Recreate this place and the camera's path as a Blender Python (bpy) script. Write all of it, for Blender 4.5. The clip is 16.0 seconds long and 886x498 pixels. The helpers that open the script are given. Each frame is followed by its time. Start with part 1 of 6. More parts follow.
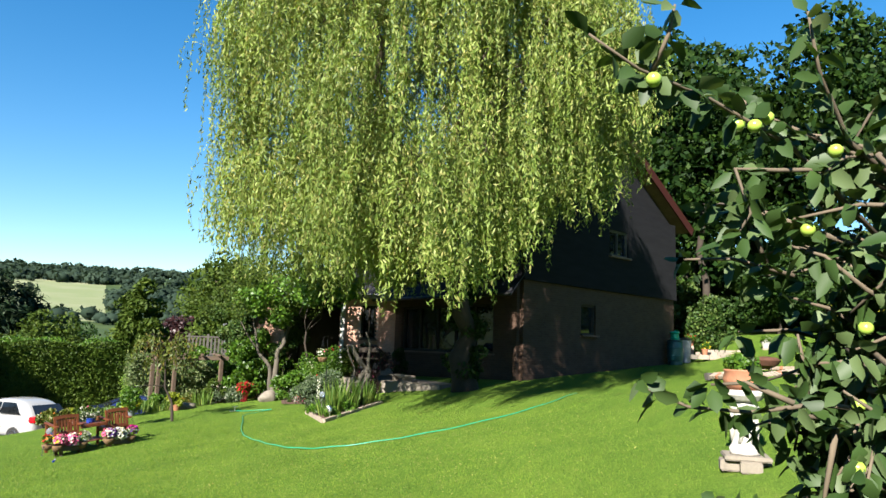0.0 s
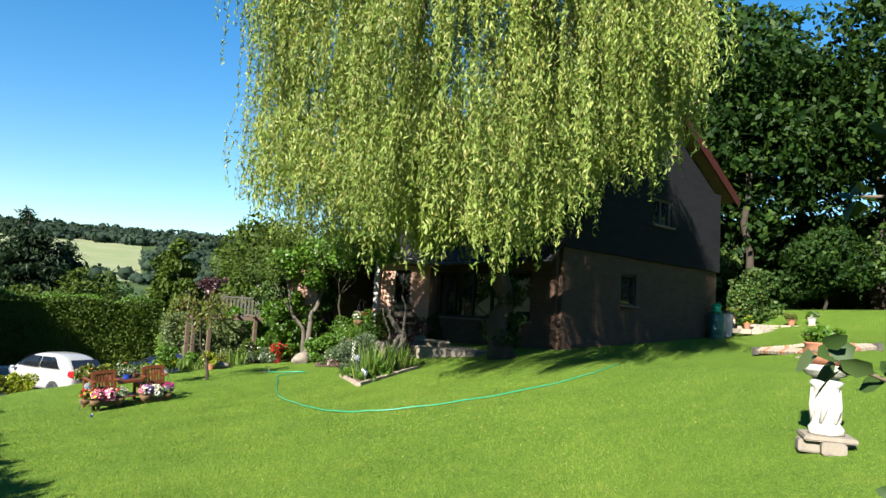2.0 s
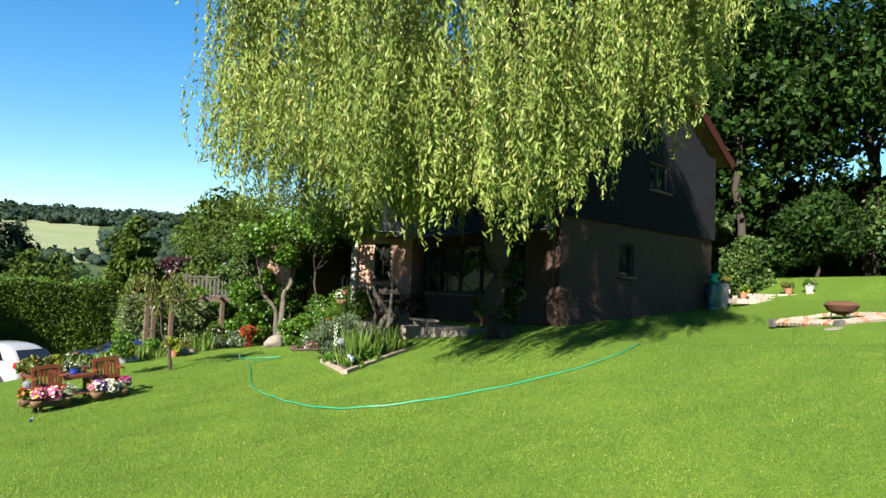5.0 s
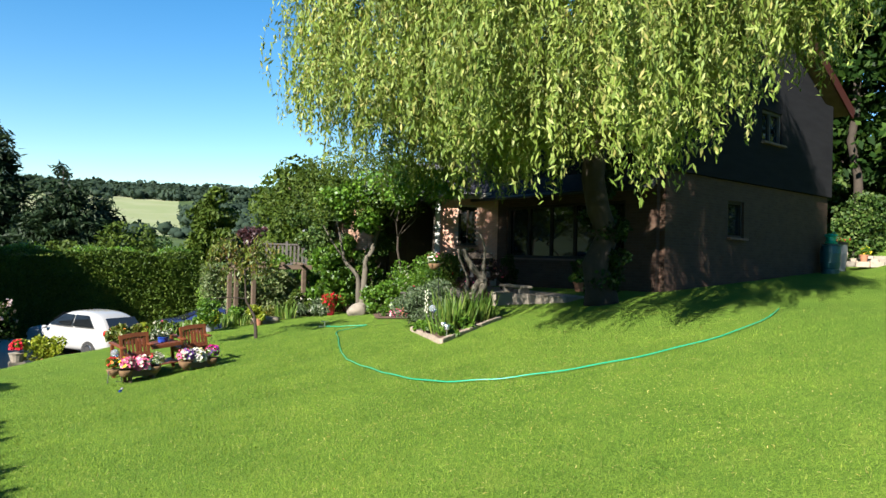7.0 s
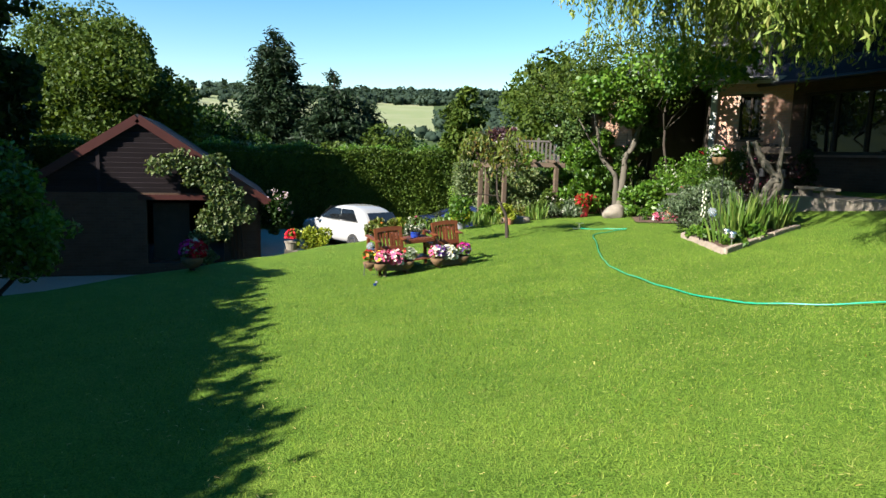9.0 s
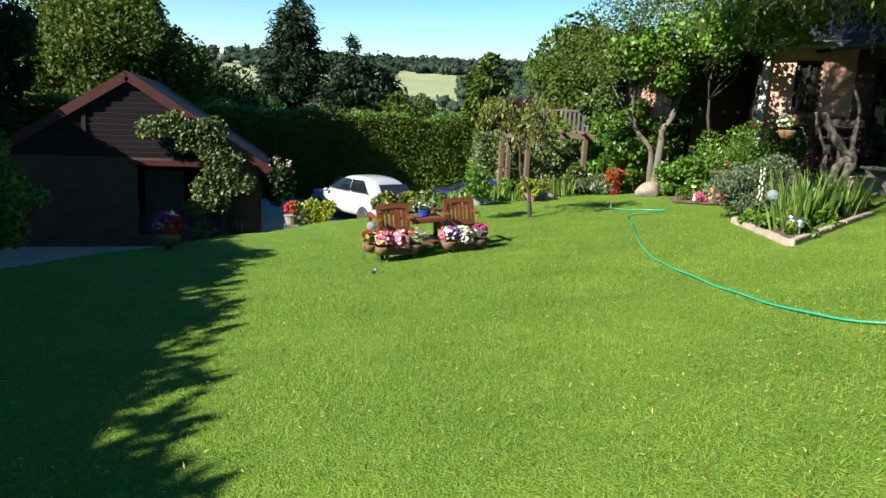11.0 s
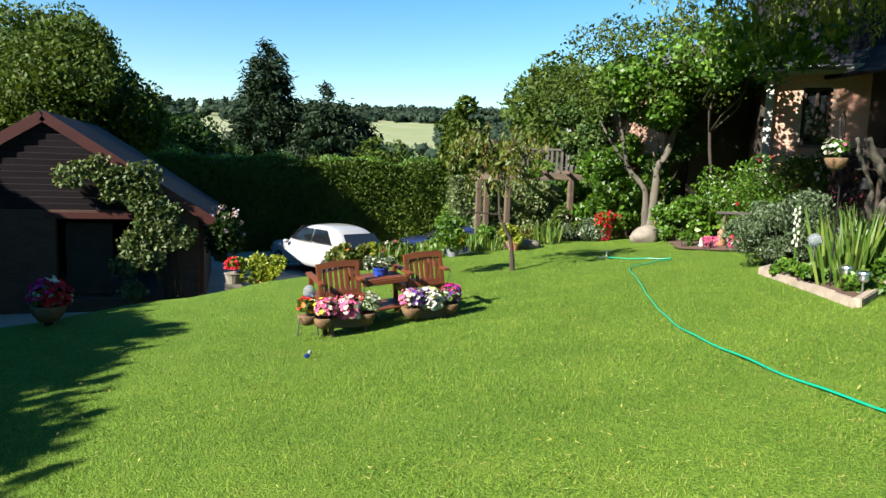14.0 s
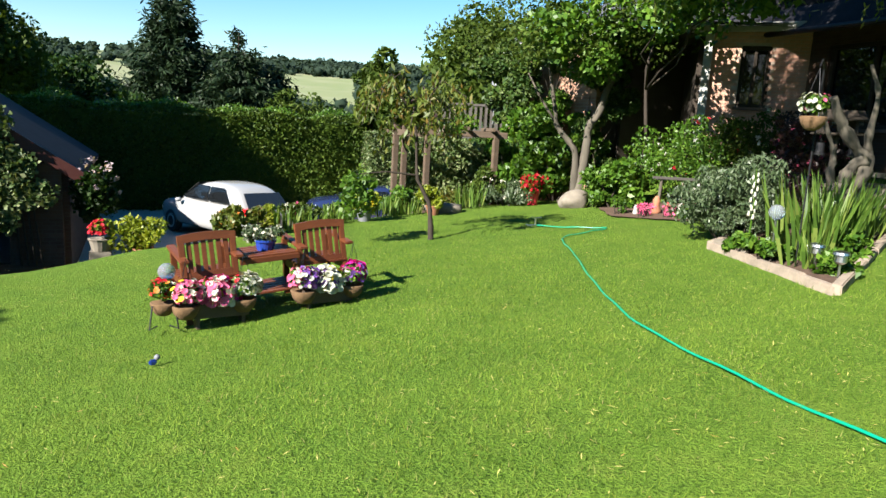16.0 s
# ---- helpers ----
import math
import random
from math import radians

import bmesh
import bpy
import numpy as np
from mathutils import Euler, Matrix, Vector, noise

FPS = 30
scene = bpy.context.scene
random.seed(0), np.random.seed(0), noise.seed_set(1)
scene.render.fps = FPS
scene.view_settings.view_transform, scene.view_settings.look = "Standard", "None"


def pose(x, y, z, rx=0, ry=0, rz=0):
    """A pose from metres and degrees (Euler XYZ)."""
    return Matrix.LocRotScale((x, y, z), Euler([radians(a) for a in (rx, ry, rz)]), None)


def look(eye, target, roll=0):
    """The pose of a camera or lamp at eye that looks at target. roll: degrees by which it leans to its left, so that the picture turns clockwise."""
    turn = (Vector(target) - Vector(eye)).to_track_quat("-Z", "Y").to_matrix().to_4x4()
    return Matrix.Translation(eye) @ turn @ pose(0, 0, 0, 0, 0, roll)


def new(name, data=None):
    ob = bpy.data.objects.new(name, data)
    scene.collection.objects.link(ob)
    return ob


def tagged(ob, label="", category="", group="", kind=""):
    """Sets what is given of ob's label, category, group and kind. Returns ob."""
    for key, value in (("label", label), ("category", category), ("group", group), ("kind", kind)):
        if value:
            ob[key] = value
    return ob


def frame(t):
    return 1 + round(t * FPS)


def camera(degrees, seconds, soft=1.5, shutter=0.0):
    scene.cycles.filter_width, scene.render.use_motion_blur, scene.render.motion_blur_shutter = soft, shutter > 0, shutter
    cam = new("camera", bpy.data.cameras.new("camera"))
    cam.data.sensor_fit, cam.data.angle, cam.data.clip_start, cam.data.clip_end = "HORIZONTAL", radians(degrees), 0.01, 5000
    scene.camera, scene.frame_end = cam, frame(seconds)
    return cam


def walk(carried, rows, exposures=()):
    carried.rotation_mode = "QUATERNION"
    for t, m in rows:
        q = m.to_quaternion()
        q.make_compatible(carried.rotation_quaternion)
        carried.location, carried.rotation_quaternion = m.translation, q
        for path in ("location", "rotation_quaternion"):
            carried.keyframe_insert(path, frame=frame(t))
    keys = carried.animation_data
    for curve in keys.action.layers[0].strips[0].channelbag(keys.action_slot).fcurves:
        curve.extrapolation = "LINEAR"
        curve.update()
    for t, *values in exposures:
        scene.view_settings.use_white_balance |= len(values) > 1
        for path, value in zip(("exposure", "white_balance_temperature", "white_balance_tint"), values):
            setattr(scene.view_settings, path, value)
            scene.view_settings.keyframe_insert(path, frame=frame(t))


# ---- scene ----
cam = camera(66.7, 16.0)
PATH = [
    (0, (-0.069, 0.07, 1.152), (1.286, 1.512, 1.441), 1.8),
    (0.5, (-0.087, 0.127, 1.158), (1.295, 1.554, 1.392), 2.1),
    (1, (-0.011, 0.246, 1.151), (1.298, 1.742, 1.371), 3.1),
    (1.5, (0.075, 0.403, 1.146), (1.339, 1.938, 1.362), 4.2),
    (2, (0.098, 0.638, 1.082), (1.4, 2.144, 1.274), 3.3),
    (2.5, (0.203, 0.919, 1.101), (1.48, 2.455, 1.202), 2.9),
    (3, (0.327, 1.193, 1.082), (1.574, 2.748, 1.244), 4.0),
    (3.5, (0.449, 1.498, 1.099), (1.802, 2.967, 1.201), 2.8),
    (3.7, (0.458, 1.638, 1.094), (1.826, 3.091, 1.22), 2.4),
    (5.8, (1.051, 2.933, 1.084), (2.439, 4.368, 1.21), 2.1),
    (6, (1.029, 3.066, 1.032), (2.417, 4.499, 1.168), 2.4),
    (6.5, (1.091, 3.434, 0.976), (2.438, 4.911, 1.049), 1.1),
    (7, (1.23, 3.783, 0.931), (2.467, 5.354, 0.957), 1.5),
    (7.5, (1.355, 4.147, 0.879), (2.352, 5.872, 0.712), 1.7),
    (8, (1.451, 4.503, 0.821), (2.291, 6.306, 0.613), 0.9),
    (8.5, (1.592, 4.84, 0.754), (2.276, 6.704, 0.519), 1.4),
    (9, (1.723, 5.208, 0.726), (2.329, 7.093, 0.447), 1.7),
    (9.2, (1.79, 5.355, 0.714), (2.409, 7.234, 0.42), 1.7),
    (11.3, (2.4, 6.949, 0.638), (2.947, 8.837, 0.27), 2.9),
    (11.5, (2.456, 7.085, 0.595), (3.069, 8.955, 0.237), 3.1),
    (12, (2.588, 7.466, 0.609), (3.232, 9.319, 0.219), 3.3),
    (12.5, (2.754, 7.782, 0.609), (3.376, 9.639, 0.203), 1.9),
    (13, (2.844, 8.112, 0.558), (3.537, 9.969, 0.294), 1.2),
    (13.5, (3.002, 8.489, 0.567), (3.608, 10.377, 0.305), 1.0),
    (14, (3.172, 8.823, 0.521), (3.777, 10.715, 0.293), 1.8),
    (14.5, (3.319, 9.2, 0.52), (4.024, 11.046, 0.212), 2.8),
    (15, (3.481, 9.556, 0.494), (4.099, 11.43, 0.17), 1.8),
    (15.5, (3.68, 9.913, 0.519), (4.468, 11.724, 0.206), 2.4),
    (16, (3.813, 10.255, 0.446), (4.639, 12.045, 0.109), 3.4),
]
walk(cam, [(t, look(eye, target, roll)) for t, eye, target, roll in PATH], exposures=[(0.0, 2.0), (16.0, 2.0)])

# ---- light: morning sun from behind and to the left, clear sky ----
SUN_TO = Vector((0.927, 0.375, 0.0)).normalized()      # the way the shadows fall on the ground
SUN_UP = radians(33)
world = bpy.data.worlds.new("sky")
scene.world = world
world.use_nodes = True
nt = world.node_tree
sky = nt.nodes.new("ShaderNodeTexSky")
sky.sky_type = "NISHITA"
sky.sun_disc = False
sky.sun_elevation = SUN_UP
sky.sun_rotation = math.atan2(-SUN_TO.x, -SUN_TO.y)
sky.altitude, sky.air_density, sky.dust_density, sky.ozone_density = 0, 1.15, 0.0, 2.5
hue = nt.nodes.new("ShaderNodeHueSaturation")
hue.inputs["Saturation"].default_value = 1.4
nt.links.new(sky.outputs["Color"], hue.inputs["Color"])
nt.links.new(hue.outputs["Color"], nt.nodes["Background"].inputs["Color"])
nt.nodes["Background"].inputs["Strength"].default_value = 0.05
sun = new("sun", bpy.data.lights.new("sun", "SUN"))
sun.data.energy, sun.data.angle, sun.data.color = 5.0, radians(0.5), (1.0, 0.95, 0.86)
sun.matrix_world = look(-SUN_TO * math.cos(SUN_UP) + Vector((0, 0, math.sin(SUN_UP))), (0, 0, 0))

# ---- materials ----
def material(name, rough=0.8, metal=0.0, spec=0.3):
    m = bpy.data.materials.new(name)
    m.use_nodes = True
    b = m.node_tree.nodes["Principled BSDF"]
    b.inputs["Roughness"].default_value = rough
    b.inputs["Metallic"].default_value = metal
    b.inputs["Specular IOR Level"].default_value = spec
    return m, m.node_tree, b


def node(t, kind, **values):
    n = t.nodes.new(kind)
    for k, v in values.items():
        n.inputs[k.replace("_", " ")].default_value = v
    return n


def ramp(t, fac, stops):
    n = t.nodes.new("ShaderNodeValToRGB")
    e = n.color_ramp.elements
    while len(e) < len(stops):
        e.new(0.5)
    for el, (p, c) in zip(e, stops):
        el.position, el.color = p, (*c, 1)
    t.links.new(fac, n.inputs["Fac"])
    return n.outputs["Color"]


def mix(t, fac, a, b, mode="MIX"):
    n = t.nodes.new("ShaderNodeMix")
    n.data_type, n.blend_type = "RGBA", mode
    for sock, v in ((n.inputs[0], fac), (n.inputs[6], a), (n.inputs[7], b)):
        if isinstance(v, (int, float)):
            sock.default_value = v
        elif isinstance(v, tuple):
            sock.default_value = (*v, 1)
        else:
            t.links.new(v, sock)
    return n.outputs[2]


def noise_tex(t, scale, detail=4.0, stretch=(1, 1, 1), rough=0.55):
    co = t.nodes.new("ShaderNodeTexCoord")
    mp = t.nodes.new("ShaderNodeMapping")
    mp.inputs["Scale"].default_value = stretch
    t.links.new(co.outputs["Object"], mp.inputs["Vector"])
    n = node(t, "ShaderNodeTexNoise", Scale=scale, Detail=detail, Roughness=rough)
    t.links.new(mp.outputs["Vector"], n.inputs["Vector"])
    return n.outputs["Fac"]


def bump(t, b, height, strength=0.3, distance=0.02):
    n = node(t, "ShaderNodeBump", Strength=strength, Distance=distance)
    t.links.new(height, n.inputs["Height"])
    t.links.new(n.outputs["Normal"], b.inputs["Normal"])


def plain(name, c, rough=0.7, metal=0.0, spec=0.3, vary=0.25, scale=9.0, grain=60.0, relief=0.15, stretch=(1, 1, 1)):
    """A painted, stone or wooden surface: a base colour with stains at two scales and fine relief."""
    m, t, b = material(name, rough, metal, spec)
    big, fine = noise_tex(t, scale, 4, stretch), noise_tex(t, grain, 3, stretch)
    dark = tuple(v * (1 - vary) for v in c)
    light = tuple(min(1, v * (1 + vary)) for v in c)
    col = ramp(t, big, [(0.3, dark), (0.7, light)])
    col = mix(t, 0.35, col, ramp(t, fine, [(0.3, dark), (0.7, light)]))
    info = t.nodes.new("ShaderNodeObjectInfo")
    col = mix(t, 0.2, col, ramp(t, info.outputs["Random"], [(0, dark), (1, light)]))
    t.links.new(col, b.inputs["Base Color"])
    if relief:
        bump(t, b, fine, relief, 0.01)
    return m


def foliage(name, stops, glow=0.35, rough=0.45, spec=0.35, patch=0.5):
    """Leaves: colour varies from leaf to leaf and in soft patches, and light shines through them."""
    m, t, b = material(name, rough, 0, spec)
    geo = t.nodes.new("ShaderNodeNewGeometry")
    col = ramp(t, geo.outputs["Random Per Island"], stops)
    big = noise_tex(t, patch, 3)
    dark = mix(t, 1.0, col, (0.62, 0.66, 0.6), "MULTIPLY")
    col = mix(t, ramp(t, big, [(0.35, (0, 0, 0)), (0.65, (1, 1, 1))]), dark, col)
    t.links.new(col, b.inputs["Base Color"])
    tr = t.nodes.new("ShaderNodeBsdfTranslucent")
    t.links.new(mix(t, 1.0, col, (1.25, 1.2, 0.5), "MULTIPLY"), tr.inputs["Color"])
    ms = node(t, "ShaderNodeMixShader", Fac=glow)
    t.links.new(b.outputs[0], ms.inputs[1])
    t.links.new(tr.outputs[0], ms.inputs[2])
    t.links.new(ms.outputs[0], t.nodes["Material Output"].inputs["Surface"])
    return m


def lawn_material():
    m, t, b = material("lawn", 0.9, 0, 0.1)
    big, mid, fine = noise_tex(t, 0.35, 4), noise_tex(t, 3.0, 4), noise_tex(t, 60, 3, (1, 1, 0.2))
    col = ramp(t, big, [(0.3, (0.0304, 0.0744, 0.0068)), (0.7, (0.109, 0.1675, 0.0184))])
    col = mix(t, 0.5, col, ramp(t, mid, [(0.3, (0.0304, 0.0744, 0.0075)), (0.52, (0.0848, 0.1458, 0.0155)), (0.72, (0.1756, 0.1985, 0.0371))]))
    patches = noise_tex(t, 0.9, 3)
    col = mix(t, ramp(t, patches, [(0.36, (0, 0, 0)), (0.64, (0.7, 0.7, 0.7))]), col, mix(t, 1.0, col, (1.5, 1.3, 1.25), "MULTIPLY"))
    tuft = noise_tex(t, 17.0, 6, (1, 1, 0.3), 0.7)
    col = mix(t, 0.36, col, ramp(t, tuft, [(0.36, (0.019, 0.0516, 0.0046)), (0.52, (0.0839, 0.1548, 0.016)), (0.66, (0.2013, 0.2409, 0.0458))]))
    col = mix(t, 0.55, col, ramp(t, fine, [(0.35, (0.0211, 0.0559, 0.0049)), (0.65, (0.121, 0.1985, 0.0247))]))
    # distant country: meadows beyond the garden
    co = t.nodes.new("ShaderNodeNewGeometry")
    ln = t.nodes.new("ShaderNodeVectorMath")
    ln.operation = "LENGTH"
    t.links.new(co.outputs["Position"], ln.inputs[0])
    far = t.nodes.new("ShaderNodeMapRange")
    far.inputs["From Min"].default_value, far.inputs["From Max"].default_value = 150, 260
    t.links.new(ln.outputs["Value"], far.inputs["Value"])
    meadow = ramp(t, noise_tex(t, 0.012, 5), [(0.4, (0.1386, 0.1633, 0.0792)), (0.6, (0.1782, 0.1881, 0.1089))])
    # one pale hay field on the valley's far side, between the woods
    sep = t.nodes.new("ShaderNodeSeparateXYZ")
    t.links.new(co.outputs["Position"], sep.inputs[0])

    def calc(op, *v):
        n = t.nodes.new("ShaderNodeMath")
        n.operation = op
        for sock, value in zip(n.inputs, v):
            if isinstance(value, (int, float)):
                sock.default_value = value
            else:
                t.links.new(value, sock)
        return n.outputs[0]

    bearing = calc("DIVIDE", calc("SUBTRACT", sep.outputs["X"], 5.0), calc("MAXIMUM", sep.outputs["Y"], 1.0))
    within = calc("COMPARE", bearing, 0.125, 0.17)
    field = calc("MULTIPLY", within, calc("GREATER_THAN", ln.outputs["Value"], 545.0))
    meadow = mix(t, field, ramp(t, noise_tex(t, 0.02, 5), [(0.35, (0.0244, 0.0433, 0.0162)), (0.65, (0.0487, 0.0704, 0.0244))]), meadow)
    col = mix(t, far.outputs["Result"], col, meadow)
    t.links.new(col, b.inputs["Base Color"])
    rough_top = t.nodes.new("ShaderNodeMath")
    t.links.new(fine, rough_top.inputs[0])
    t.links.new(tuft, rough_top.inputs[1])
    bump(t, b, rough_top.outputs[0], 0.8, 0.04)
    return m


def brick_material(name="brick", k=1.0, pink=1.0):
    m, t, b = material(name, 0.85, 0, 0.2)
    co = t.nodes.new("ShaderNodeTexCoord")
    geo = t.nodes.new("ShaderNodeNewGeometry")
    sep = t.nodes.new("ShaderNodeSeparateXYZ")
    t.links.new(co.outputs["Object"], sep.inputs[0])
    add = t.nodes.new("ShaderNodeMath")
    t.links.new(sep.outputs["X"], add.inputs[0])
    t.links.new(sep.outputs["Y"], add.inputs[1])
    com = t.nodes.new("ShaderNodeCombineXYZ")
    t.links.new(add.outputs[0], com.inputs["X"])
    t.links.new(sep.outputs["Z"], com.inputs["Y"])
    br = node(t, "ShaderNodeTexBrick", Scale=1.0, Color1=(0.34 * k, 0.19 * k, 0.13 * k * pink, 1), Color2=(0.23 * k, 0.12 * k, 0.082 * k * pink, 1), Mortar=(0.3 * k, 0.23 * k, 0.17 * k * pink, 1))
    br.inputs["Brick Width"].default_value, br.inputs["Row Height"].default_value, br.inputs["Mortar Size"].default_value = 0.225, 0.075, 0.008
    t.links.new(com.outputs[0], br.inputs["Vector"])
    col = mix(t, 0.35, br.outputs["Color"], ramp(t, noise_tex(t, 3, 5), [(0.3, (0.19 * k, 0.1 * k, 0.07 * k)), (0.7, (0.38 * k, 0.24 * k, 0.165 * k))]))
    t.links.new(col, b.inputs["Base Color"])
    bump(t, b, br.outputs["Fac"], -0.5, 0.01)
    return m


LAWN = lawn_material()
GRASS = foliage("grass_blades", [(0, (0.0269, 0.0692, 0.0072)), (0.45, (0.1008, 0.1822, 0.0179)), (0.9, (0.2148, 0.2765, 0.0426)), (1, (0.2443, 0.2207, 0.0925))], 0.3, 0.6, 0.1, 0.9)
BRICK = brick_material()
# house brick darkened so the south and west walls look shaded
SHADEBRICK = brick_material("brick_darkened_for_shade", 0.2)
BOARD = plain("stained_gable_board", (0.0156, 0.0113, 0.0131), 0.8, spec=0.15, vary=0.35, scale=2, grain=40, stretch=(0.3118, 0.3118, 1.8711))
PINKBRICK = plain("pale_pink_brick_piece", (0.4, 0.225, 0.165), 0.9, spec=0.15, vary=0.35, scale=8, grain=50, relief=0.4)
MORTAR = plain("pale_mortar", (0.34, 0.27, 0.22), 0.95, spec=0.1, vary=0.2, scale=6, grain=60, relief=0.4)
# garage brick darkened to stand for the deep shade on it
DARKBRICK = brick_material("shade_dark_brick", 0.2)
WILLOW = foliage("willow_leaves", [(0, (0.0851, 0.1387, 0.0207)), (0.5, (0.1872, 0.2486, 0.0449)), (0.85, (0.2724, 0.3122, 0.0899)), (1, (0.3291, 0.2892, 0.0968))], 0.33, 0.55, 0.25)
DARKTREE = foliage("dark_tree_leaves", [(0, (0.0078, 0.0221, 0.0044)), (0.6, (0.0166, 0.0414, 0.0072)), (1, (0.0386, 0.0718, 0.011))], 0.25, 0.55, 0.12)
OAK = foliage("broad_tree_leaves", [(0, (0.0298, 0.0529, 0.0075)), (0.6, (0.0506, 0.081, 0.0119)), (1, (0.0834, 0.112, 0.0189))], 0.25, 0.55, 0.12)
CONIFER = foliage("conifer_needles", [(0, (0.0065, 0.0162, 0.0065)), (0.6, (0.0135, 0.0271, 0.0108)), (1, (0.0271, 0.0433, 0.0189))], 0.1, 0.55, 0.12)
HEDGE = foliage("hedge_leaves", [(0, (0.0236, 0.0498, 0.0059)), (0.6, (0.0474, 0.081, 0.0088)), (1, (0.0744, 0.1058, 0.0146))], 0.25, 0.55, 0.12)
SHRUB = foliage("shrub_leaves", [(0, (0.0358, 0.0895, 0.0078)), (0.6, (0.0714, 0.157, 0.013)), (1, (0.1357, 0.2242, 0.0259))], 0.35)
IVY = foliage("ivy_leaves", [(0, (0.0186, 0.0487, 0.0075)), (0.6, (0.0436, 0.0845, 0.0135)), (1, (0.0996, 0.1364, 0.0325))], 0.2, 0.55, 0.25)
VARIEGATED = foliage("variegated_ivy_leaves", [(0, (0.048, 0.088, 0.024)), (0.6, (0.104, 0.144, 0.048)), (1, (0.216, 0.232, 0.12))], 0.25, 0.5, 0.25)
LIME = foliage("lime_leaves", [(0, (0.137, 0.1868, 0.0124)), (0.6, (0.224, 0.2614, 0.0186)), (1, (0.3112, 0.3112, 0.0374))], 0.35)
GOLD = foliage("golden_leaves", [(0, (0.1353, 0.1353, 0.0081)), (0.6, (0.2273, 0.2057, 0.0135)), (1, (0.3031, 0.2598, 0.0271))], 0.3)
SILVER = foliage("silver_leaves", [(0, (0.0346, 0.0606, 0.0238)), (0.6, (0.065, 0.0953, 0.0433)), (1, (0.1212, 0.1558, 0.0866))], 0.2)
APPLELEAF = foliage("apple_leaves", [(0, (0.0244, 0.0541, 0.0108)), (0.6, (0.046, 0.0866, 0.0189)), (1, (0.1082, 0.1461, 0.0595))], 0.22, 0.55, 0.35)
COPPER = foliage("copper_leaves", [(0, (0.0162, 0.0065, 0.0075)), (1, (0.046, 0.0152, 0.0162))], 0.15)
BRONZE = foliage("bronze_leaves", [(0, (0.0633, 0.0915, 0.014)), (0.75, (0.1126, 0.1407, 0.0211)), (1, (0.1829, 0.1056, 0.0281))], 0.3)
# far woods: the haze of distance is mixed into the leaf colour as blue
FARWOOD = foliage("hazed_far_wood_leaves", [(0, (0.0235, 0.0393, 0.0276)), (0.6, (0.0293, 0.0481, 0.0331)), (1, (0.0391, 0.059, 0.0386))], 0.3, 0.8, 0.1, 0.02)
IRIS = foliage("iris_leaves", [(0, (0.0541, 0.1082, 0.0162)), (0.6, (0.1028, 0.1786, 0.0271)), (1, (0.1948, 0.2381, 0.0541))], 0.35, 0.4, 0.4)


def petals(name, c):
    return foliage(name, [(0, tuple(v * 0.75 for v in c)), (1, c)], 0.25, 0.6, 0.2, 8.0)


RED, PINK, MAGENTA = petals("red_petals", (0.48, 0.01, 0.025)), petals("pink_petals", (0.72, 0.13, 0.28)), petals("magenta_petals", (0.75, 0.02, 0.36))
WHITE, YELLOW, PURPLE = petals("white_petals", (0.62, 0.6, 0.52)), petals("yellow_petals", (0.62, 0.47, 0.03)), petals("purple_petals", (0.2, 0.08, 0.38))
PALEPINK = petals("pale_pink_petals", (0.5, 0.38, 0.42))
ORANGE = petals("orange_petals", (0.75, 0.25, 0.05))
BARK = plain("bark", (0.096, 0.075, 0.051), 0.9, vary=0.45, scale=3, grain=25, relief=0.8, stretch=(0.6, 0.6, 0.15))
PALEBARK = plain("pale_bark", (0.0736, 0.064, 0.0491), 0.9, vary=0.6, scale=7, grain=28, relief=0.9, stretch=(0.2726, 0.2726, 0.0818))
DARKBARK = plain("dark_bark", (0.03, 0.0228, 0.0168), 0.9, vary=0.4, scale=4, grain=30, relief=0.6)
TWIG = plain("willow_twig", (0.3, 0.27, 0.08), 0.7, vary=0.2)
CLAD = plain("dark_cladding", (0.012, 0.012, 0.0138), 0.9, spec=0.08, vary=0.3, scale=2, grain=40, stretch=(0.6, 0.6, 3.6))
SLATE = plain("slate", (0.0701, 0.0701, 0.0765), 0.6, vary=0.3, scale=3, grain=20)
# darker slate: the garage's own tone, and willow shade on bay and porch roofs
DARKSLATE = plain("dark_and_shaded_slate", (0.0225, 0.0225, 0.0275), 0.85, spec=0.1, vary=0.3, scale=3, grain=20)
TILE = plain("roof_tile", (0.12, 0.075, 0.06), 0.8, vary=0.35, scale=4, grain=20)
REDPAINT = plain("red_brown_paint", (0.0396, 0.01, 0.0079), 0.5, vary=0.2, scale=4)
TEAK = plain("stained_hardwood", (0.0947, 0.028, 0.0103), 0.5, vary=0.3, scale=4, grain=40, stretch=(0.4303, 0.4303, 3.4425), relief=0.1)
OLDWOOD = plain("weathered_wood", (0.0765, 0.0535, 0.0364), 0.85, vary=0.35, scale=5, grain=50, stretch=(0.3825, 0.3825, 2.295), relief=0.3)
GREYWOOD = plain("grey_wood", (0.0638, 0.0574, 0.051), 0.85, vary=0.3, scale=5, grain=50, relief=0.3)
WHITEPAINT = plain("white_paint", (0.2754, 0.2677, 0.2525), 0.6, vary=0.12, scale=5)
STONE = plain("pale_stone", (0.1689, 0.1456, 0.1162), 0.9, vary=0.3, scale=6, grain=45, relief=0.5)
WHITESTONE = plain("white_cast_stone", (0.3443, 0.3299, 0.2964), 0.85, vary=0.22, scale=9, grain=60, relief=0.4)
PINKSTONE = plain("pinkish_stone_edging", (0.2295, 0.1849, 0.1435), 0.9, vary=0.35, scale=9, grain=50, relief=0.5)
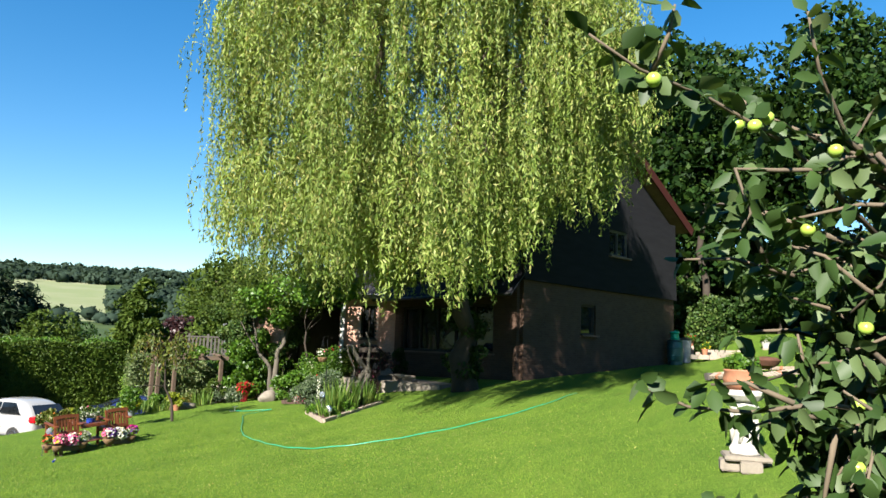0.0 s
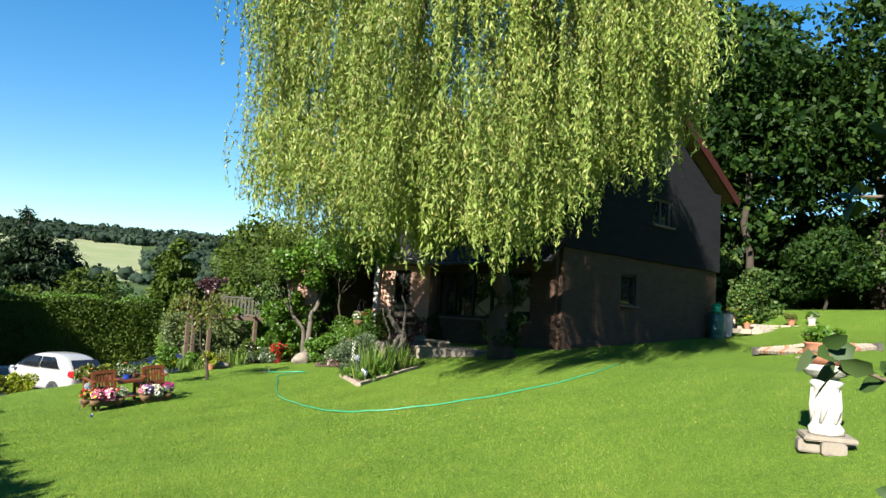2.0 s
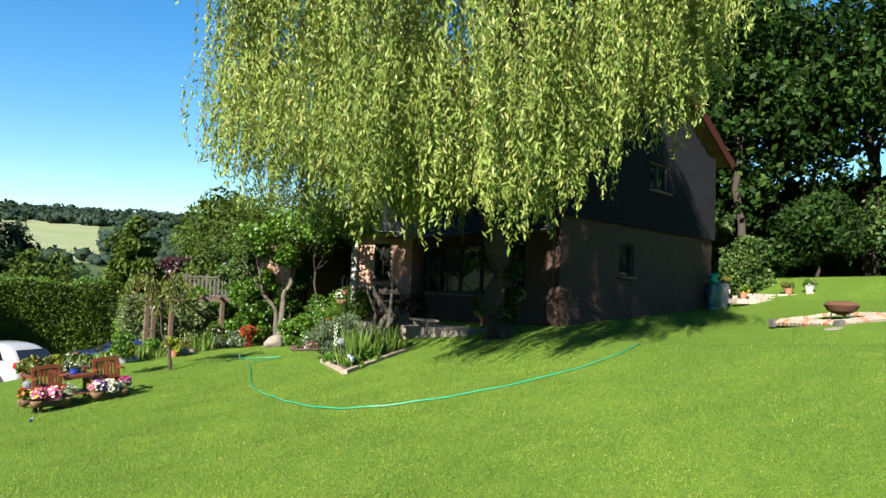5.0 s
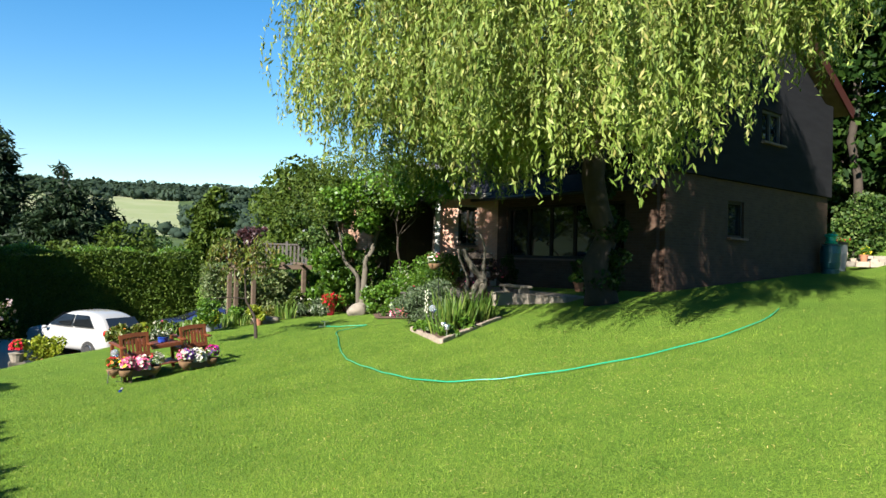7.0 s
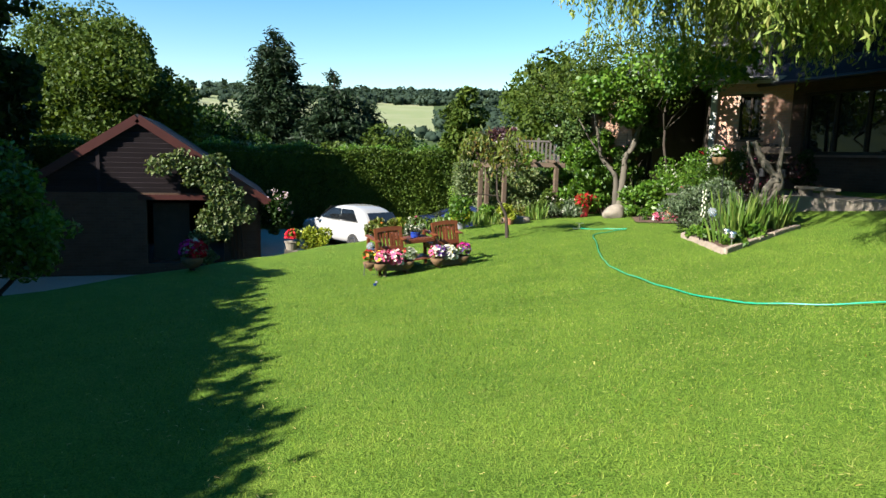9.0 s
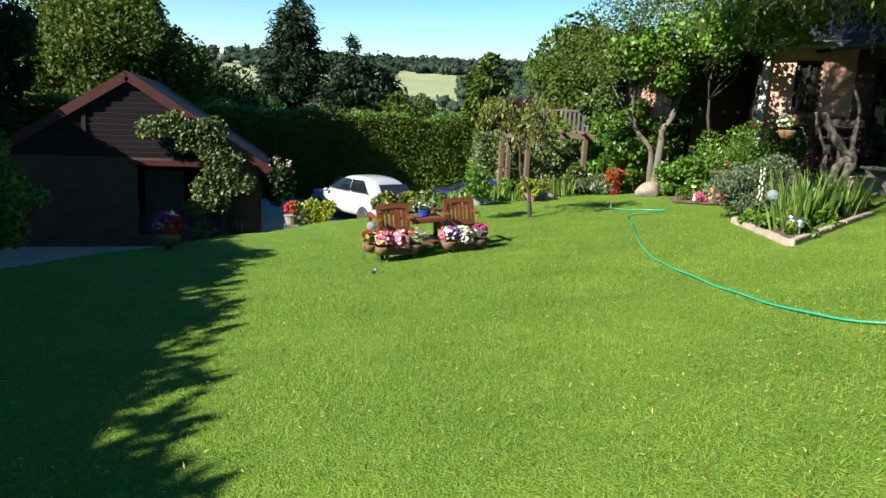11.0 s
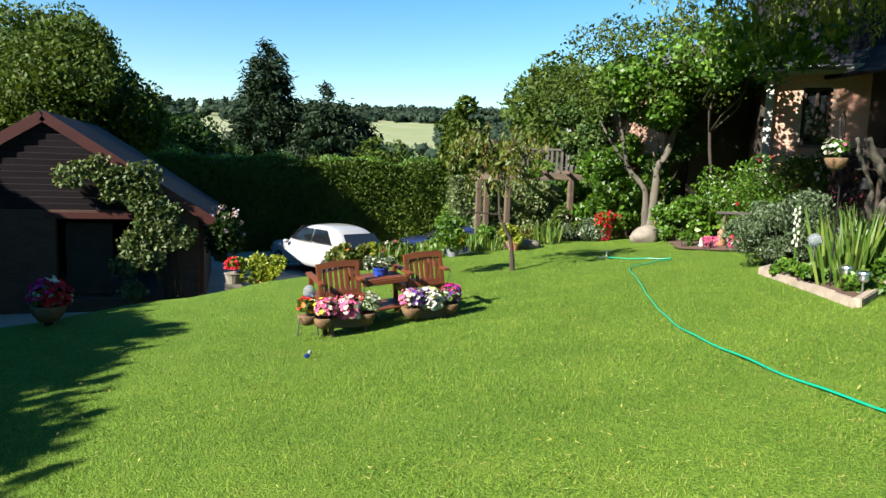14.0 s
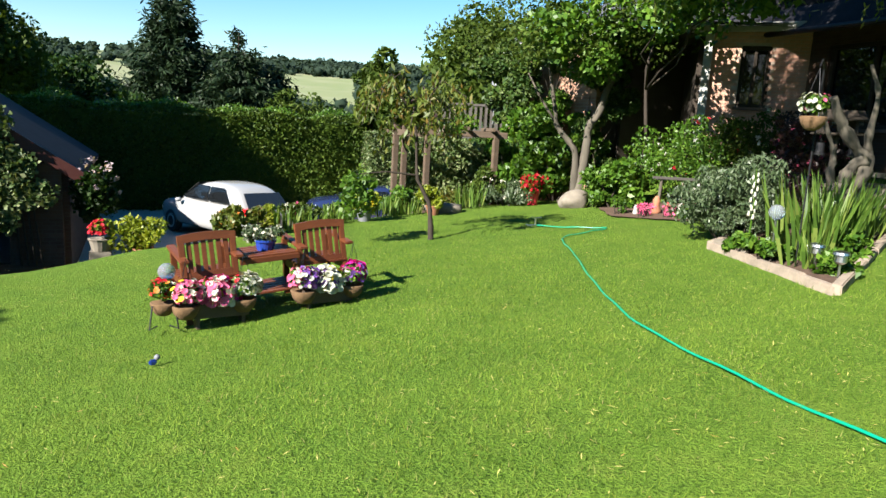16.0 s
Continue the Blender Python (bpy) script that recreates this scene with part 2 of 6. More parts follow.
PAVING = plain("paving", (0.153, 0.13, 0.1033), 0.9, vary=0.22, scale=2, grain=40, relief=0.3)
DRIVE = plain("pinkish_gravel_drive", (0.2932, 0.2422, 0.1976), 0.95, vary=0.2, scale=0.6, grain=70, relief=0.5)
TERRACOTTA = plain("terracotta", (0.2492, 0.1084, 0.0596), 0.8, vary=0.25, scale=8, grain=50, relief=0.2)
COIR = plain("coir_liner", (0.119, 0.07, 0.035), 0.95, vary=0.4, scale=14, grain=90, relief=0.9)
SOIL = plain("bark_soil", (0.07, 0.042, 0.028), 0.95, vary=0.4, scale=12, grain=60, relief=0.9)
BLACK = plain("black_plastic", (0.012, 0.012, 0.013), 0.45, vary=0.1, relief=0)
METAL = plain("steel", (0.55, 0.55, 0.55), 0.3, 1.0, vary=0.1, relief=0)
IRON = plain("dark_iron", (0.02, 0.02, 0.022), 0.5, 0.6, vary=0.2, relief=0)
BLUEGLAZE = plain("blue_glaze", (0.014, 0.0385, 0.224), 0.15, 0, 0.6, vary=0.15, relief=0)
REDPLASTIC = plain("red_plastic", (0.42, 0.014, 0.035), 0.35, 0, 0.5, vary=0.1, relief=0)
GREENPLASTIC = plain("green_hose_plastic", (0, 0.2295, 0.1275), 0.35, 0, 0.5, vary=0.12, relief=0)
DARKGREEN = plain("dark_green_plastic", (0.012, 0.06, 0.06), 0.4, 0, 0.4, vary=0.15, relief=0)
GREYPLASTIC = plain("grey_plastic", (0.14, 0.145, 0.16), 0.5, 0, 0.4, vary=0.12, relief=0)
WHITECAR = plain("white_car_paint", (0.2464, 0.2464, 0.2464), 0.12, 0, 0.6, vary=0.02, relief=0)
BLUECAR = plain("dark_blue_car_paint", (0.012, 0.018, 0.055), 0.1, 0, 0.7, vary=0.05, relief=0)
TAIL = plain("red_lamp_plastic", (0.6, 0.01, 0.015), 0.15, 0, 0.6, vary=0.1, relief=0)
RUBBER = plain("rubber", (0.02, 0.02, 0.02), 0.8, vary=0.2)
APPLE = plain("green_apple", (0.24, 0.34, 0.05), 0.3, 0, 0.5, vary=0.2, relief=0)


def glass_material(name, c, rough=0.03):
    m, t, b = material(name, rough, 0, 0.8)
    b.inputs["Base Color"].default_value = (*c, 1)
    return m


DARKGLASS = glass_material("dark_window_glass", (0.012, 0.014, 0.016))
GLOBE = glass_material("glass_globe", (0.5, 0.55, 0.6), 0.02)
GLOBE.node_tree.nodes["Principled BSDF"].inputs["Transmission Weight"].default_value = 0.8

# ---- shape helpers ----
rng = np.random.default_rng(7)


def smooth(a, b, x):
    s = min(1.0, max(0.0, (x - a) / (b - a)))
    return s * s * (3 - 2 * s)


def ground(x, y):
    """Height of the ground: a lawn that falls to the drive, a level shelf round the house, a valley and hills beyond."""
    u, w = 11 * math.tanh((x - 6) / 11), max(-14.0, min(16.0, y - 10))
    z = -0.856 + 0.135 * u - 0.0712 * w + 0.0059 * u * u - 0.0082 * u * w + 0.0025 * w * w
    z -= 0.07 * math.exp(-((x - 4.1) ** 2 + (y - 16.3) ** 2) / 1.6)
    z += 0.5 * math.exp(-((x + 1) ** 2 + (y + 2) ** 2) / 24)
    shelf = 0.02 + 0.062 * (x - 15) - 0.02 * (y - 17)
    k = smooth(12.0, 15.6, x - 0.12 * (y - 14)) * (1 - smooth(22.5, 25, y))
    z = z * (1 - k) + max(-0.1, min(1.55, shelf)) * k
    z += (0.3 * smooth(12, 19, x) + 0.7 * smooth(27.5, 33, x)) * smooth(0.2, 2.2, 0.48 * x - y + 0.6)
    lip = 18.9 + 0.78 * (x - 2.4) if x < 4.6 else (20.62 + 0.66 * (x - 4.6) if x < 7.4 else 22.47 + 0.3 * (x - 7.4))
    d = smooth(0, 1.5, y - max(lip, 15.5) - 0.35)
    k2 = d * (1 - smooth(15, 19, x))
    z = z * (1 - k2) - 2.82 * k2
    r = math.hypot(x - 5, y - 12)
    side = smooth(-8, 16, x - 0.8 * y)
    f = smooth(34, 110, r) * (1 - side) + smooth(150, 500, r) * side
    hills = -13 + 0.00011 * max(0, r - 120) ** 2 if r < 700 else 24 + 0.155 * (r - 700) - 0.00003 * (r - 700) ** 2
    hills += 7 * math.sin(x / 210 + 1.2) * math.sin(y / 260) * smooth(150, 500, r)
    return z * (1 - f) + min(hills, 120) * f


def root(name, x, y, z, label, category, group="", kind="", rz=0.0, s=1.0):
    ob = new(name)
    ob.location, ob.rotation_euler, ob.scale = (x, y, z), (0, 0, radians(rz)), (s, s, s)
    ob.empty_display_size = 0.1
    return tagged(ob, label, category, group, kind)


def part(name, mesh, mat, parent=None, label=""):
    mesh.materials.append(mat)
    ob = new(name, mesh)
    if parent is not None:
        ob.parent = parent
    return tagged(ob, label)


class Shape:
    """Collects boxes, tubes and turned shapes into one mesh."""
    def __init__(self):
        self.v, self.f, self.weld = [], [], False

    def add(self, verts, faces):
        n = len(self.v)
        self.v += [tuple(p) for p in verts]
        self.f += [tuple(i + n for i in q) for q in faces]
        return self

    def box(self, c, s, rz=0.0, rx=0.0, ry=0.0):
        m = pose(*c, rx, ry, rz)
        k = [m @ Vector((a * s[0] / 2, b * s[1] / 2, d * s[2] / 2)) for a in (-1, 1) for b in (-1, 1) for d in (-1, 1)]
        return self.add(k, [(0, 1, 3, 2), (4, 6, 7, 5), (0, 4, 5, 1), (2, 3, 7, 6), (0, 2, 6, 4), (1, 5, 7, 3)])

    def beam(self, a, b, w, h):
        a, b = Vector(a), Vector(b)
        d = (b - a).normalized()
        r = d.cross(Vector((0, 0, 1)))
        r = r.normalized() if r.length > 1e-3 else Vector((1, 0, 0))
        u = r.cross(d)
        k = [p + r * i * w / 2 + u * j * h / 2 for p in (a, b) for i, j in ((-1, -1), (1, -1), (1, 1), (-1, 1))]
        return self.add(k, [(0, 1, 2, 3), (7, 6, 5, 4), (0, 4, 5, 1), (1, 5, 6, 2), (2, 6, 7, 3), (3, 7, 4, 0)])

    def tube(self, pts, radii, n=8):
        pts = [Vector(p) for p in pts]
        if isinstance(radii, (int, float)):
            radii = [radii] * len(pts)
        verts, faces = [], []
        side = Vector((0.31, 0.87, 0.11))
        for i, p in enumerate(pts):
            d = (pts[min(i + 1, len(pts) - 1)] - pts[max(i - 1, 0)]).normalized()
            r = d.cross(side)
            r = r.normalized() if r.length > 1e-3 else Vector((1, 0, 0))
            u = d.cross(r)
            for j in range(n):
                a = 2 * math.pi * j / n
                verts.append(p + (r * math.cos(a) + u * math.sin(a)) * radii[i])
        for i in range(len(pts) - 1):
            for j in range(n):
                k = (j + 1) % n
                faces.append((i * n + j, i * n + k, (i + 1) * n + k, (i + 1) * n + j))
        faces += [tuple(range(n - 1, -1, -1)), tuple((len(pts) - 1) * n + j for j in range(n))]
        return self.add(verts, faces)

    def turn(self, profile, c=(0, 0, 0), n=20, wob=0.0):
        verts, faces = [], []
        for r, z in profile:
            for j in range(n):
                a = 2 * math.pi * j / n
                k = 1 + wob * math.sin(5 * a + 9 * z)
                verts.append((c[0] + r * k * math.cos(a), c[1] + r * k * math.sin(a), c[2] + z))
        for i in range(len(profile) - 1):
            for j in range(n):
                k = (j + 1) % n
                faces.append((i * n + j, i * n + k, (i + 1) * n + k, (i + 1) * n + j))
        faces += [tuple(range(n - 1, -1, -1)), tuple((len(profile) - 1) * n + j for j in range(n))]
        return self.add(verts, faces)

    def gnarl(self, pts, radii, n=12, step=5, knob=0.22, seed=0):
        """A crooked limb: the line is rounded off, and the bark swells and pinches along it."""
        P, R = [], []
        k = len(pts)
        for i in range(k - 1):
            a, b, c, d = (Vector(pts[max(0, min(k - 1, j))]) for j in (i - 1, i, i + 1, i + 2))
            for q in range(step):
                t = q / step
                P.append(0.5 * (2 * b + (c - a) * t + (2 * a - 5 * b + 4 * c - d) * t * t + (3 * b - a - 3 * c + d) * t ** 3))
                R.append(radii[i] + (radii[i + 1] - radii[i]) * t)
        P.append(Vector(pts[-1]))
        R.append(radii[-1])
        R = [r * (1 + knob * noise.noise((i * 0.55 + seed, 3.1, seed))) for i, r in enumerate(R)]
        first = len(self.v)
        self.tube(P, R, n)
        for i in range(first, len(self.v)):
            q = P[(i - first) // n]
            v = Vector(self.v[i])
            f = 1 + knob * 1.3 * noise.noise(v * 14 + Vector((seed, 0, 0)))
            self.v[i] = tuple(q + (v - q) * f)
        return self

    def ball(self, c, r, n=10, squash=1.0):
        return self.turn([(max(0.001, r * math.sin(math.pi * i / n)), -r * squash * math.cos(math.pi * i / n)) for i in range(n + 1)], c, n + 4)

    def slab(self, outline, z0, z1):
        n = len(outline)
        verts = [(x, y, z0) for x, y in outline] + [(x, y, z1) for x, y in outline]
        faces = [tuple(range(n - 1, -1, -1)), tuple(range(n, 2 * n))] + [(i, (i + 1) % n, n + (i + 1) % n, n + i) for i in range(n)]
        return self.add(verts, faces)

    def mesh(self, name="shape", bevel=0.0, soft=False):
        me = bpy.data.meshes.new(name)
        if bevel:
            bm = bmesh.new()
            me.from_pydata(self.v, [], self.f)
            bm.from_mesh(me)
            bmesh.ops.recalc_face_normals(bm, faces=bm.faces)
            bmesh.ops.bevel(bm, geom=bm.edges, offset=bevel, segments=2, affect="EDGES", clamp_overlap=True)
            bm.to_mesh(me)
            bm.free()
        else:
            me.from_pydata(self.v, [], self.f)
        if self.weld:
            bm = bmesh.new()
            bm.from_mesh(me)
            bmesh.ops.remove_doubles(bm, verts=bm.verts, dist=0.002)
            bm.to_mesh(me)
            bm.free()
        if soft:
            me.shade_smooth()
        return me


def unit(a):
    return a / np.maximum(1e-9, np.linalg.norm(a, axis=1, keepdims=True))


def quads(name, V):
    """A mesh of loose four-cornered leaves, V of shape (n, 4, 3)."""
    n = len(V)
    me = bpy.data.meshes.new(name)
    me.vertices.add(4 * n)
    me.vertices.foreach_set("co", V.astype(np.float32).ravel())
    me.loops.add(4 * n)
    me.loops.foreach_set("vertex_index", np.arange(4 * n, dtype=np.int32))
    me.polygons.add(n)
    me.polygons.foreach_set("loop_start", np.arange(0, 4 * n, 4, dtype=np.int32))
    me.update(calc_edges=True)
    return me


def leaves(name, P, length, width, along=None, wild=1.0):
    """Leaves at the places P, pointing along the given way, or anywhere."""
    n = len(P)
    a = rng.normal(size=(n, 3))
    if along is not None:
        a = a * wild + along
    a = unit(a)
    b = unit(np.cross(a, rng.normal(size=(n, 3))))
    k = rng.uniform(0.7, 1.3, (n, 1))
    la, wb = a * length * k / 2, b * width * k / 2
    return quads(name, np.stack([P - la, P - la * 0.1 + wb, P + la, P - la * 0.1 - wb], 1))


def clumps(n, centres, radii, shell=0.75):
    """Points in the outer part of rounded clumps."""
    c = np.array(centres, float)
    r = np.array(radii, float)
    if r.ndim == 1:
        r = np.stack([r, r, r * 0.8], 1)
    w = (r[:, 0] * r[:, 1]) + 1e-6
    i = rng.choice(len(c), n, p=w / w.sum())
    d = unit(rng.normal(size=(n, 3)))
    q = shell + (1 - shell) * rng.random((n, 1)) ** 0.5
    q = q * rng.uniform(0.85, 1.12, (n, 1))
    return c[i] + d * q * r[i]


def crown_balls(count, c, r, size, flat=0.0):
    """Centres and radii of the clumps that make up an uneven crown."""
    d = unit(rng.normal(size=(count, 3)))
    k = rng.uniform(0.45, 1.0, (count, 1))
    C = np.array(c) + d * k * np.array(r)
    R = size * rng.uniform(0.6, 1.35, count)
    return C, R


def limb(a, b, ra, rb, bend=0.15, n=6, seed=0):
    """Points and radii of a crooked branch from a to b."""
    rr = np.random.default_rng(seed)
    a, b = np.array(a, float), np.array(b, float)
    L = np.linalg.norm(b - a)
    out = []
    for i in range(n + 1):
        s = i / n
        p = a + (b - a) * s + rr.normal(size=3) * bend * L * 0.25 * math.sin(math.pi * s)
        out.append(tuple(p))
    return out, [ra + (rb - ra) * i / n for i in range(n + 1)]


def tree(name, x, y, height, spread, low, mat, label, count, leaf, clump, bark=BARK, trunk_r=0.25, balls=60, group="", zbase=None, narrow=1.0):
    z = ground(x, y) if zbase is None else zbase
    t = root(name, x, y, z, label, "tree", group)
    sd = int(abs(x * 31 + y * 17)) % 9973
    s = Shape()
    p, r = limb((0, 0, -0.3), (0.1 * spread, 0.05 * spread, height * 0.72), trunk_r, trunk_r * 0.25, 0.12, 8, sd)
    s.tube(p, r, 10)
    part("trunk", s.mesh("trunk", soft=True), bark, t)
    s = Shape()
    for i in range(7):
        q = p[2 + i % 5]
        an = i * 2.4 + sd
        e = (q[0] + math.cos(an) * spread * 0.7, q[1] + math.sin(an) * spread * 0.7, min(height * 0.9, q[2] + spread * 0.5))
        pp, qq = limb(q, e, trunk_r * 0.4, trunk_r * 0.08, 0.2, 5, sd + i)
        s.tube(pp, qq, 6)
    part("limb_growth", s.mesh("limbs", soft=True), bark, t)
    mid, half = (low + height) / 2, (height - low) / 2
    C, R = crown_balls(balls, (0, 0, mid), (spread, spread, half), clump)
    if narrow != 1.0:
        f = 1 - (1 - narrow) * np.clip((C[:, 2] - low) / (height - low), 0, 1)
        C[:, :2] *= f[:, None]
    P = clumps(count, C, R, 0.7)
    part("crown", leaves("crown", P, leaf, leaf * 0.55), mat, t)
    return t


def conifer(x, y, height, spread, mat, label, count, leaf, zbase=None):
    z = ground(x, y) if zbase is None else zbase
    t = root("conifer_tree", x, y, z, label, "tree")
    s = Shape()
    s.tube([(0, 0, -0.3), (0, 0, height * 0.97)], [spread * 0.07, 0.03], 8)
    part("trunk", s.mesh("trunk", soft=True), DARKBARK, t)
    k = int(count / 50)
    hz = 1 - np.sqrt(rng.random(k))
    an = rng.random(k) * 2 * math.pi
    rad = spread * (1 - hz) ** 0.62 * rng.uniform(0.72, 1.08, k) * (1 + 0.12 * np.sin(hz * 31)) + 0.2
    s = rng.random((k, 50)) ** 0.6
    X = (s * rad[:, None]) * np.cos(an)[:, None]
    Y = (s * rad[:, None]) * np.sin(an)[:, None]
    Z = height * (0.06 + 0.94 * hz)[:, None] - 0.25 * s * rad[:, None] + 0.35 * (s ** 3) * rad[:, None] * 0.4
    P = np.stack([X, Y, Z], 2).reshape(-1, 3) + rng.normal(size=(k * 50, 3)) * spread * 0.05
    al = np.stack([np.cos(an), np.sin(an), -0.3 + 0 * an], 1).repeat(50, 0)
    part("crown", leaves("crown", P, leaf, leaf * 0.24, al, 0.7), mat, t)
    return t


# ---- ground: one sheet out to the horizon ----
def make_ground():
    def axis(c, near):
        out = list(np.arange(c - near, c + near + 0.01, 0.4))
        step, e = 0.5, c + near
        while e < 2600:
            step *= 1.16
            e += step
            out = [2 * c - e] + out + [e]
        return out
    xs, ys = axis(9, 16), axis(14, 20)
    v = [(x, y, ground(x, y) + (0.015 * noise.noise((x * 1.1, y * 1.1, 0)) if abs(x) < 40 and abs(y) < 60 else 0)) for y in ys for x in xs]
    n = len(xs)
    f = [(j * n + i, j * n + i + 1, (j + 1) * n + i + 1, (j + 1) * n + i) for j in range(len(ys) - 1) for i in range(n - 1)]
    me = bpy.data.meshes.new("ground")
    me.from_pydata(v, [], f)
    me.shade_smooth()
    tagged(part("ground", me, LAWN), "mown green lawn sloping down, meadows and hills beyond", "lawn", kind="structure")


make_ground()

# gravel drive below the lawn
s = Shape()
xs, ys = np.arange(-14, 15.01, 0.5), np.arange(22.0, 40.01, 0.5)
s.add([(x, y, -2.8) for y in ys for x in xs], [(j * len(xs) + i, j * len(xs) + i + 1, (j + 1) * len(xs) + i + 1, (j + 1) * len(xs) + i) for j in range(len(ys) - 1) for i in range(len(xs) - 1)])
tagged(part("driveway", s.mesh("driveway"), DRIVE), "pinkish gravel drive, partly in shade", "driveway", kind="structure")


# ---- willow ----
def willow(x, y, kx, ky):
    """A weeping willow whose trunk stands at x, y and whose crown hangs about kx, ky."""
    z = ground(x, y)
    t = root("willow_tree", x, y, z, "large weeping willow with long pale green strands hanging over the lawn", "tree")
    kx, ky = kx - x, ky - y
    s = Shape()
    p, r = limb((0, 0, -0.3), (kx * 0.35, ky * 0.35, 4.2), 0.42, 0.34, 0.1, 7, 3)
    s.tube(p, [0.46, 0.36, 0.3, 0.27, 0.26, 0.26, 0.27, 0.28], 14)
    part("trunk", s.mesh("trunk", soft=True), DARKBARK, t)
    hub = p[-1]
    C = np.stack([rng.normal(size=26) * 0.2, rng.normal(size=26) * 0.2, rng.uniform(0.1, 3.2, 26) ** 1.2 * 0.8], 1)
    part("trunk_ivy", leaves("trunk_ivy", clumps(4600, C, rng.uniform(0.22, 0.42, 26), 0.5), 0.1, 0.08), DARKTREE, t)
    for i in range(11):
        an, L = i * 2.399, 2.6 + 2.4 * ((i * 7) % 5) / 5
        e = (kx + math.cos(an) * L, ky + math.sin(an) * L, 7.4 + 4.0 * ((i * 3) % 7) / 7)
        s = Shape()
        p, r = limb(hub if i == 0 else (hub[0], hub[1], 3.4 + 0.07 * i), e, 0.2, 0.04, 0.25, 7, 40 + i)
        s.tube(p, r, 8)
        part("limb", s.mesh("limb", soft=True), BARK, t)
    # drapes: narrow cords of strands that hang from arching bough ends, with dark gaps between
    bunches = 500
    th = rng.random(bunches) * 2 * math.pi
    rr = 5.4 * np.sqrt(rng.uniform(0.06, 1.0, bunches))
    rr *= 1 + 0.035 * np.sin(3 * th + 1) + 0.03 * np.sin(7 * th) + 0.02 * np.sin(13 * th)
    top = 4.9 + 8.6 * np.sqrt(np.maximum(0.1, 1 - (rr / 6.3) ** 3.2))
    tier = rng.random(bunches)          # some bunches hang from the crown, the rest make the low skirt
    V, T = [], []
    for b in range(bunches):
        c, sn = math.cos(th[b]), math.sin(th[b])
        cx, cy = rr[b] * c, rr[b] * sn
        front = -(cx * 0.62 + cy * 0.78) / 5.0            # 1 on the side of the lawn
        left = (-cx * 0.78 + cy * 0.62) / 5.0
        skirt = 2.6 - 0.5 * front + (0.5 * left if left > 0 else -2.9 * left) + 0.25 * math.sin(2.3 * th[b] + 1.0) + rng.normal() * 0.3
        hz = top[b] * rng.uniform(0.88, 1.0)
        if tier[b] > 0.42:
            hz = min(hz, skirt + rng.uniform(1.6, 5.6))
        long = min(rng.uniform(2.4, 5.2), hz - skirt)
        if long < 0.7:
            continue
        wide, deep = rng.uniform(0.09, 0.24), rng.uniform(0.2, 0.5)
        sway = rng.normal(size=2) * 0.14
        for j in range(int(rng.integers(12, 21))):
            u, w = rng.normal() * deep, rng.normal() * wide
            ox, oy = c * u - sn * w, sn * u + c * w
            drop = 0.5 * (u / deep) ** 2 * 0.3 + 0.9 * abs(w)      # the bunch has a domed head
            L = (long - drop) * rng.uniform(0.5, 1.0)
            if L < 0.4:
                continue
            n = max(6, int(L * 26))
            q = np.linspace(0, 1, n)
            out = 0.2 * (1 - (1 - q) ** 2)
            kk = rng.normal(size=2) * 0.06 + sway
            X = kx + cx + ox + c * out + kk[0] * np.sin(q * 2.5)
            Y = ky + cy + oy + sn * out + kk[1] * np.sin(q * 2.5)
            Z = hz - drop + rng.normal() * 0.1 - L * q + 0.3 * (1 - q) * out
            line = np.stack([X, Y, Z], 1)
            V.append(line)
            w3 = np.array([[0.004, 0.003, 0.0]])
            m = line[::max(1, n // 4)]
            T.append(np.stack([m[:-1] - w3, m[:-1] + w3, m[1:] + w3, m[1:] - w3], 1))
    P = np.concatenate(V)
    P = P + rng.normal(size=P.shape) * 0.035
    tagged(part("strand_foliage", leaves("strand_leaves", P, 0.125, 0.034, np.array([[0, 0, -1.0]]), 0.55), WILLOW, t), kind="stuff")
    tagged(part("twig_growth", quads("twig_growth", np.concatenate(T)), TWIG, t), kind="stuff")
    return t


willow(14.0, 13.9, 11.75, 13.2)


# ---- house ----
def wall_run(s, a, b, z0, z1, thick, holes=()):
    """A wall from a to b with openings (along0, along1, low, high) cut through."""
    a, b = Vector((*a, 0)), Vector((*b, 0))
    L, d = (b - a).length, (b - a).normalized()
    rz = math.degrees(math.atan2(d.y, d.x))
    s.weld = True
    cuts = sorted({0.0, L, *[h[0] for h in holes], *[h[1] for h in holes]})
    for c0, c1 in zip(cuts, cuts[1:]):
        spans, low = [], z0
        for h in sorted((h for h in holes if h[0] < (c0 + c1) / 2 < h[1]), key=lambda h: h[2]):
            spans.append((low, h[2]))
            low = h[3]
        spans.append((low, z1))
        for q0, q1 in spans:
            if q1 - q0 > 0.01:
                m = a + d * (c0 + c1) / 2
                s.box((m.x, m.y, (q0 + q1) / 2), (c1 - c0, thick, q1 - q0), rz)
    return rz


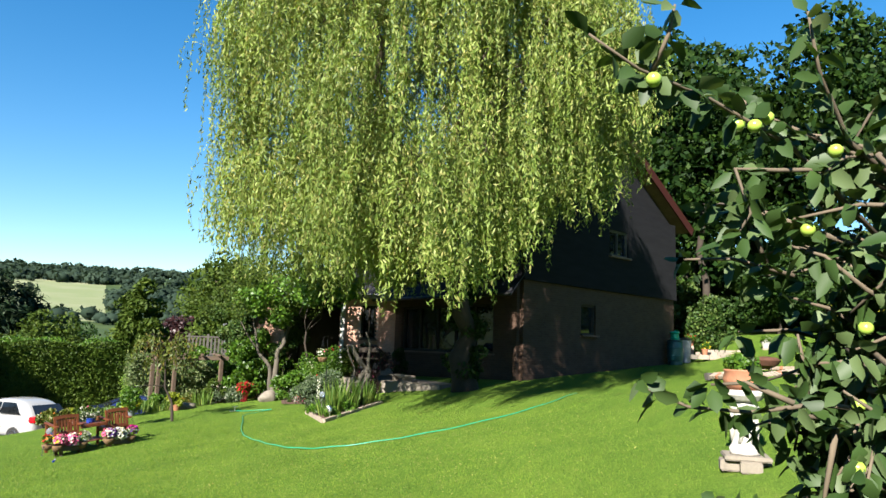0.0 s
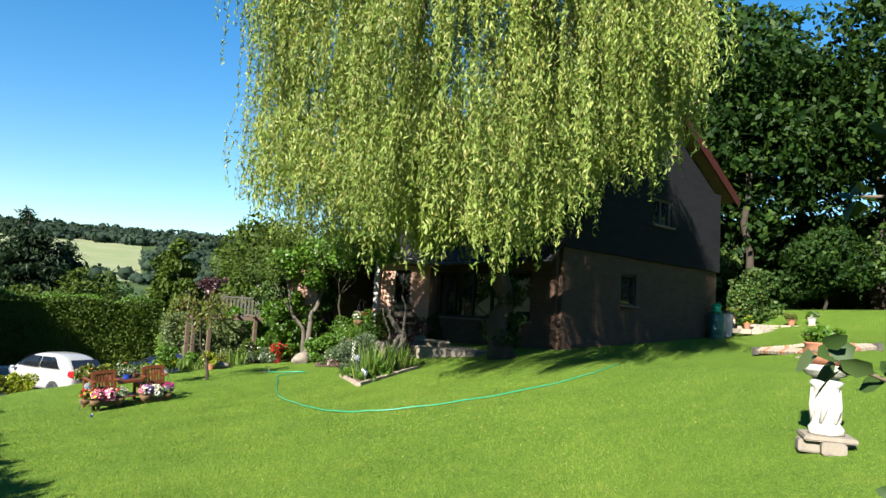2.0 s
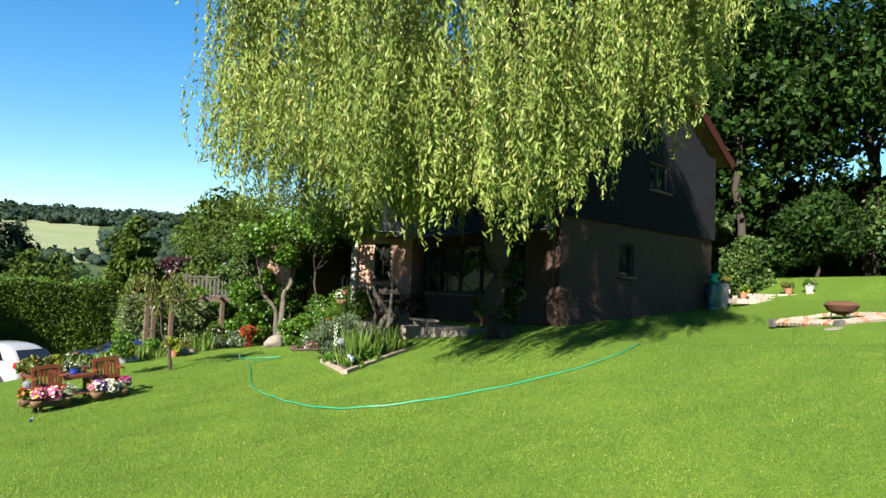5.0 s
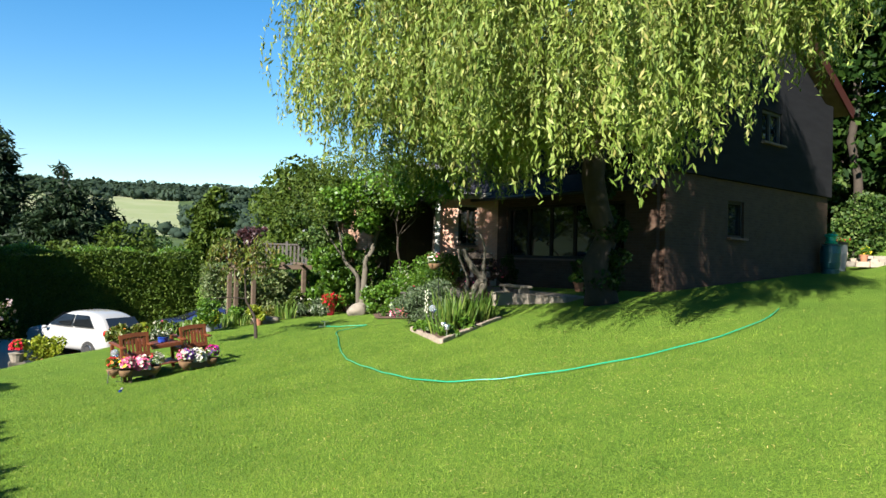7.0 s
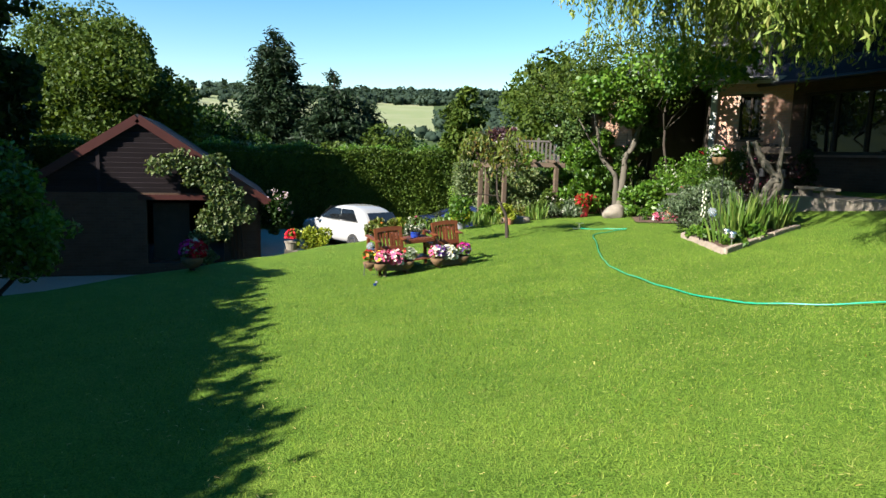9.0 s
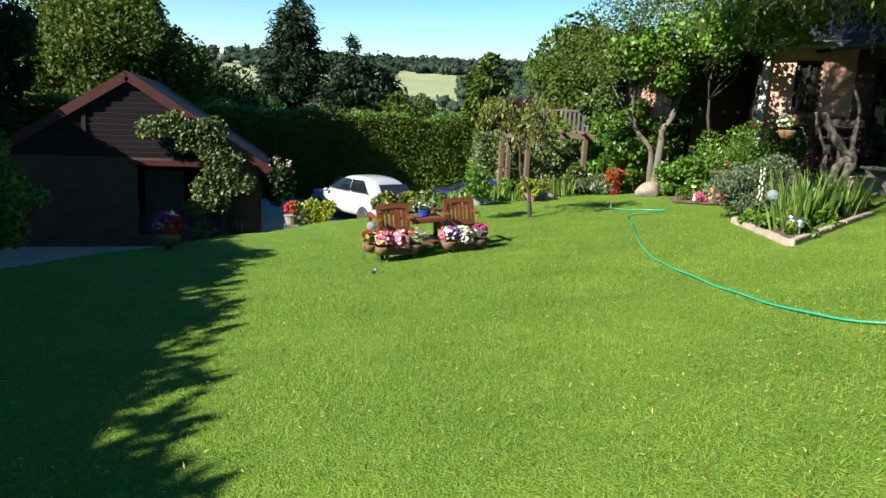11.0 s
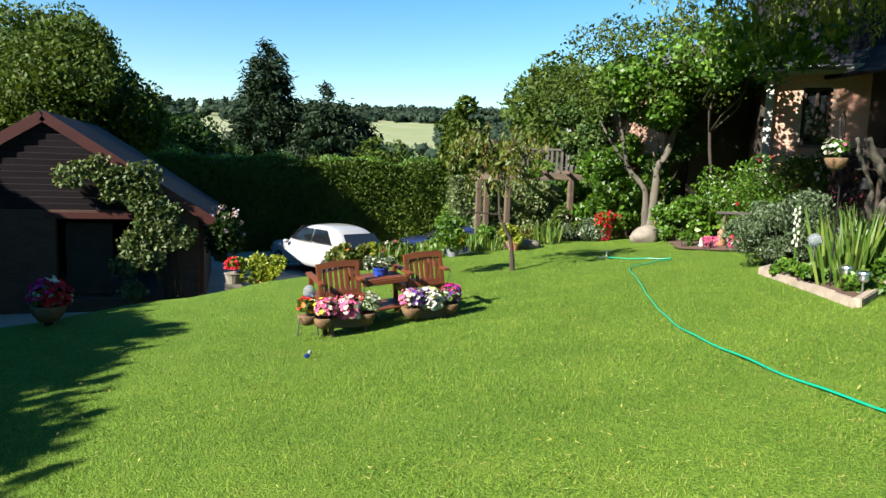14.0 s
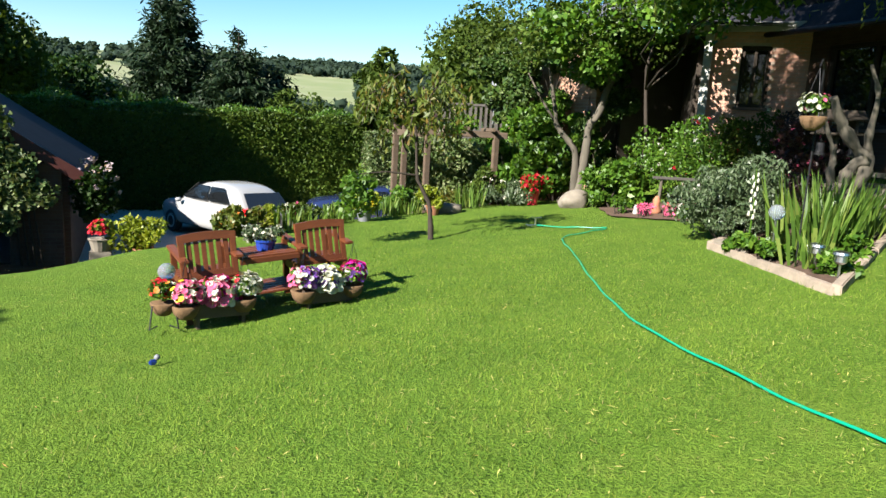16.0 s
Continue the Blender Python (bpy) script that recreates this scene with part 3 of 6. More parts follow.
def window_in(house, a, b, hole, bars=1, mat=DARKBARK, inset=0.06):
    """A framed window in a wall's opening: frame, pane and sill."""
    a, b = Vector((*a, 0)), Vector((*b, 0))
    d = (b - a).normalized()
    rz = math.degrees(math.atan2(d.y, d.x))
    n = Vector((d.y, -d.x, 0))
    x0, x1, z0, z1 = hole
    c = a + d * (x0 + x1) / 2
    w, h = x1 - x0, z1 - z0
    win = new("window")
    win.parent = house
    win.location, win.rotation_euler = (c.x, c.y, (z0 + z1) / 2), (0, 0, radians(rz))
    s = Shape()
    for sx in (-1, 1):
        s.box((sx * (w / 2 - 0.04), -0.02, 0), (0.08, 0.12, h))
        s.box((0, -0.02, sx * (h / 2 - 0.04)), (w - 0.16, 0.12, 0.08))
    for i in range(1, bars):
        s.box((-w / 2 + w * i / bars, -0.02, 0), (0.06, 0.1, h - 0.16))
    part("frame", s.mesh("frame"), mat, win)
    s = Shape()
    s.box((0, 0.0, 0), (w - 0.14, 0.012, h - 0.14))
    part("pane", s.mesh("pane"), DARKGLASS, win)
    s = Shape()
    s.box((0, -0.2, -h / 2 - 0.03), (w + 0.12, 0.16, 0.06))
    part("sill", s.mesh("sill"), TILE, win)


def porch_bricks(wall, a, b, hole):
    """Courses of bricks set proud of a wall's outer face, left out round its window."""
    a, b = Vector((*a, 0)), Vector((*b, 0))
    d, L = (b - a).normalized(), (b - a).length
    n = Vector((d.y, -d.x, 0))
    rz = math.atan2(d.y, d.x)
    meshes = {}
    for wide in (0.215, 0.1025):
        s = Shape()
        s.box((0, 0, 0), (wide, 0.03, 0.065))
        meshes[wide] = s.mesh("brick", bevel=0.004)
        meshes[wide].materials.append(PINKBRICK)
    for row in range(33):
        z = 0.5 + row * 0.075
        x = 0.0
        while x < L - 0.05:
            wide = 0.1025 if (x == 0.0 and row % 2) or L - x < 0.2 else 0.215
            c = x + wide / 2
            if c + wide / 2 <= L + 0.01 and not (hole[0] - 0.06 < c < hole[1] + 0.06 and hole[2] - 0.05 < z < hole[3] + 0.03):
                o = new("brick", meshes[wide])
                o.parent = wall
                o.location = a + d * c + n * (0.145 + 0.003 * math.sin(row * 5.1 + x * 17)) + Vector((0, 0, z))
                o.rotation_euler = (0, 0, rz)
            x += wide + 0.01


def house():
    h = root("house", 0, 0, 0, "brick house with dark tile-hung upper floor and red fascia boards", "house")
    W, S, E, TOP = 16.7, 14.2, 26.5, 3.4
    # lower storey; south and west brick is coloured for their shade
    s = Shape()
    wall_run(s, (W, S), (E, S), -0.6, TOP, 0.3, [(3.15, 4.05, 1.74, 2.82)])
    part("south_wall", s.mesh(), SHADEBRICK, h)
    s = Shape()
    wall_run(s, (W, 20.4), (W, S), -0.6, TOP, 0.3, [(0.5, 5.2, 1.0, 2.65)])
    part("west_wall", s.mesh(), SHADEBRICK, h)
    a, b = (15.15, 21.75), (W, 20.4)
    s = Shape()
    wall_run(s, a, b, -0.6, 3.0, 0.3, [(0.68, 1.28, 1.38, 2.66)])
    porch = part("porch_wall", s.mesh(), MORTAR, h)
    porch_bricks(porch, a, b, (0.68, 1.28, 1.38, 2.66))
    window_in(h, a, b, (0.68, 1.28, 1.38, 2.66), 2)
    window_in(h, (W, S), (E, S), (3.15, 4.05, 1.74, 2.82))
    window_in(h, (W, 20.4), (W, S), (0.5, 5.2, 1.0, 2.65), 5)
    s = Shape()
    wall_run(s, (E, S), (E, 24), -0.3, TOP, 0.3)
    part("east_wall", s.mesh(), BRICK, h)
    # wing behind the shrubs; porch recess coloured near black for its shade
    s = Shape()
    wall_run(s, (13.2, 26.6), (13.6, 23.3), -2.6, 2.95, 0.25)
    part("wing_wall", s.mesh(), BRICK, h)
    s = Shape()
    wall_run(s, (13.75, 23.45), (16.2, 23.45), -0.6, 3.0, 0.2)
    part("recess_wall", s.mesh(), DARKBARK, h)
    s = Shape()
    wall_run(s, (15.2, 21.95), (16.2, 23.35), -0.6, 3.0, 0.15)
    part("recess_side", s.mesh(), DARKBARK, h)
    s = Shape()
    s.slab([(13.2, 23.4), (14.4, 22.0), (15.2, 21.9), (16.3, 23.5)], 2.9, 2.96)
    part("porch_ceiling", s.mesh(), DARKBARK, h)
    s = Shape()
    s.add([(12.9, 26.9, 2.95), (13.35, 22.9, 2.95), (17.0, 22.9, 4.6), (16.6, 26.9, 4.6), (12.9, 26.9, 2.87), (13.35, 22.9, 2.87), (17.0, 22.9, 4.52), (16.6, 26.9, 4.52)],
          [(0, 1, 2, 3), (7, 6, 5, 4), (0, 4, 5, 1), (1, 5, 6, 2), (2, 6, 7, 3), (3, 7, 4, 0)])
    part("wing_roof", s.mesh(), SLATE, h)
    s = Shape()
    s.beam((12.88, 26.9, 2.78), (13.3, 23.0, 2.78), 0.05, 0.2)
    part("wing_fascia", s.mesh(), WHITEPAINT, h)
    s = Shape()
    s.box((14.6, 23.3, 0.95), (0.95, 0.06, 2.05), 12)
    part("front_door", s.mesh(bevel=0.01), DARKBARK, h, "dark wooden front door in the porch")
    # upper storey, tile-hung
    s = Shape()
    wall_run(s, (W - 0.1, S - 0.12), (E + 0.05, S - 0.12), TOP, 6.6, 0.3, [(4.9, 6.2, 4.75, 5.75)])
    window_in(h, (W - 0.1, S - 0.12), (E + 0.05, S - 0.12), (4.9, 6.2, 4.75, 5.75), 2, GREYWOOD)
    wall_run(s, (W - 0.1, 24), (W - 0.1, S - 0.12), TOP, 6.6, 0.3)
    wall_run(s, (E + 0.05, S - 0.12), (E + 0.05, 24), TOP, 6.6, 0.3)
    s.add([(W, S - 0.1, 6.6), (E, S - 0.1, 6.6), ((W + E) / 2, S - 0.1, 9.6), (W, S + 0.15, 6.6), (E, S + 0.15, 6.6), ((W + E) / 2, S + 0.15, 9.6)], [(0, 1, 2), (5, 4, 3), (0, 2, 5, 3), (1, 4, 5, 2), (0, 3, 4, 1)])
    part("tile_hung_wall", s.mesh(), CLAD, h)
    # lean-to roof over the bay on the west side, slate darkened for willow shade
    s = Shape()
    s.add([(W - 0.75, 21.6, 2.95), (W - 0.75, S - 0.3, 2.95), (W, S - 0.3, 3.75), (W, 21.6, 3.75), (W - 0.75, 21.6, 2.87), (W - 0.75, S - 0.3, 2.87), (W, S - 0.3, 3.67), (W, 21.6, 3.67)],
          [(0, 1, 2, 3), (7, 6, 5, 4), (0, 4, 5, 1), (1, 5, 6, 2), (2, 6, 7, 3), (3, 7, 4, 0)])
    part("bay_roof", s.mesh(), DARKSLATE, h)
    s = Shape()
    s.tube([(W - 0.8, 21.6, 2.88), (W - 0.8, S - 0.3, 2.88)], 0.06, 8)
    part("gutter", s.mesh(soft=True), BLACK, h)
    s = Shape()
    s.beam((14.4, 22.3, 3.0), (W - 0.6, 20.15, 3.0), 0.1, 0.18)
    part("porch_fascia", s.mesh(), WHITEPAINT, h)
    s = Shape()
    s.add([(14.2, 21.6, 3.05), (16.5, 19.8, 3.05), (17.2, 22.0, 3.7), (15.0, 24.0, 3.7), (13.2, 23.0, 3.05)], [(0, 1, 2, 3, 4)])
    s.add([(14.2, 21.6, 2.98), (16.5, 19.8, 2.98), (17.2, 22.0, 3.63), (15.0, 24.0, 3.63), (13.2, 23.0, 2.98)], [(4, 3, 2, 1, 0)])
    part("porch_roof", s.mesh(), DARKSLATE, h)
    s = Shape()
    s.box((14.98, 21.55, 1.4), (0.16, 0.16, 3.0), 40)
    part("porch_post", s.mesh(bevel=0.01), WHITEPAINT, h)
    # main roof with red bargeboards
    s = Shape()
    mid, ov = (W + E) / 2, 0.95
    for sx in (-1, 1):
        e = mid + sx * ((E - W) / 2 + ov)
        ze = 6.62 - 0.1
        s.add([(e, S - 0.55, ze), (mid, S - 0.55, 9.9), (mid, 24.3, 9.9), (e, 24.3, ze), (e, S - 0.55, ze - 0.12), (mid, S - 0.55, 9.78), (mid, 24.3, 9.78), (e, 24.3, ze - 0.12)],
              [(0, 1, 2, 3), (7, 6, 5, 4), (0, 4, 5, 1), (2, 6, 7, 3), (0, 3, 7, 4)])
    part("roof", s.mesh(), TILE, h)
    for sx in (-1, 1):
        s = Shape()
        e = mid + sx * ((E - W) / 2 + ov)
        s.beam((e, S - 0.58, 6.4), (mid, S - 0.58, 9.78), 0.06, 0.36)
        part("bargeboard", s.mesh(), REDPAINT, h)
    s = Shape()
    for i in range(3):
        s.box((15.1 - 0.3 * i * 0.76, 20.6 - 0.3 * i * 0.65, -0.06 - 0.17 * i - 0.3), (1.9, 0.5, 0.6), -40)
    part("porch_steps", s.mesh(bevel=0.02), PINKSTONE, h)
    return h


house()
s = Shape()
s.slab([(14.0, 15.0), (16.5, 15.0), (16.5, 20.2), (15.0, 21.4), (13.6, 19.6)], -0.5, 0.03)
tagged(part("patio", s.mesh(), PAVING), "shaded paved patio beside the brick house", "paving", kind="structure")


# ---- garage with boarded gable ----
def garage():
    g = root("garage", -0.55, 25.2, -2.5, "dark boarded garage with red bargeboards, overgrown with ivy", "garage")
    HW, EAVE, APEX, LONG = 3.05, 1.95, 3.95, 6.5
    s = Shape()
    wall_run(s, (-HW, 0), (HW, 0), -0.3, EAVE, 0.22, [(3.2, 5.2, 0.0, 1.75)])
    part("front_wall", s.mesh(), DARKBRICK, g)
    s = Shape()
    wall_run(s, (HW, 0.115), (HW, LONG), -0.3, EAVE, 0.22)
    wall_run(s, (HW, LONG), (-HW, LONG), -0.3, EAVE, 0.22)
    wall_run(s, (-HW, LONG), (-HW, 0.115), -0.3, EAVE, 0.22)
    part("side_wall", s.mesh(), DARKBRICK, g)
    n = 15
    for i in range(n):
        z0 = EAVE + (APEX - EAVE) * i / n
        w = HW * (1 - i / n)
        s = Shape()
        s.box((0, -0.08 - 0.012 * (i % 2), z0 + 0.06), (2 * w - 0.1, 0.03, (APEX - EAVE) / n + 0.03), 0, 15)
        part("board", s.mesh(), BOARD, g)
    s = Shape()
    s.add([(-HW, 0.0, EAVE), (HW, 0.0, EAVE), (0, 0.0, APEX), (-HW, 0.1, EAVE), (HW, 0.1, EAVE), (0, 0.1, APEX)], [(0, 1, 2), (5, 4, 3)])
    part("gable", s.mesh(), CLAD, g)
    s = Shape()
    ov = 0.35
    k = (APEX - EAVE) / HW
    for sx in (-1, 1):
        e, ze = sx * (HW + ov), EAVE - ov * k
        s.add([(e, -0.17, ze + 0.1), (0, -0.17, APEX + 0.1), (0, LONG, APEX + 0.1), (e, LONG, ze + 0.1), (e, -0.17, ze), (0, -0.17, APEX), (0, LONG, APEX), (e, LONG, ze)],
              [(0, 1, 2, 3), (7, 6, 5, 4), (0, 4, 5, 1), (2, 6, 7, 3), (0, 3, 7, 4)])
    part("roof", s.mesh(), DARKSLATE, g)
    for sx in (-1, 1):
        s = Shape()
        s.beam((sx * (HW + ov), -0.19, EAVE - ov * k - 0.02), (0, -0.19, APEX - 0.02), 0.04, 0.22)
        part("bargeboard", s.mesh(), REDPAINT, g)
    for x in (-1.0, 1.0):
        s = Shape()
        s.box((x, -0.12, EAVE + 0.62), (0.09, 0.05, 1.25))
        part("batten", s.mesh(), BOARD, g)
    s = Shape()
    s.box((1.15, -0.13, 1.83), (2.4, 0.08, 0.14))
    part("lintel", s.mesh(bevel=0.01), REDPAINT, g)
    s = Shape()
    s.box((0.75, 0.25, 0.85), (0.95, 0.05, 1.6))
    s.box((0.75, 0.22, 1.45), (0.75, 0.03, 0.3))
    part("door", s.mesh(bevel=0.01), DARKBARK, g, "dark wooden garage door")
    return g


garage()


# ---- hedge ----
def hedge(name, a, b, z0, z1, thick, mat, count, leaf, label, bumpy=0.12, shoots=0):
    a, b = np.array(a, float), np.array(b, float)
    L = np.linalg.norm(b - a)
    rz = math.degrees(math.atan2(b[1] - a[1], b[0] - a[0]))
    h = root(name, a[0], a[1], z0, label, "hedge", rz=rz)
    H = z1 - z0
    s = Shape()
    s.box((L / 2, 0, H / 2 - 0.1), (L - 0.2, thick - 0.5, H - 0.25))
    part("inner_growth", s.mesh(), mat, h)
    n = count
    face = rng.random(n)
    P = np.stack([rng.random(n) * L, rng.uniform(-0.5, 0.5, n) * thick, rng.random(n) * H], 1)
    tops = face < thick / (thick + 2 * H) * 1.3
    P[tops, 2] = H
    P[~tops, 1] = np.where(rng.random((~tops).sum()) < 0.7, -thick / 2, thick / 2)
    ends = rng.random(n) < 2 * thick / L * 0.4
    P[ends, 0] = np.where(rng.random(ends.sum()) < 0.5, 0, L)
    P[ends, 1] = rng.uniform(-0.5, 0.5, ends.sum()) * thick
    P += (np.sin(P[:, :1] * 2.1) + np.sin(P[:, :1] * 5.3 + P[:, 2:] * 3.1)) * bumpy * 0.35 * np.array([[0, 1, 1]])
    P += rng.normal(size=P.shape) * bumpy
    P[:, 2] = np.minimum(P[:, 2], H + 0.05 + 0.12 * np.sin(P[:, 0] * 1.9) + 0.1 * np.sin(P[:, 0] * 4.3) * rng.random(len(P)))
    part("foliage", leaves("hedge_leaves", P, leaf, leaf * 0.6), mat, h)
    if shoots:
        q = np.stack([rng.random(shoots) * L, rng.uniform(-0.5, 0.5, shoots) * thick, np.zeros(shoots)], 1)
        q[:, 2] = H + 0.02 + 0.12 * np.sin(q[:, 0] * 1.9) + rng.random(shoots) ** 2 * (0.16 + 0.14 * np.sin(q[:, 0] * 3.3 + 1))
        part("top_growth", leaves("top_growth", q, leaf, leaf * 0.5, np.array([[0, 0, 1.0]])), SHRUB, h)
    return h


hedge("hedge", (-16, 36.6), (11.9, 36.6), -2.9, 0.8, 1.6, HEDGE, 62000, 0.115, "tall clipped green hedge along the gravel drive", 0.09, 7000)


# ---- background trees ----
tree("broad_tree", -4.7, 46.7, 9.6, 4.2, 1.0, OAK, "broad leafy tree behind the garage in morning sun", 44000, 0.26, 1.5, zbase=-2.6, balls=70)
tree("broad_tree", -7.5, 58, 14.0, 5.0, 2.0, OAK, "tall leafy tree behind the garage", 26000, 0.3, 1.7, zbase=-3, balls=70)
tree("broad_tree", 0.2, 55.0, 6.8, 3.6, 0.5, DARKTREE, "dark green tree beyond the hedge", 14000, 0.32, 1.3, zbase=-3.4, balls=50)
tree("dark_tree", -7.6, 32.4, 11.0, 3.2, 0.5, DARKTREE, "dark tree beside the garage in shade", 22000, 0.36, 1.3, zbase=-2.6, balls=60)
tree("dark_tree", -8.6, 29.6, 13.2, 2.8, 1.0, DARKTREE, "tall dark tree beside the garage in shade", 20000, 0.38, 1.2, zbase=-2.6, balls=60)
tree("small_tree", 2.8, 50.0, 4.6, 2.0, 0.3, SILVER, "small grey-green tree beyond the hedge", 6000, 0.25, 0.8, zbase=-3.5, balls=26)
conifer(8.0, 101.5, 25.4, 8.6, CONIFER, "tall dark conifer beyond the hedge", 44000, 0.95, zbase=-9.2)
conifer(14.2, 89.0, 18.8, 7.4, CONIFER, "broad dark conifer beyond the hedge", 30000, 0.85, zbase=-8.3)
conifer(18.8, 91.0, 15.6, 6.4, CONIFER, "broad dark conifer beyond the hedge", 21000, 0.85, zbase=-8.3)
tree("copper_tree", 25.0, 62.0, 10.3, 2.6, 2.0, COPPER, "copper-leaved tree in the valley", 9000, 0.35, 1.0, balls=34, zbase=-6.5)
for x, y, top, sp, m in ((20.5, 41.0, 7.6, 3.2, OAK), (24.0, 48.0, 8.6, 3.4, OAK), (16.5, 70, 8.0, 3.0, OAK), (21, 78, 9.0, 3.5, DARKTREE), (27, 84, 9.5, 4.0, OAK), (10.5, 62, 5.6, 2.2, OAK), (33, 78, 12.5, 4.5, OAK), (18.3, 52, 6.6, 1.8, OAK), (-1, 75, 8, 4, OAK), (-12, 70, 12, 5, OAK), (5, 68, 5.5, 3.0, OAK)):
    zb = ground(x, y)
    tree("valley_tree", x, y, top, sp, 0.4, m, "leafy tree in the valley beyond the garden", 6000, 0.37, sp * 0.36, balls=40, group="valley trees", zbase=zb)

# dark mature trees behind the house and along the lawn's upper side
for x, y, h, sp in ((33.0, 17.5, 17.0, 5.2), (36.5, 11.0, 15.2, 5.0), (37.0, 4.0, 13.2, 5.2), (41.0, 19.0, 18.0, 6.0), (31.0, 25.5, 15.0, 4.5)):
    tree("dark_tree", x, y, h, sp, 4.2, DARKTREE, "tall dark mature tree shading the garden's edge", 20000, 0.38, 1.7, DARKBARK, 0.4, 70, "dark mature trees")
for x, y, h, sp, m in ((33.5, 12.5, 4.2, 2.2, DARKTREE), (34.5, 8.0, 4.6, 2.4, IVY), (31.0, 16.5, 4.4, 1.5, IVY), (29.0, 20.0, 4.0, 1.8, SHRUB), (33.5, 3.5, 4.6, 2.6, DARKTREE), (32, 20, 5.5, 2.2, DARKTREE), (35, -2, 5.5, 3, DARKTREE)):
    z = ground(x, y)
    b = root("shrub", x, y, z, "dense dark green shrub at the edge of the lawn", "shrub", "boundary shrubs")
    C, R = crown_balls(26, (0, 0, h * 0.5), (sp, sp, h * 0.45), sp * 0.4)
    part("foliage", leaves("leaves", clumps(7500, C, R, 0.7), 0.22, 0.13), m, b)
    s = Shape()
    p, r = limb((0, 0, -0.2), (0.2, 0.1, h * 0.7), 0.09, 0.03, 0.15, 5, int(h * 10))
    s.tube(p, r, 7)
    part("stem", s.mesh(soft=True), DARKBARK, b)
s = Shape()
p, r = limb((0, 0, -0.2), (0.6, 0.3, 7.5), 0.2, 0.13, 0.07, 6, 5)
s.tube(p, r, 12)
t = root("ivy_clad_tree", 30.6, 14.6, ground(30.6, 14.6), "old tree trunk with bare bark and ivy", "tree")
part("trunk", s.mesh(soft=True), DARKBARK, t)
C, R = crown_balls(16, (0.2, 0, 1.6), (0.7, 0.7, 1.4), 0.6)
part("ivy", leaves("ivy", clumps(5000, C, R, 0.7), 0.16, 0.12), IVY, t)

# unseen hedges along the left, placed to shade the lawn's edge and the garage
for a, c, top in (((-6.2, -14.0), (-6.2, 20.4), 3.75), ((-6.6, 20.8), (-6.6, 27.5), 3.0)):
    h = hedge("side_hedge", a, c, -1.6, top, 1.8, DARKTREE, 17000, 0.26, "tall dark overgrown hedge along the side of the lawn", 0.1)
    n = int((c[1] - a[1]) / 0.55)
    u = np.linspace(0.3, c[1] - a[1] - 0.3, n) + rng.normal(size=n) * 0.1
    H = top + 1.6 + 0.12 + 0.15 * np.sin(u * 1.3 + 2.0) + 0.14 * np.sin(u * 3.1) + rng.normal(size=n) * 0.08
    C = np.stack([u, rng.normal(size=n) * 0.2, H - 0.25], 1)
    part("top_growth", leaves("top_growth", clumps(n * 420, C, rng.uniform(0.4, 0.75, n), 0.1), 0.18, 0.12), DARKTREE, h)
# unseen bush added so that its shadow reaches out over the lawn
b = root("shadow_bush", -6.1, 14.3, ground(-6.1, 14.3), "tall dark unseen bush on the side hedge, casting shade on the lawn", "shrub")
C, R = crown_balls(22, (0, 0, 5.0), (0.5, 0.75, 0.9), 0.4)
part("foliage", leaves("leaves", clumps(6000, C, R, 0.2), 0.16, 0.1), DARKTREE, b)
s = Shape()
p, r = limb((0, 0, -0.2), (0.1, 0.1, 5.2), 0.09, 0.03, 0.08, 6, 77)
s.tube(p, r, 7)
part("stem", s.mesh(soft=True), DARKBARK, b)
# unseen bushes added to block sky light and deepen the lawn's shade
for x, y, h in ((-4.3, 9.0, 3.3), (-4.4, 12.0, 3.6), (-4.3, 15.0, 3.5), (-4.3, 17.6, 3.4)):
    b = root("sky_screen_bush", x, y, ground(x, y), "added dark bush out of view that blocks sky light from the lawn", "shrub", "shady laurels")
    C, R = crown_balls(24, (0, 0, h * 0.5), (1.2, 1.5, h * 0.42), 0.55)
    part("foliage", leaves("leaves", clumps(5000, C, R, 0.6), 0.24, 0.14), DARKTREE, b)
    s = Shape()
    p, r = limb((0, 0, -0.2), (0.2, 0.1, h * 0.7), 0.08, 0.03, 0.15, 5, int(y))
    s.tube(p, r, 7)
    part("stem", s.mesh(soft=True), DARKBARK, b)
hedge("boundary_hedge", (40.0, -16.0), (37.0, 34.0), 0.6, 7.0, 2.5, DARKTREE, 14000, 0.6, "tall dark hedge behind the mature trees", 0.5)
b = root("shrub", -2.3, 19.6, ground(-2.3, 19.6), "bright green leafy shrub beside the garage", "shrub")
C, R = crown_balls(36, (0, 0, 1.9), (1.1, 1.1, 1.5), 0.45)
part("foliage", leaves("leaves", clumps(9000, C, R, 0.6), 0.12, 0.07), SHRUB, b)
s = Shape()
p, r = limb((0, 0, -0.2), (0.1, 0.1, 2.2), 0.07, 0.03, 0.15, 5, 3)
s.tube(p, r, 7)
part("stem", s.mesh(soft=True), DARKBARK, b)


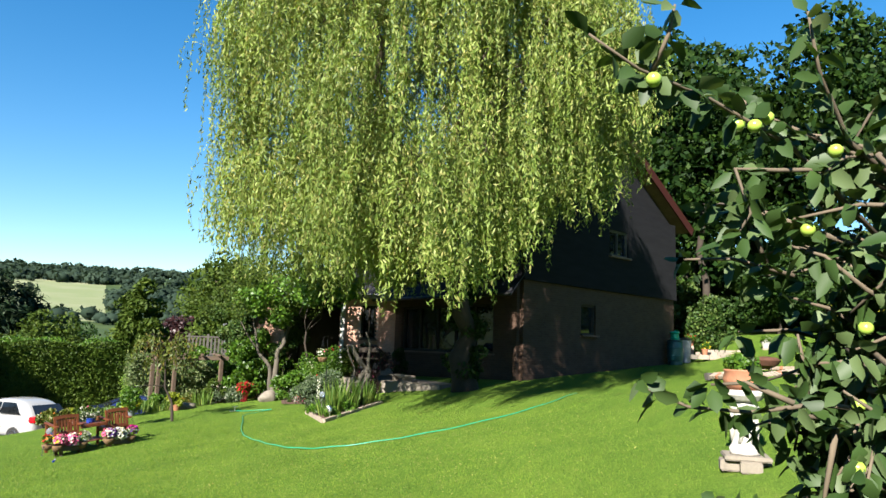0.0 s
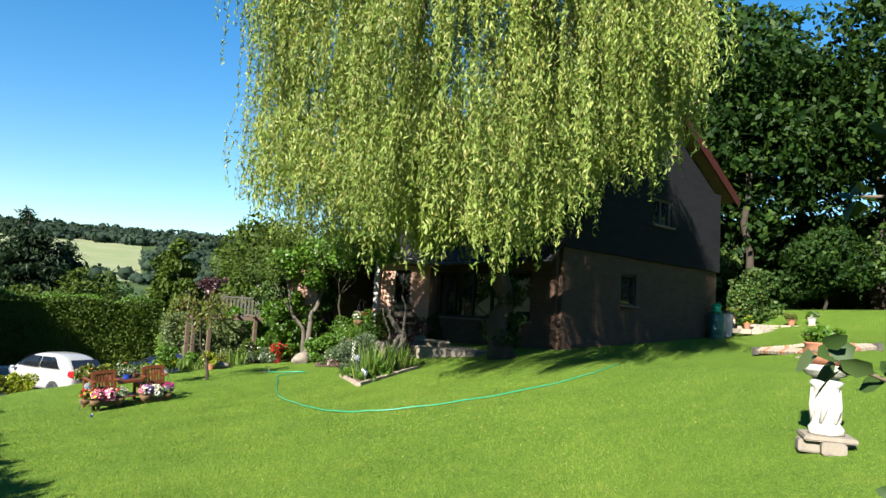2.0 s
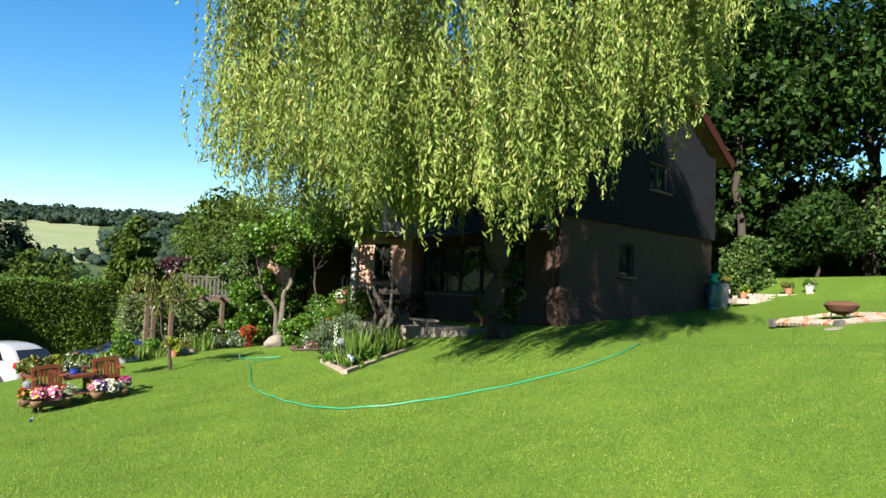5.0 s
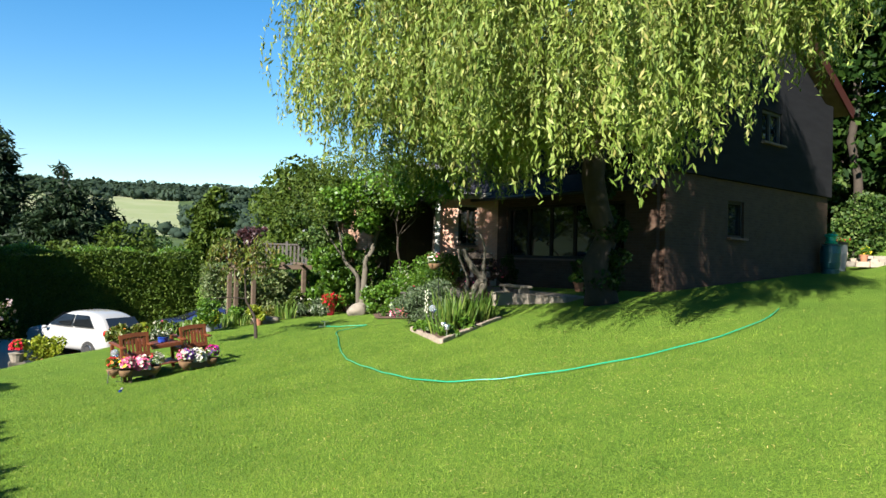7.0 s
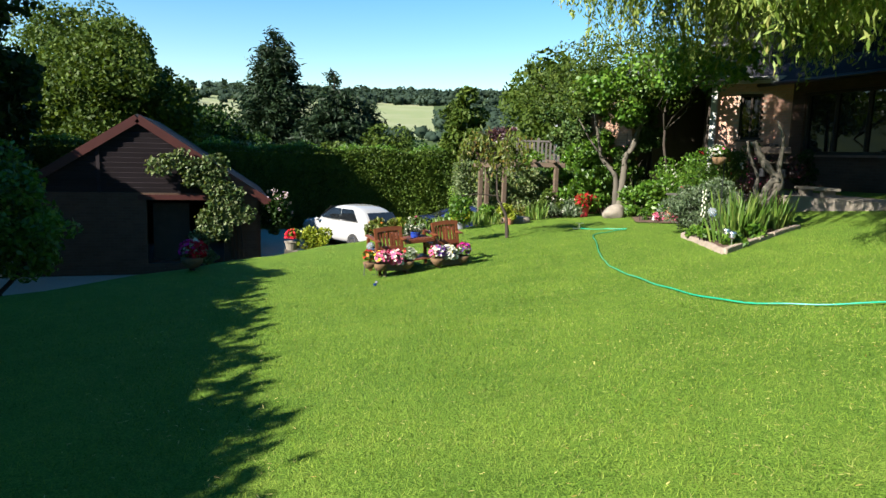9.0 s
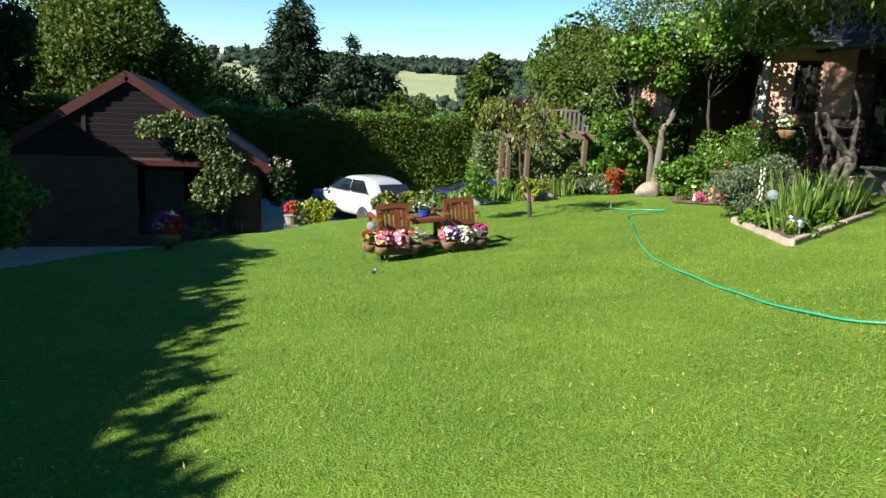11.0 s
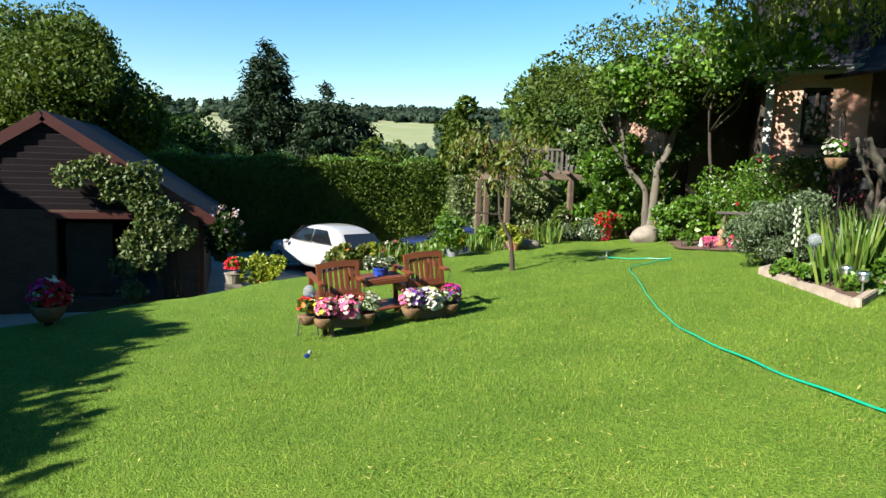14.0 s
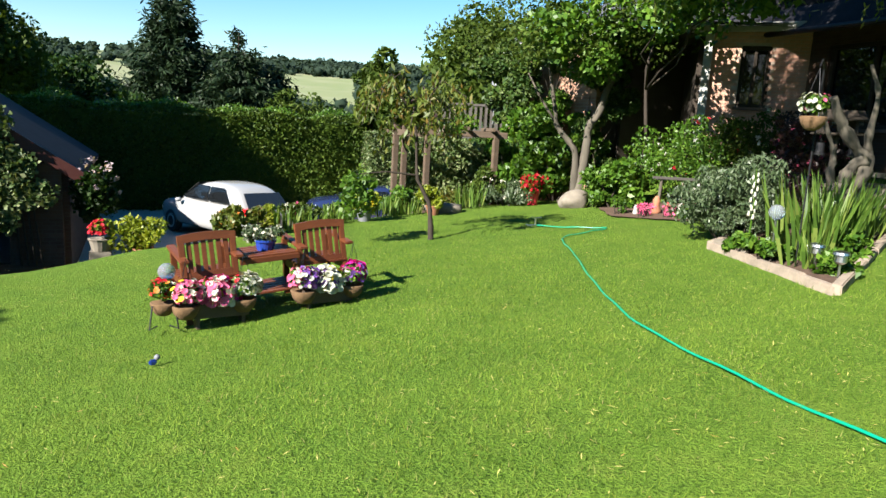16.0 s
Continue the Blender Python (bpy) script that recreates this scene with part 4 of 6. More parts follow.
# ---- distant hills: woods as many clumps of leaves ----
def woods():
    centres, radii = [], []
    q = np.random.default_rng(11)
    def patch(n, a0, a1, r0, r1, size):
        for _ in range(n):
            an, r = math.radians(q.uniform(a0, a1)), q.uniform(r0, r1)
            x, y = 5 + r * math.sin(an), 12 + r * math.cos(an)
            k = size * q.uniform(0.7, 1.25)
            centres.append((x, y, ground(x, y) + k * 0.7))
            radii.append(k)
    patch(560, -60, 6, 930, 1500, 9)         # the ridge
    patch(190, 6, 16.6, 1070, 1500, 9)
    patch(420, 16.6, 60, 930, 1500, 9)
    patch(260, 17.0, 34, 640, 900, 8)        # a wood beside the pale field
    patch(70, -40, -1.8, 500, 800, 9)
    patch(60, 32, 60, 300, 800, 10)
    patch(26, -30, 40, 180, 300, 4)
    patch(16, 3, 12, 430, 470, 4.5)
    patch(60, 6, 22, 495, 560, 6)            # hedgerow below the field
    P = clumps(42000, centres, [k * 1.02 for k in radii], 0.85)
    solid = Shape()
    for c, k in zip(centres, radii):
        solid.ball(c, k * 0.86, 4, 0.75)
    w = root("far_woods", 0, 0, 0, "distant dark green woods on the hills", "woods", kind="stuff")
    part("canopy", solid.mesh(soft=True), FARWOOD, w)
    d = np.linalg.norm(P, axis=1, keepdims=True)
    n = len(P)
    a, b = unit(rng.normal(size=(n, 3))), unit(rng.normal(size=(n, 3)))
    k = 0.0032 * d * rng.uniform(0.7, 1.3, (n, 1))
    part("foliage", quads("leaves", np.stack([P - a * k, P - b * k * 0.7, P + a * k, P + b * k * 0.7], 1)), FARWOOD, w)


woods()

# ---- the planted slope between lawn and house ----
def bush(name, x, y, h, sp, mat, label, count, leaf, up=0.0, wide=0.55, z=None, cat="shrub", balls=24, flowers=()):
    z = ground(x, y) if z is None else z
    b = root(name, x, y, z, label, cat)
    C, R = crown_balls(balls, (0, 0, h * 0.52), (sp, sp, h * 0.42), min(sp, h) * 0.34)
    P = clumps(count, C, R, 0.6)
    P[:, 2] = np.maximum(P[:, 2], 0.02)
    al = None if not up else np.array([[0, 0, up]])
    part("foliage", leaves("leaves", P, leaf, leaf * wide, al), mat, b)
    s = Shape()
    for i in range(5):
        an = i * 1.3
        p, r = limb((0.05 * math.cos(an), 0.05 * math.sin(an), -0.1), (sp * 0.6 * math.cos(an), sp * 0.6 * math.sin(an), h * 0.7), 0.02, 0.006, 0.2, 4, i)
        s.tube(p, r, 5)
    part("stem_growth", s.mesh(), DARKBARK, b)
    for nm, m, n, size in flowers:
        q = clumps(n, C, R, 0.95)
        q = q[q[:, 2] > h * 0.3]
        q = (q[:, None, :] + rng.normal(size=(len(q), 7, 3)) * size * 0.35).reshape(-1, 3)
        tagged(part(nm, leaves(nm, q, size, size * 0.8), m, b), kind="stuff")
    return b


def cherry():
    x, y = 12.7, 22.85
    z = ground(x, y)
    t = root("fruit_tree", x, y, z, "old fruit tree with two pale leaning trunks", "tree")
    for pts, r0, r1 in (([(0.08, -0.06, -0.2), (0.14, -0.1, 0.5), (0.2, -0.14, 1.22), (0.22, -0.15, 1.76), (0.36, -0.26, 2.05), (0.46, -0.33, 2.53), (0.57, -0.4, 2.97), (0.56, -0.39, 3.8)], 0.105, 0.05),
                        ([(0.02, -0.02, -0.2), (0.03, -0.04, 0.58), (0.0, -0.01, 1.2), (-0.2, 0.12, 1.5), (-0.36, 0.25, 1.75), (-0.4, 0.27, 2.0), (-0.52, 0.37, 2.7), (-0.63, 0.44, 3.4)], 0.09, 0.025)):
        s = Shape()
        n = len(pts)
        s.gnarl(pts, [r0 + (r1 - r0) * i / (n - 1) for i in range(n)], seed=r0 * 50)
        part("trunk", s.mesh(soft=True), PALEBARK, t)
    s = Shape()
    s.tube([(-0.36, 0.25, 1.78), (-0.55, 0.4, 2.1), (-0.72, 0.51, 2.39), (-0.94, 0.66, 2.85)], [0.035, 0.03, 0.024, 0.015], 7)
    part("branch", s.mesh(soft=True), PALEBARK, t)
    C, R = crown_balls(60, (0.45, 0.2, 4.3), (2.6, 1.9, 1.3), 0.48)
    part("crown", leaves("crown", clumps(9500, C, R, 0.5), 0.1, 0.055), OAK, t)
    C, R = crown_balls(24, (-2.4, -0.2, 3.4), (1.3, 0.9, 0.7), 0.4)
    part("outer_foliage", leaves("twigs", clumps(1500, C, R, 0.4), 0.09, 0.05), OAK, t)


cherry()
# maple boughs over the porch
t = root("maple_tree", 13.4, 21.4, ground(13.4, 21.4), "maple with bright green boughs over the porch", "tree")
s = Shape()
p, r = limb((0, 0, -0.2), (-0.3, -0.3, 3.2), 0.045, 0.03, 0.15, 7, 21)
s.tube(p, r, 8)
part("trunk", s.mesh(soft=True), DARKBARK, t)
C, R = crown_balls(20, (-0.5, -0.9, 3.95), (1.9, 1.6, 0.75), 0.36)
part("crown", leaves("crown", clumps(1300, C, R, 0.3), 0.13, 0.1), SHRUB, t)
C, R = crown_balls(26, (-1.0, 1.3, 3.3), (1.3, 0.9, 0.8), 0.36)
part("outer_foliage", leaves("outer_foliage", clumps(3000, C, R, 0.3), 0.13, 0.1), SHRUB, t)
z0 = ground(13.4, 21.4)
C, R = crown_balls(30, (-0.6, -2.2, 3.1 - z0), (1.35, 1.5, 0.36), 0.3)
part("low_bough_foliage", leaves("low_bough_foliage", clumps(1500, C, R, 0.3), 0.13, 0.11, np.array([[0, 0, -0.5]])), SHRUB, t)
for e in ((-0.4, -2.6, 3.1), (-1.5, -1.6, 3.05), (0.2, -1.4, 3.2)):
    s = Shape()
    pp, qq = limb(p[5], (e[0], e[1], e[2] - z0), 0.025, 0.008, 0.15, 5, int(10 * e[2]))
    s.tube(pp, qq, 6)
    part("bough", s.mesh(soft=True), DARKBARK, t)

bush("laurel", 13.7, 26.2, 4.0, 0.95, IVY, "tall ivy-clad laurel beside the pergola", 14000, 0.16, balls=46)
bush("laurel", 12.75, 26.3, 6.2, 0.8, IVY, "dark climber over the end of the house wing", 12000, 0.15, balls=36)
bush("laurel", 12.95, 24.9, 5.6, 0.95, IVY, "dark climber on the house wing", 12000, 0.14, balls=40)
bush("laurel", 13.75, 23.2, 3.4, 0.7, IVY, "dark ivy beside the porch", 8000, 0.12, balls=26)
bush("laurel", 12.3, 24.5, 2.3, 0.85, SHRUB, "bright green laurel behind the red pot", 4200, 0.17, balls=24)
bush("laurel", 13.1, 24.1, 3.0, 0.95, SHRUB, "bright green climber beside the fruit tree", 7000, 0.15, balls=26)
bush("rose_bush", 13.7, 20.6, 1.75, 1.0, SHRUB, "rose bush with red and pale yellow blooms", 7500, 0.075, balls=34, flowers=(("red_rose", RED, 16, 0.05), ("pale_rose", WHITE, 34, 0.045)))
bush("rose_bush", 14.4, 19.6, 1.6, 0.9, OAK, "rose bush beside the porch steps", 6000, 0.075, balls=30, flowers=(("pale_rose", WHITE, 12, 0.06), ("red_rose", RED, 6, 0.06)))
bush("hydrangea", 12.9, 21.5, 1.05, 0.65, SHRUB, "leafy bright green bush beside the boulder", 3800, 0.13, balls=22)
bush("dark_bush", 13.7, 17.9, 1.75, 0.62, COPPER, "dark red-leaved bush by the porch", 3600, 0.08, balls=26, flowers=(("pale_growth", PINK, 60, 0.03),))
bush("silver_shrub", 10.95, 16.75, 1.05, 0.72, SILVER, "silver-green leafy shrub in the edged bed", 11000, 0.075, 1.0, 0.32, balls=34)
bush("grass_tuft", 12.9, 22.2, 0.45, 0.35, IRIS, "tuft of long leaves beside the boulder", 500, 0.4, 2.0, 0.05, balls=8)
bush("lavender", 11.5, 23.7, 0.55, 0.45, SILVER, "grey lavender with pale blooms", 1600, 0.16, 1.5, 0.14, balls=14, flowers=(("bloom", WHITE, 30, 0.04),))


# ---- edged bed with irises ----
def edged_bed():
    pts = [(10.35, 16.45), (9.26, 13.98), (12.1, 15.35), (12.4, 17.2)]
    b = root("edged_bed", 9.26, 13.98, 0, "triangular flower bed of dark soil with a pale brick edging", "flower bed", kind="structure")
    s = Shape()
    q = [(x - 9.26, y - 13.98) for x, y in pts]
    s.add([(x, y, ground(x + 9.26, y + 13.98) + 0.06) for x, y in q], [(0, 1, 2, 3)])
    s.add([(x, y, ground(x + 9.26, y + 13.98) - 0.2) for x, y in q], [(3, 2, 1, 0)])
    part("soil", s.mesh(), SOIL, b)
    k = 0
    for (x0, y0), (x1, y1), step in ((q[0], q[1], 0.45), (q[1], q[2], 0.6), (q[0], q[3], 0.6)):
        L = math.hypot(x1 - x0, y1 - y0)
        n = int(L / step)
        rz = math.degrees(math.atan2(y1 - y0, x1 - x0))
        for i in range(n):
            u = (i + 0.5) / n
            x, y = x0 + (x1 - x0) * u, y0 + (y1 - y0) * u
            slope = ground(x0 + (x1 - x0) * (u + 0.5 / n) + 9.26, y0 + (y1 - y0) * (u + 0.5 / n) + 13.98) - ground(x0 + (x1 - x0) * (u - 0.5 / n) + 9.26, y0 + (y1 - y0) * (u - 0.5 / n) + 13.98)
            s = Shape()
            s.box((0, 0, 0), (L / n - 0.008, 0.09, 0.2))
            o = part("kerb_stone", s.mesh(bevel=0.01), PINKSTONE, b)
            o.location = (x, y, ground(x + 9.26, y + 13.98) - 0.02 + 0.006 * math.sin(k * 2.7))
            o.rotation_euler = (0, -math.atan2(slope, L / n), radians(rz + 1.2 * math.sin(k * 1.9)))
            k += 1
    s = Shape()
    zz = ground(10.3, 16.0) + 0.1
    s.slab([(1.06, 2.4), (0.72, 1.6), (1.35, 1.85), (1.7, 2.4)], zz - 0.06, zz)
    part("corner_slab", s.mesh(bevel=0.01), STONE, b)
    return b


edged_bed()


def blades(name, x, y, n, sp, h, mat, label, wide=0.035, cat="plant", lean=0.25):
    """A clump of sword-shaped leaves."""
    z = ground(x, y)
    b = root(name, x, y, z, label, cat)
    an, rad = rng.random(n) * 6.283, sp * np.sqrt(rng.random(n))
    base = np.stack([rad * np.cos(an), rad * np.sin(an), np.zeros(n) + 0.02], 1)
    H = h * rng.uniform(0.55, 1.1, n)
    dirv = np.stack([np.cos(an) * lean * rng.random(n) + rng.normal(size=n) * 0.1, np.sin(an) * lean * rng.random(n) + rng.normal(size=n) * 0.1, np.ones(n)], 1)
    mid, tip = base + dirv * H[:, None] * 0.55, base + dirv * H[:, None] * np.array([[1.25, 1.25, 1.0]])
    side = unit(np.stack([-np.sin(an * 3), np.cos(an * 3), np.zeros(n)], 1)) * wide / 2
    V = np.stack([np.stack([base - side * 0.7, base + side * 0.7, mid + side, mid - side], 1), np.stack([mid - side, mid + side, tip + side * 0.06, tip - side * 0.06], 1)], 1).reshape(-1, 4, 3)
    part("foliage", quads("leaves", V), mat, b)
    return b


for x, y, n, h in ((10.35, 14.95, 60, 0.8), (10.85, 15.2, 70, 0.85), (11.35, 15.35, 60, 0.8), (11.8, 15.6, 50, 0.72), (10.75, 15.6, 50, 0.85), (9.95, 14.75, 26, 0.5), (11.95, 16.1, 30, 0.6)):
    blades("iris", x, y, n, 0.27, h, IRIS, "clump of sword-leaved irises in the edged bed", 0.042, "iris")
for x, y in ((12.05, 20.3), (12.15, 18.8), (12.5, 18.75)):
    bush("bedding_plant", x, y, 0.3, 0.2, SHRUB, "low leafy green plant in the bark bed", 300, 0.08, balls=6)
for x, y in ((9.75, 14.4), (10.15, 15.7), (10.5, 14.75), (9.9, 15.2)):
    bush("ground_cover", x, y, 0.28, 0.24, SHRUB, "low leafy plants in the edged bed", 500, 0.09, balls=8)


def foxglove(x, y):
    b = root("foxglove", x, y, ground(x, y), "tall pale foxglove spike in the edged bed", "flower")
    s = Shape()
    s.tube([(0, 0, 0), (0.02, 0, 0.5), (0.0, 0.01, 1.0)], [0.012, 0.01, 0.004], 6)
    part("stem", s.mesh(), SHRUB, b)
    for i in range(16):
        s = Shape()
        an = i * 2.4
        s.turn([(0.008, 0), (0.014, -0.03), (0.02 - 0.0006 * (16 - i), -0.055)], (0.03 * math.cos(an), 0.03 * math.sin(an), 0.95 - i * 0.032), 8)
        part("bell", s.mesh(soft=True), WHITE, b)


foxglove(10.3, 15.85)


def gnarled():
    x, y = 11.5, 15.65
    t = root("gnarled_stump", x, y, ground(x, y), "pollarded pale twisted tree trunk in the edged bed", "tree")
    s = Shape()
    s.gnarl([(0, 0, -0.1), (0.03, 0, 0.35), (-0.04, 0.02, 0.55), (-0.1, 0.02, 0.72)], [0.13, 0.1, 0.11, 0.07], knob=0.4, seed=2)
    part("trunk", s.mesh(soft=True), PALEBARK, t)
    for pts, r0, r1 in (([(0.0, 0, 0.4), (0.16, -0.08, 0.72), (0.22, -0.12, 0.98), (0.08, -0.05, 1.15), (-0.12, 0.05, 1.42), (-0.24, 0.1, 1.72)], 0.085, 0.055),
                        ([(0.22, -0.12, 0.98), (0.2, -0.1, 1.3), (0.22, -0.12, 1.75), (0.1, -0.06, 2.1)], 0.05, 0.02),
                        ([(-0.04, 0.02, 0.5), (-0.16, 0.06, 0.8), (-0.14, 0.06, 1.05), (-0.28, 0.12, 1.4), (-0.36, 0.16, 1.72)], 0.05, 0.022),
                        ([(-0.04, 0.02, 0.55), (0.06, -0.03, 0.9), (0.2, -0.1, 1.02)], 0.06, 0.06)):
        s = Shape()
        n = len(pts)
        s.gnarl(pts, [r0 + (r1 - r0) * i / (n - 1) for i in range(n)], knob=0.4, seed=r0 * 90)
        part("branch", s.mesh(soft=True), PALEBARK, t)


gnarled()


# ---- flower baskets and pots ----
def blossoms(q, n, size):
    """Five-petalled blooms at the places q, each facing along n."""
    n = unit(n + rng.normal(size=n.shape) * 0.3)
    a = unit(np.cross(n, rng.normal(size=n.shape)))
    b = np.cross(n, a)
    k = size * rng.uniform(0.75, 1.2, (len(q), 1))
    out = []
    for i in range(5):
        an = i * 2 * math.pi / 5
        d, e = a * math.cos(an) + b * math.sin(an), b * math.cos(an) - a * math.sin(an)
        out.append(np.stack([q - n * k * 0.25, q + (d * 0.7 - e * 0.52) * k + n * k * 0.1, q + d * k, q + (d * 0.7 + e * 0.52) * k + n * k * 0.1], 1))
    return np.concatenate(out)


def bloom_ball(parent, c, r, mats, n, size, rough=0.35):
    """Foliage and blooms over a basket or pot."""
    P = clumps(int(n * 4), [c], [[r * 0.9, r * 0.9, r * 0.6]], 0.3)
    part("foliage", leaves("foliage", P, 0.05, 0.03), SHRUB, parent)
    for nm, m, share in mats:
        q = clumps(int(n * share * 2.4), [c], [[r, r, r * 0.75]], 0.97)
        q[:, 2] = np.maximum(q[:, 2], c[2] - r * 0.35)
        an = rng.random() * 6.283
        off = np.array([math.cos(an), math.sin(an), 0.25]) * r * 0.28
        q = (q - np.array(c)) * np.array([[0.82, 0.82, 1.0]]) + np.array(c) + off * np.array([[1, 1, 0.4]])
        tagged(part(nm, quads(nm, blossoms(q, unit(q - np.array(c) + np.array([[0, 0, r * 0.4]])), size * 0.56)), m, parent), kind="stuff")


def basket(x, y, z, r, mats, label, chain=0.45, name="flower_basket", bracket=None):
    b = root(name, x, y, z, label, "flower basket", "coir flower baskets")
    s = Shape()
    s.turn([(0.03, -r), (r * 0.55, -r * 0.9), (r * 0.85, -r * 0.5), (r, 0), (r * 0.92, 0.01), (0.02, -0.03)], (0, 0, 0), 18, 0.04)
    part("coir_liner", s.mesh(soft=True), COIR, b)
    bloom_ball(b, (0, 0, 0.12), r * 1.2, mats, 75, min(0.07, r * 0.38))
    if chain:
        for i in range(3):
            s = Shape()
            an = i * 2.09
            s.tube([(r * math.cos(an), r * math.sin(an), 0), (0, 0, chain)], 0.0022, 4)
            part("chain", s.mesh(), IRON, b)
    return b


def pot(name, x, y, r, h, mat, label, plant, leaf, ph, flowers=(), z=None, sp=None):
    b = root(name, x, y, ground(x, y) if z is None else z, label, "plant pot")
    s = Shape()
    s.turn([(r * 0.68, 0), (r * 0.95, h * 0.85), (r * 1.06, h * 0.86), (r * 1.08, h), (r * 0.92, h), (r * 0.9, h * 0.9), (0.01, h * 0.9)], (0, 0, 0), 22)
    part("pot", s.mesh(soft=False), mat, b)
    sp = sp or r * 1.3
    C, R = crown_balls(12, (0, 0, h + ph * 0.45), (sp, sp, ph * 0.45), sp * 0.45)
    part("foliage", leaves("foliage", clumps(1300, C, R, 0.6), leaf, leaf * 0.5), plant, b)
    for nm, m, n, size in flowers:
        q = clumps(n, C, R, 0.95)
        q = (q[:, None, :] + rng.normal(size=(len(q), 6, 3)) * size * 0.4).reshape(-1, 3)
        tagged(part(nm, leaves(nm, q, size, size * 0.9), m, b), kind="stuff")
    return b


# ---- companion bench: two slatted chairs joined by a table ----
BX, BY, BR = 4.19, 16.56, 8.0
BENCH_TILT = 0.08          # the ground rises towards the second seat


def bench():
    z = ground(4.95, 16.8) - 0.02
    b = root("companion_bench", BX, BY, z + 0.04 + BENCH_TILT * -1.27, "red-brown slatted wooden companion bench with a middle table", "bench", rz=BR)
    b.rotation_euler = (0, -math.atan(BENCH_TILT), radians(BR))
    W, H = 0.52, 0.80
    for cx in (0.28, 1.38):
        back = new("backrest")
        back.parent = b
        back.location, back.rotation_euler = (cx, 0, 0), (radians(-8), 0, 0)
        for sx in (-1, 1):
            s = Shape()
            s.box((sx * (W / 2 - 0.03), 0, 0.42), (0.055, 0.045, 0.82))
            part("stile", s.mesh(bevel=0.006), TEAK, back)
        s = Shape()
        top = [(-W / 2 + W * i / 8, 0.0, 0.79 + 0.02 * math.sin(math.pi * i / 8)) for i in range(9)]
        ring = [(x, y, z + dz) for x, _, z in top for y, dz in ((-0.022, -0.038), (0.022, -0.038), (0.022, 0.038), (-0.022, 0.038))]
        side = [(4 * i + j, 4 * i + (j + 1) % 4, 4 * i + 4 + (j + 1) % 4, 4 * i + 4 + j) for i in range(8) for j in range(4)]
        s.add(ring, side + [(3, 2, 1, 0), (32, 33, 34, 35)])
        part("top_rail", s.mesh(), TEAK, back)
        s = Shape()
        s.box((0, 0, 0.46), (W - 0.115, 0.035, 0.06))
        part("lower_rail", s.mesh(bevel=0.005), TEAK, back)
        for i in range(6):
            s = Shape()
            s.box((-W / 2 + 0.095 + i * (W - 0.19) / 5, 0, 0.63), (0.042, 0.018, 0.3))
            part("slat", s.mesh(bevel=0.004), TEAK, back)
        for i in range(6):
            s = Shape()
            s.box((cx, 0.06 + i * 0.085, 0.42), (W, 0.07, 0.022))
            part("seat_slat", s.mesh(bevel=0.004), TEAK, b)
        for sx in (-1, 1):
            s = Shape()
            s.box((cx + sx * (W / 2 - 0.03), 0.52, 0.3), (0.055, 0.055, 0.62))
            part("leg", s.mesh(bevel=0.006), TEAK, b)
            s = Shape()
            s.box((cx + sx * (W / 2 - 0.02), 0.24, 0.63), (0.085, 0.66, 0.03), 0, 4)
            part("armrest", s.mesh(bevel=0.01), TEAK, b)
            s = Shape()
            s.box((cx + sx * (W / 2 - 0.03), 0.26, 0.36), (0.03, 0.5, 0.07))
            part("seat_rail", s.mesh(bevel=0.005), TEAK, b)
    for i in range(6):
        s = Shape()
        s.box((0.83, 0.05 + i * 0.085, 0.56), (0.58, 0.07, 0.02))
        part("table_slat", s.mesh(bevel=0.004), TEAK, b)
        s = Shape()
        s.box((0.83, 0.05 + i * 0.085, 0.2), (0.56, 0.07, 0.02))
        part("shelf_slat", s.mesh(bevel=0.004), TEAK, b)
    for y in (0.0, 0.52):
        s = Shape()
        s.box((0.83, y, 0.53), (0.58, 0.03, 0.05))
        part("table_rail", s.mesh(bevel=0.004), TEAK, b)
    return z


bz = bench()
BM = pose(BX, BY, 0, 0, 0, BR)


def on_bench(u, w):
    p = BM @ Vector((u, w, 0))
    return p.x, p.y


for u, mats, lab in ((-0.03, (("white_bloom", WHITE, 0.35), ("pink_bloom", PINK, 0.6), ("yellow_bloom", YELLOW, 0.06)), "coir basket of white and pink petunias behind the bench"),
                     (0.47, (("white_bloom", WHITE, 1.3), ("red_bloom", RED, 0.12)), "coir basket of white petunias behind the bench"),
                     (1.05, (("purple_bloom", PURPLE, 0.7), ("pink_bloom", PINK, 0.35), ("white_bloom", WHITE, 0.3)), "coir basket of purple and pink petunias behind the bench"),
                     (1.55, (("magenta_bloom", MAGENTA, 1.1), ("white_bloom", WHITE, 0.3), ("purple_bloom", PURPLE, 0.2)), "coir basket of magenta petunias behind the bench")):
    x, y = on_bench(u, -0.2)
    basket(x, y, bz + BENCH_TILT * 0.6 * (u - 1.27) + 0.255, 0.125, mats, lab, 0.42)
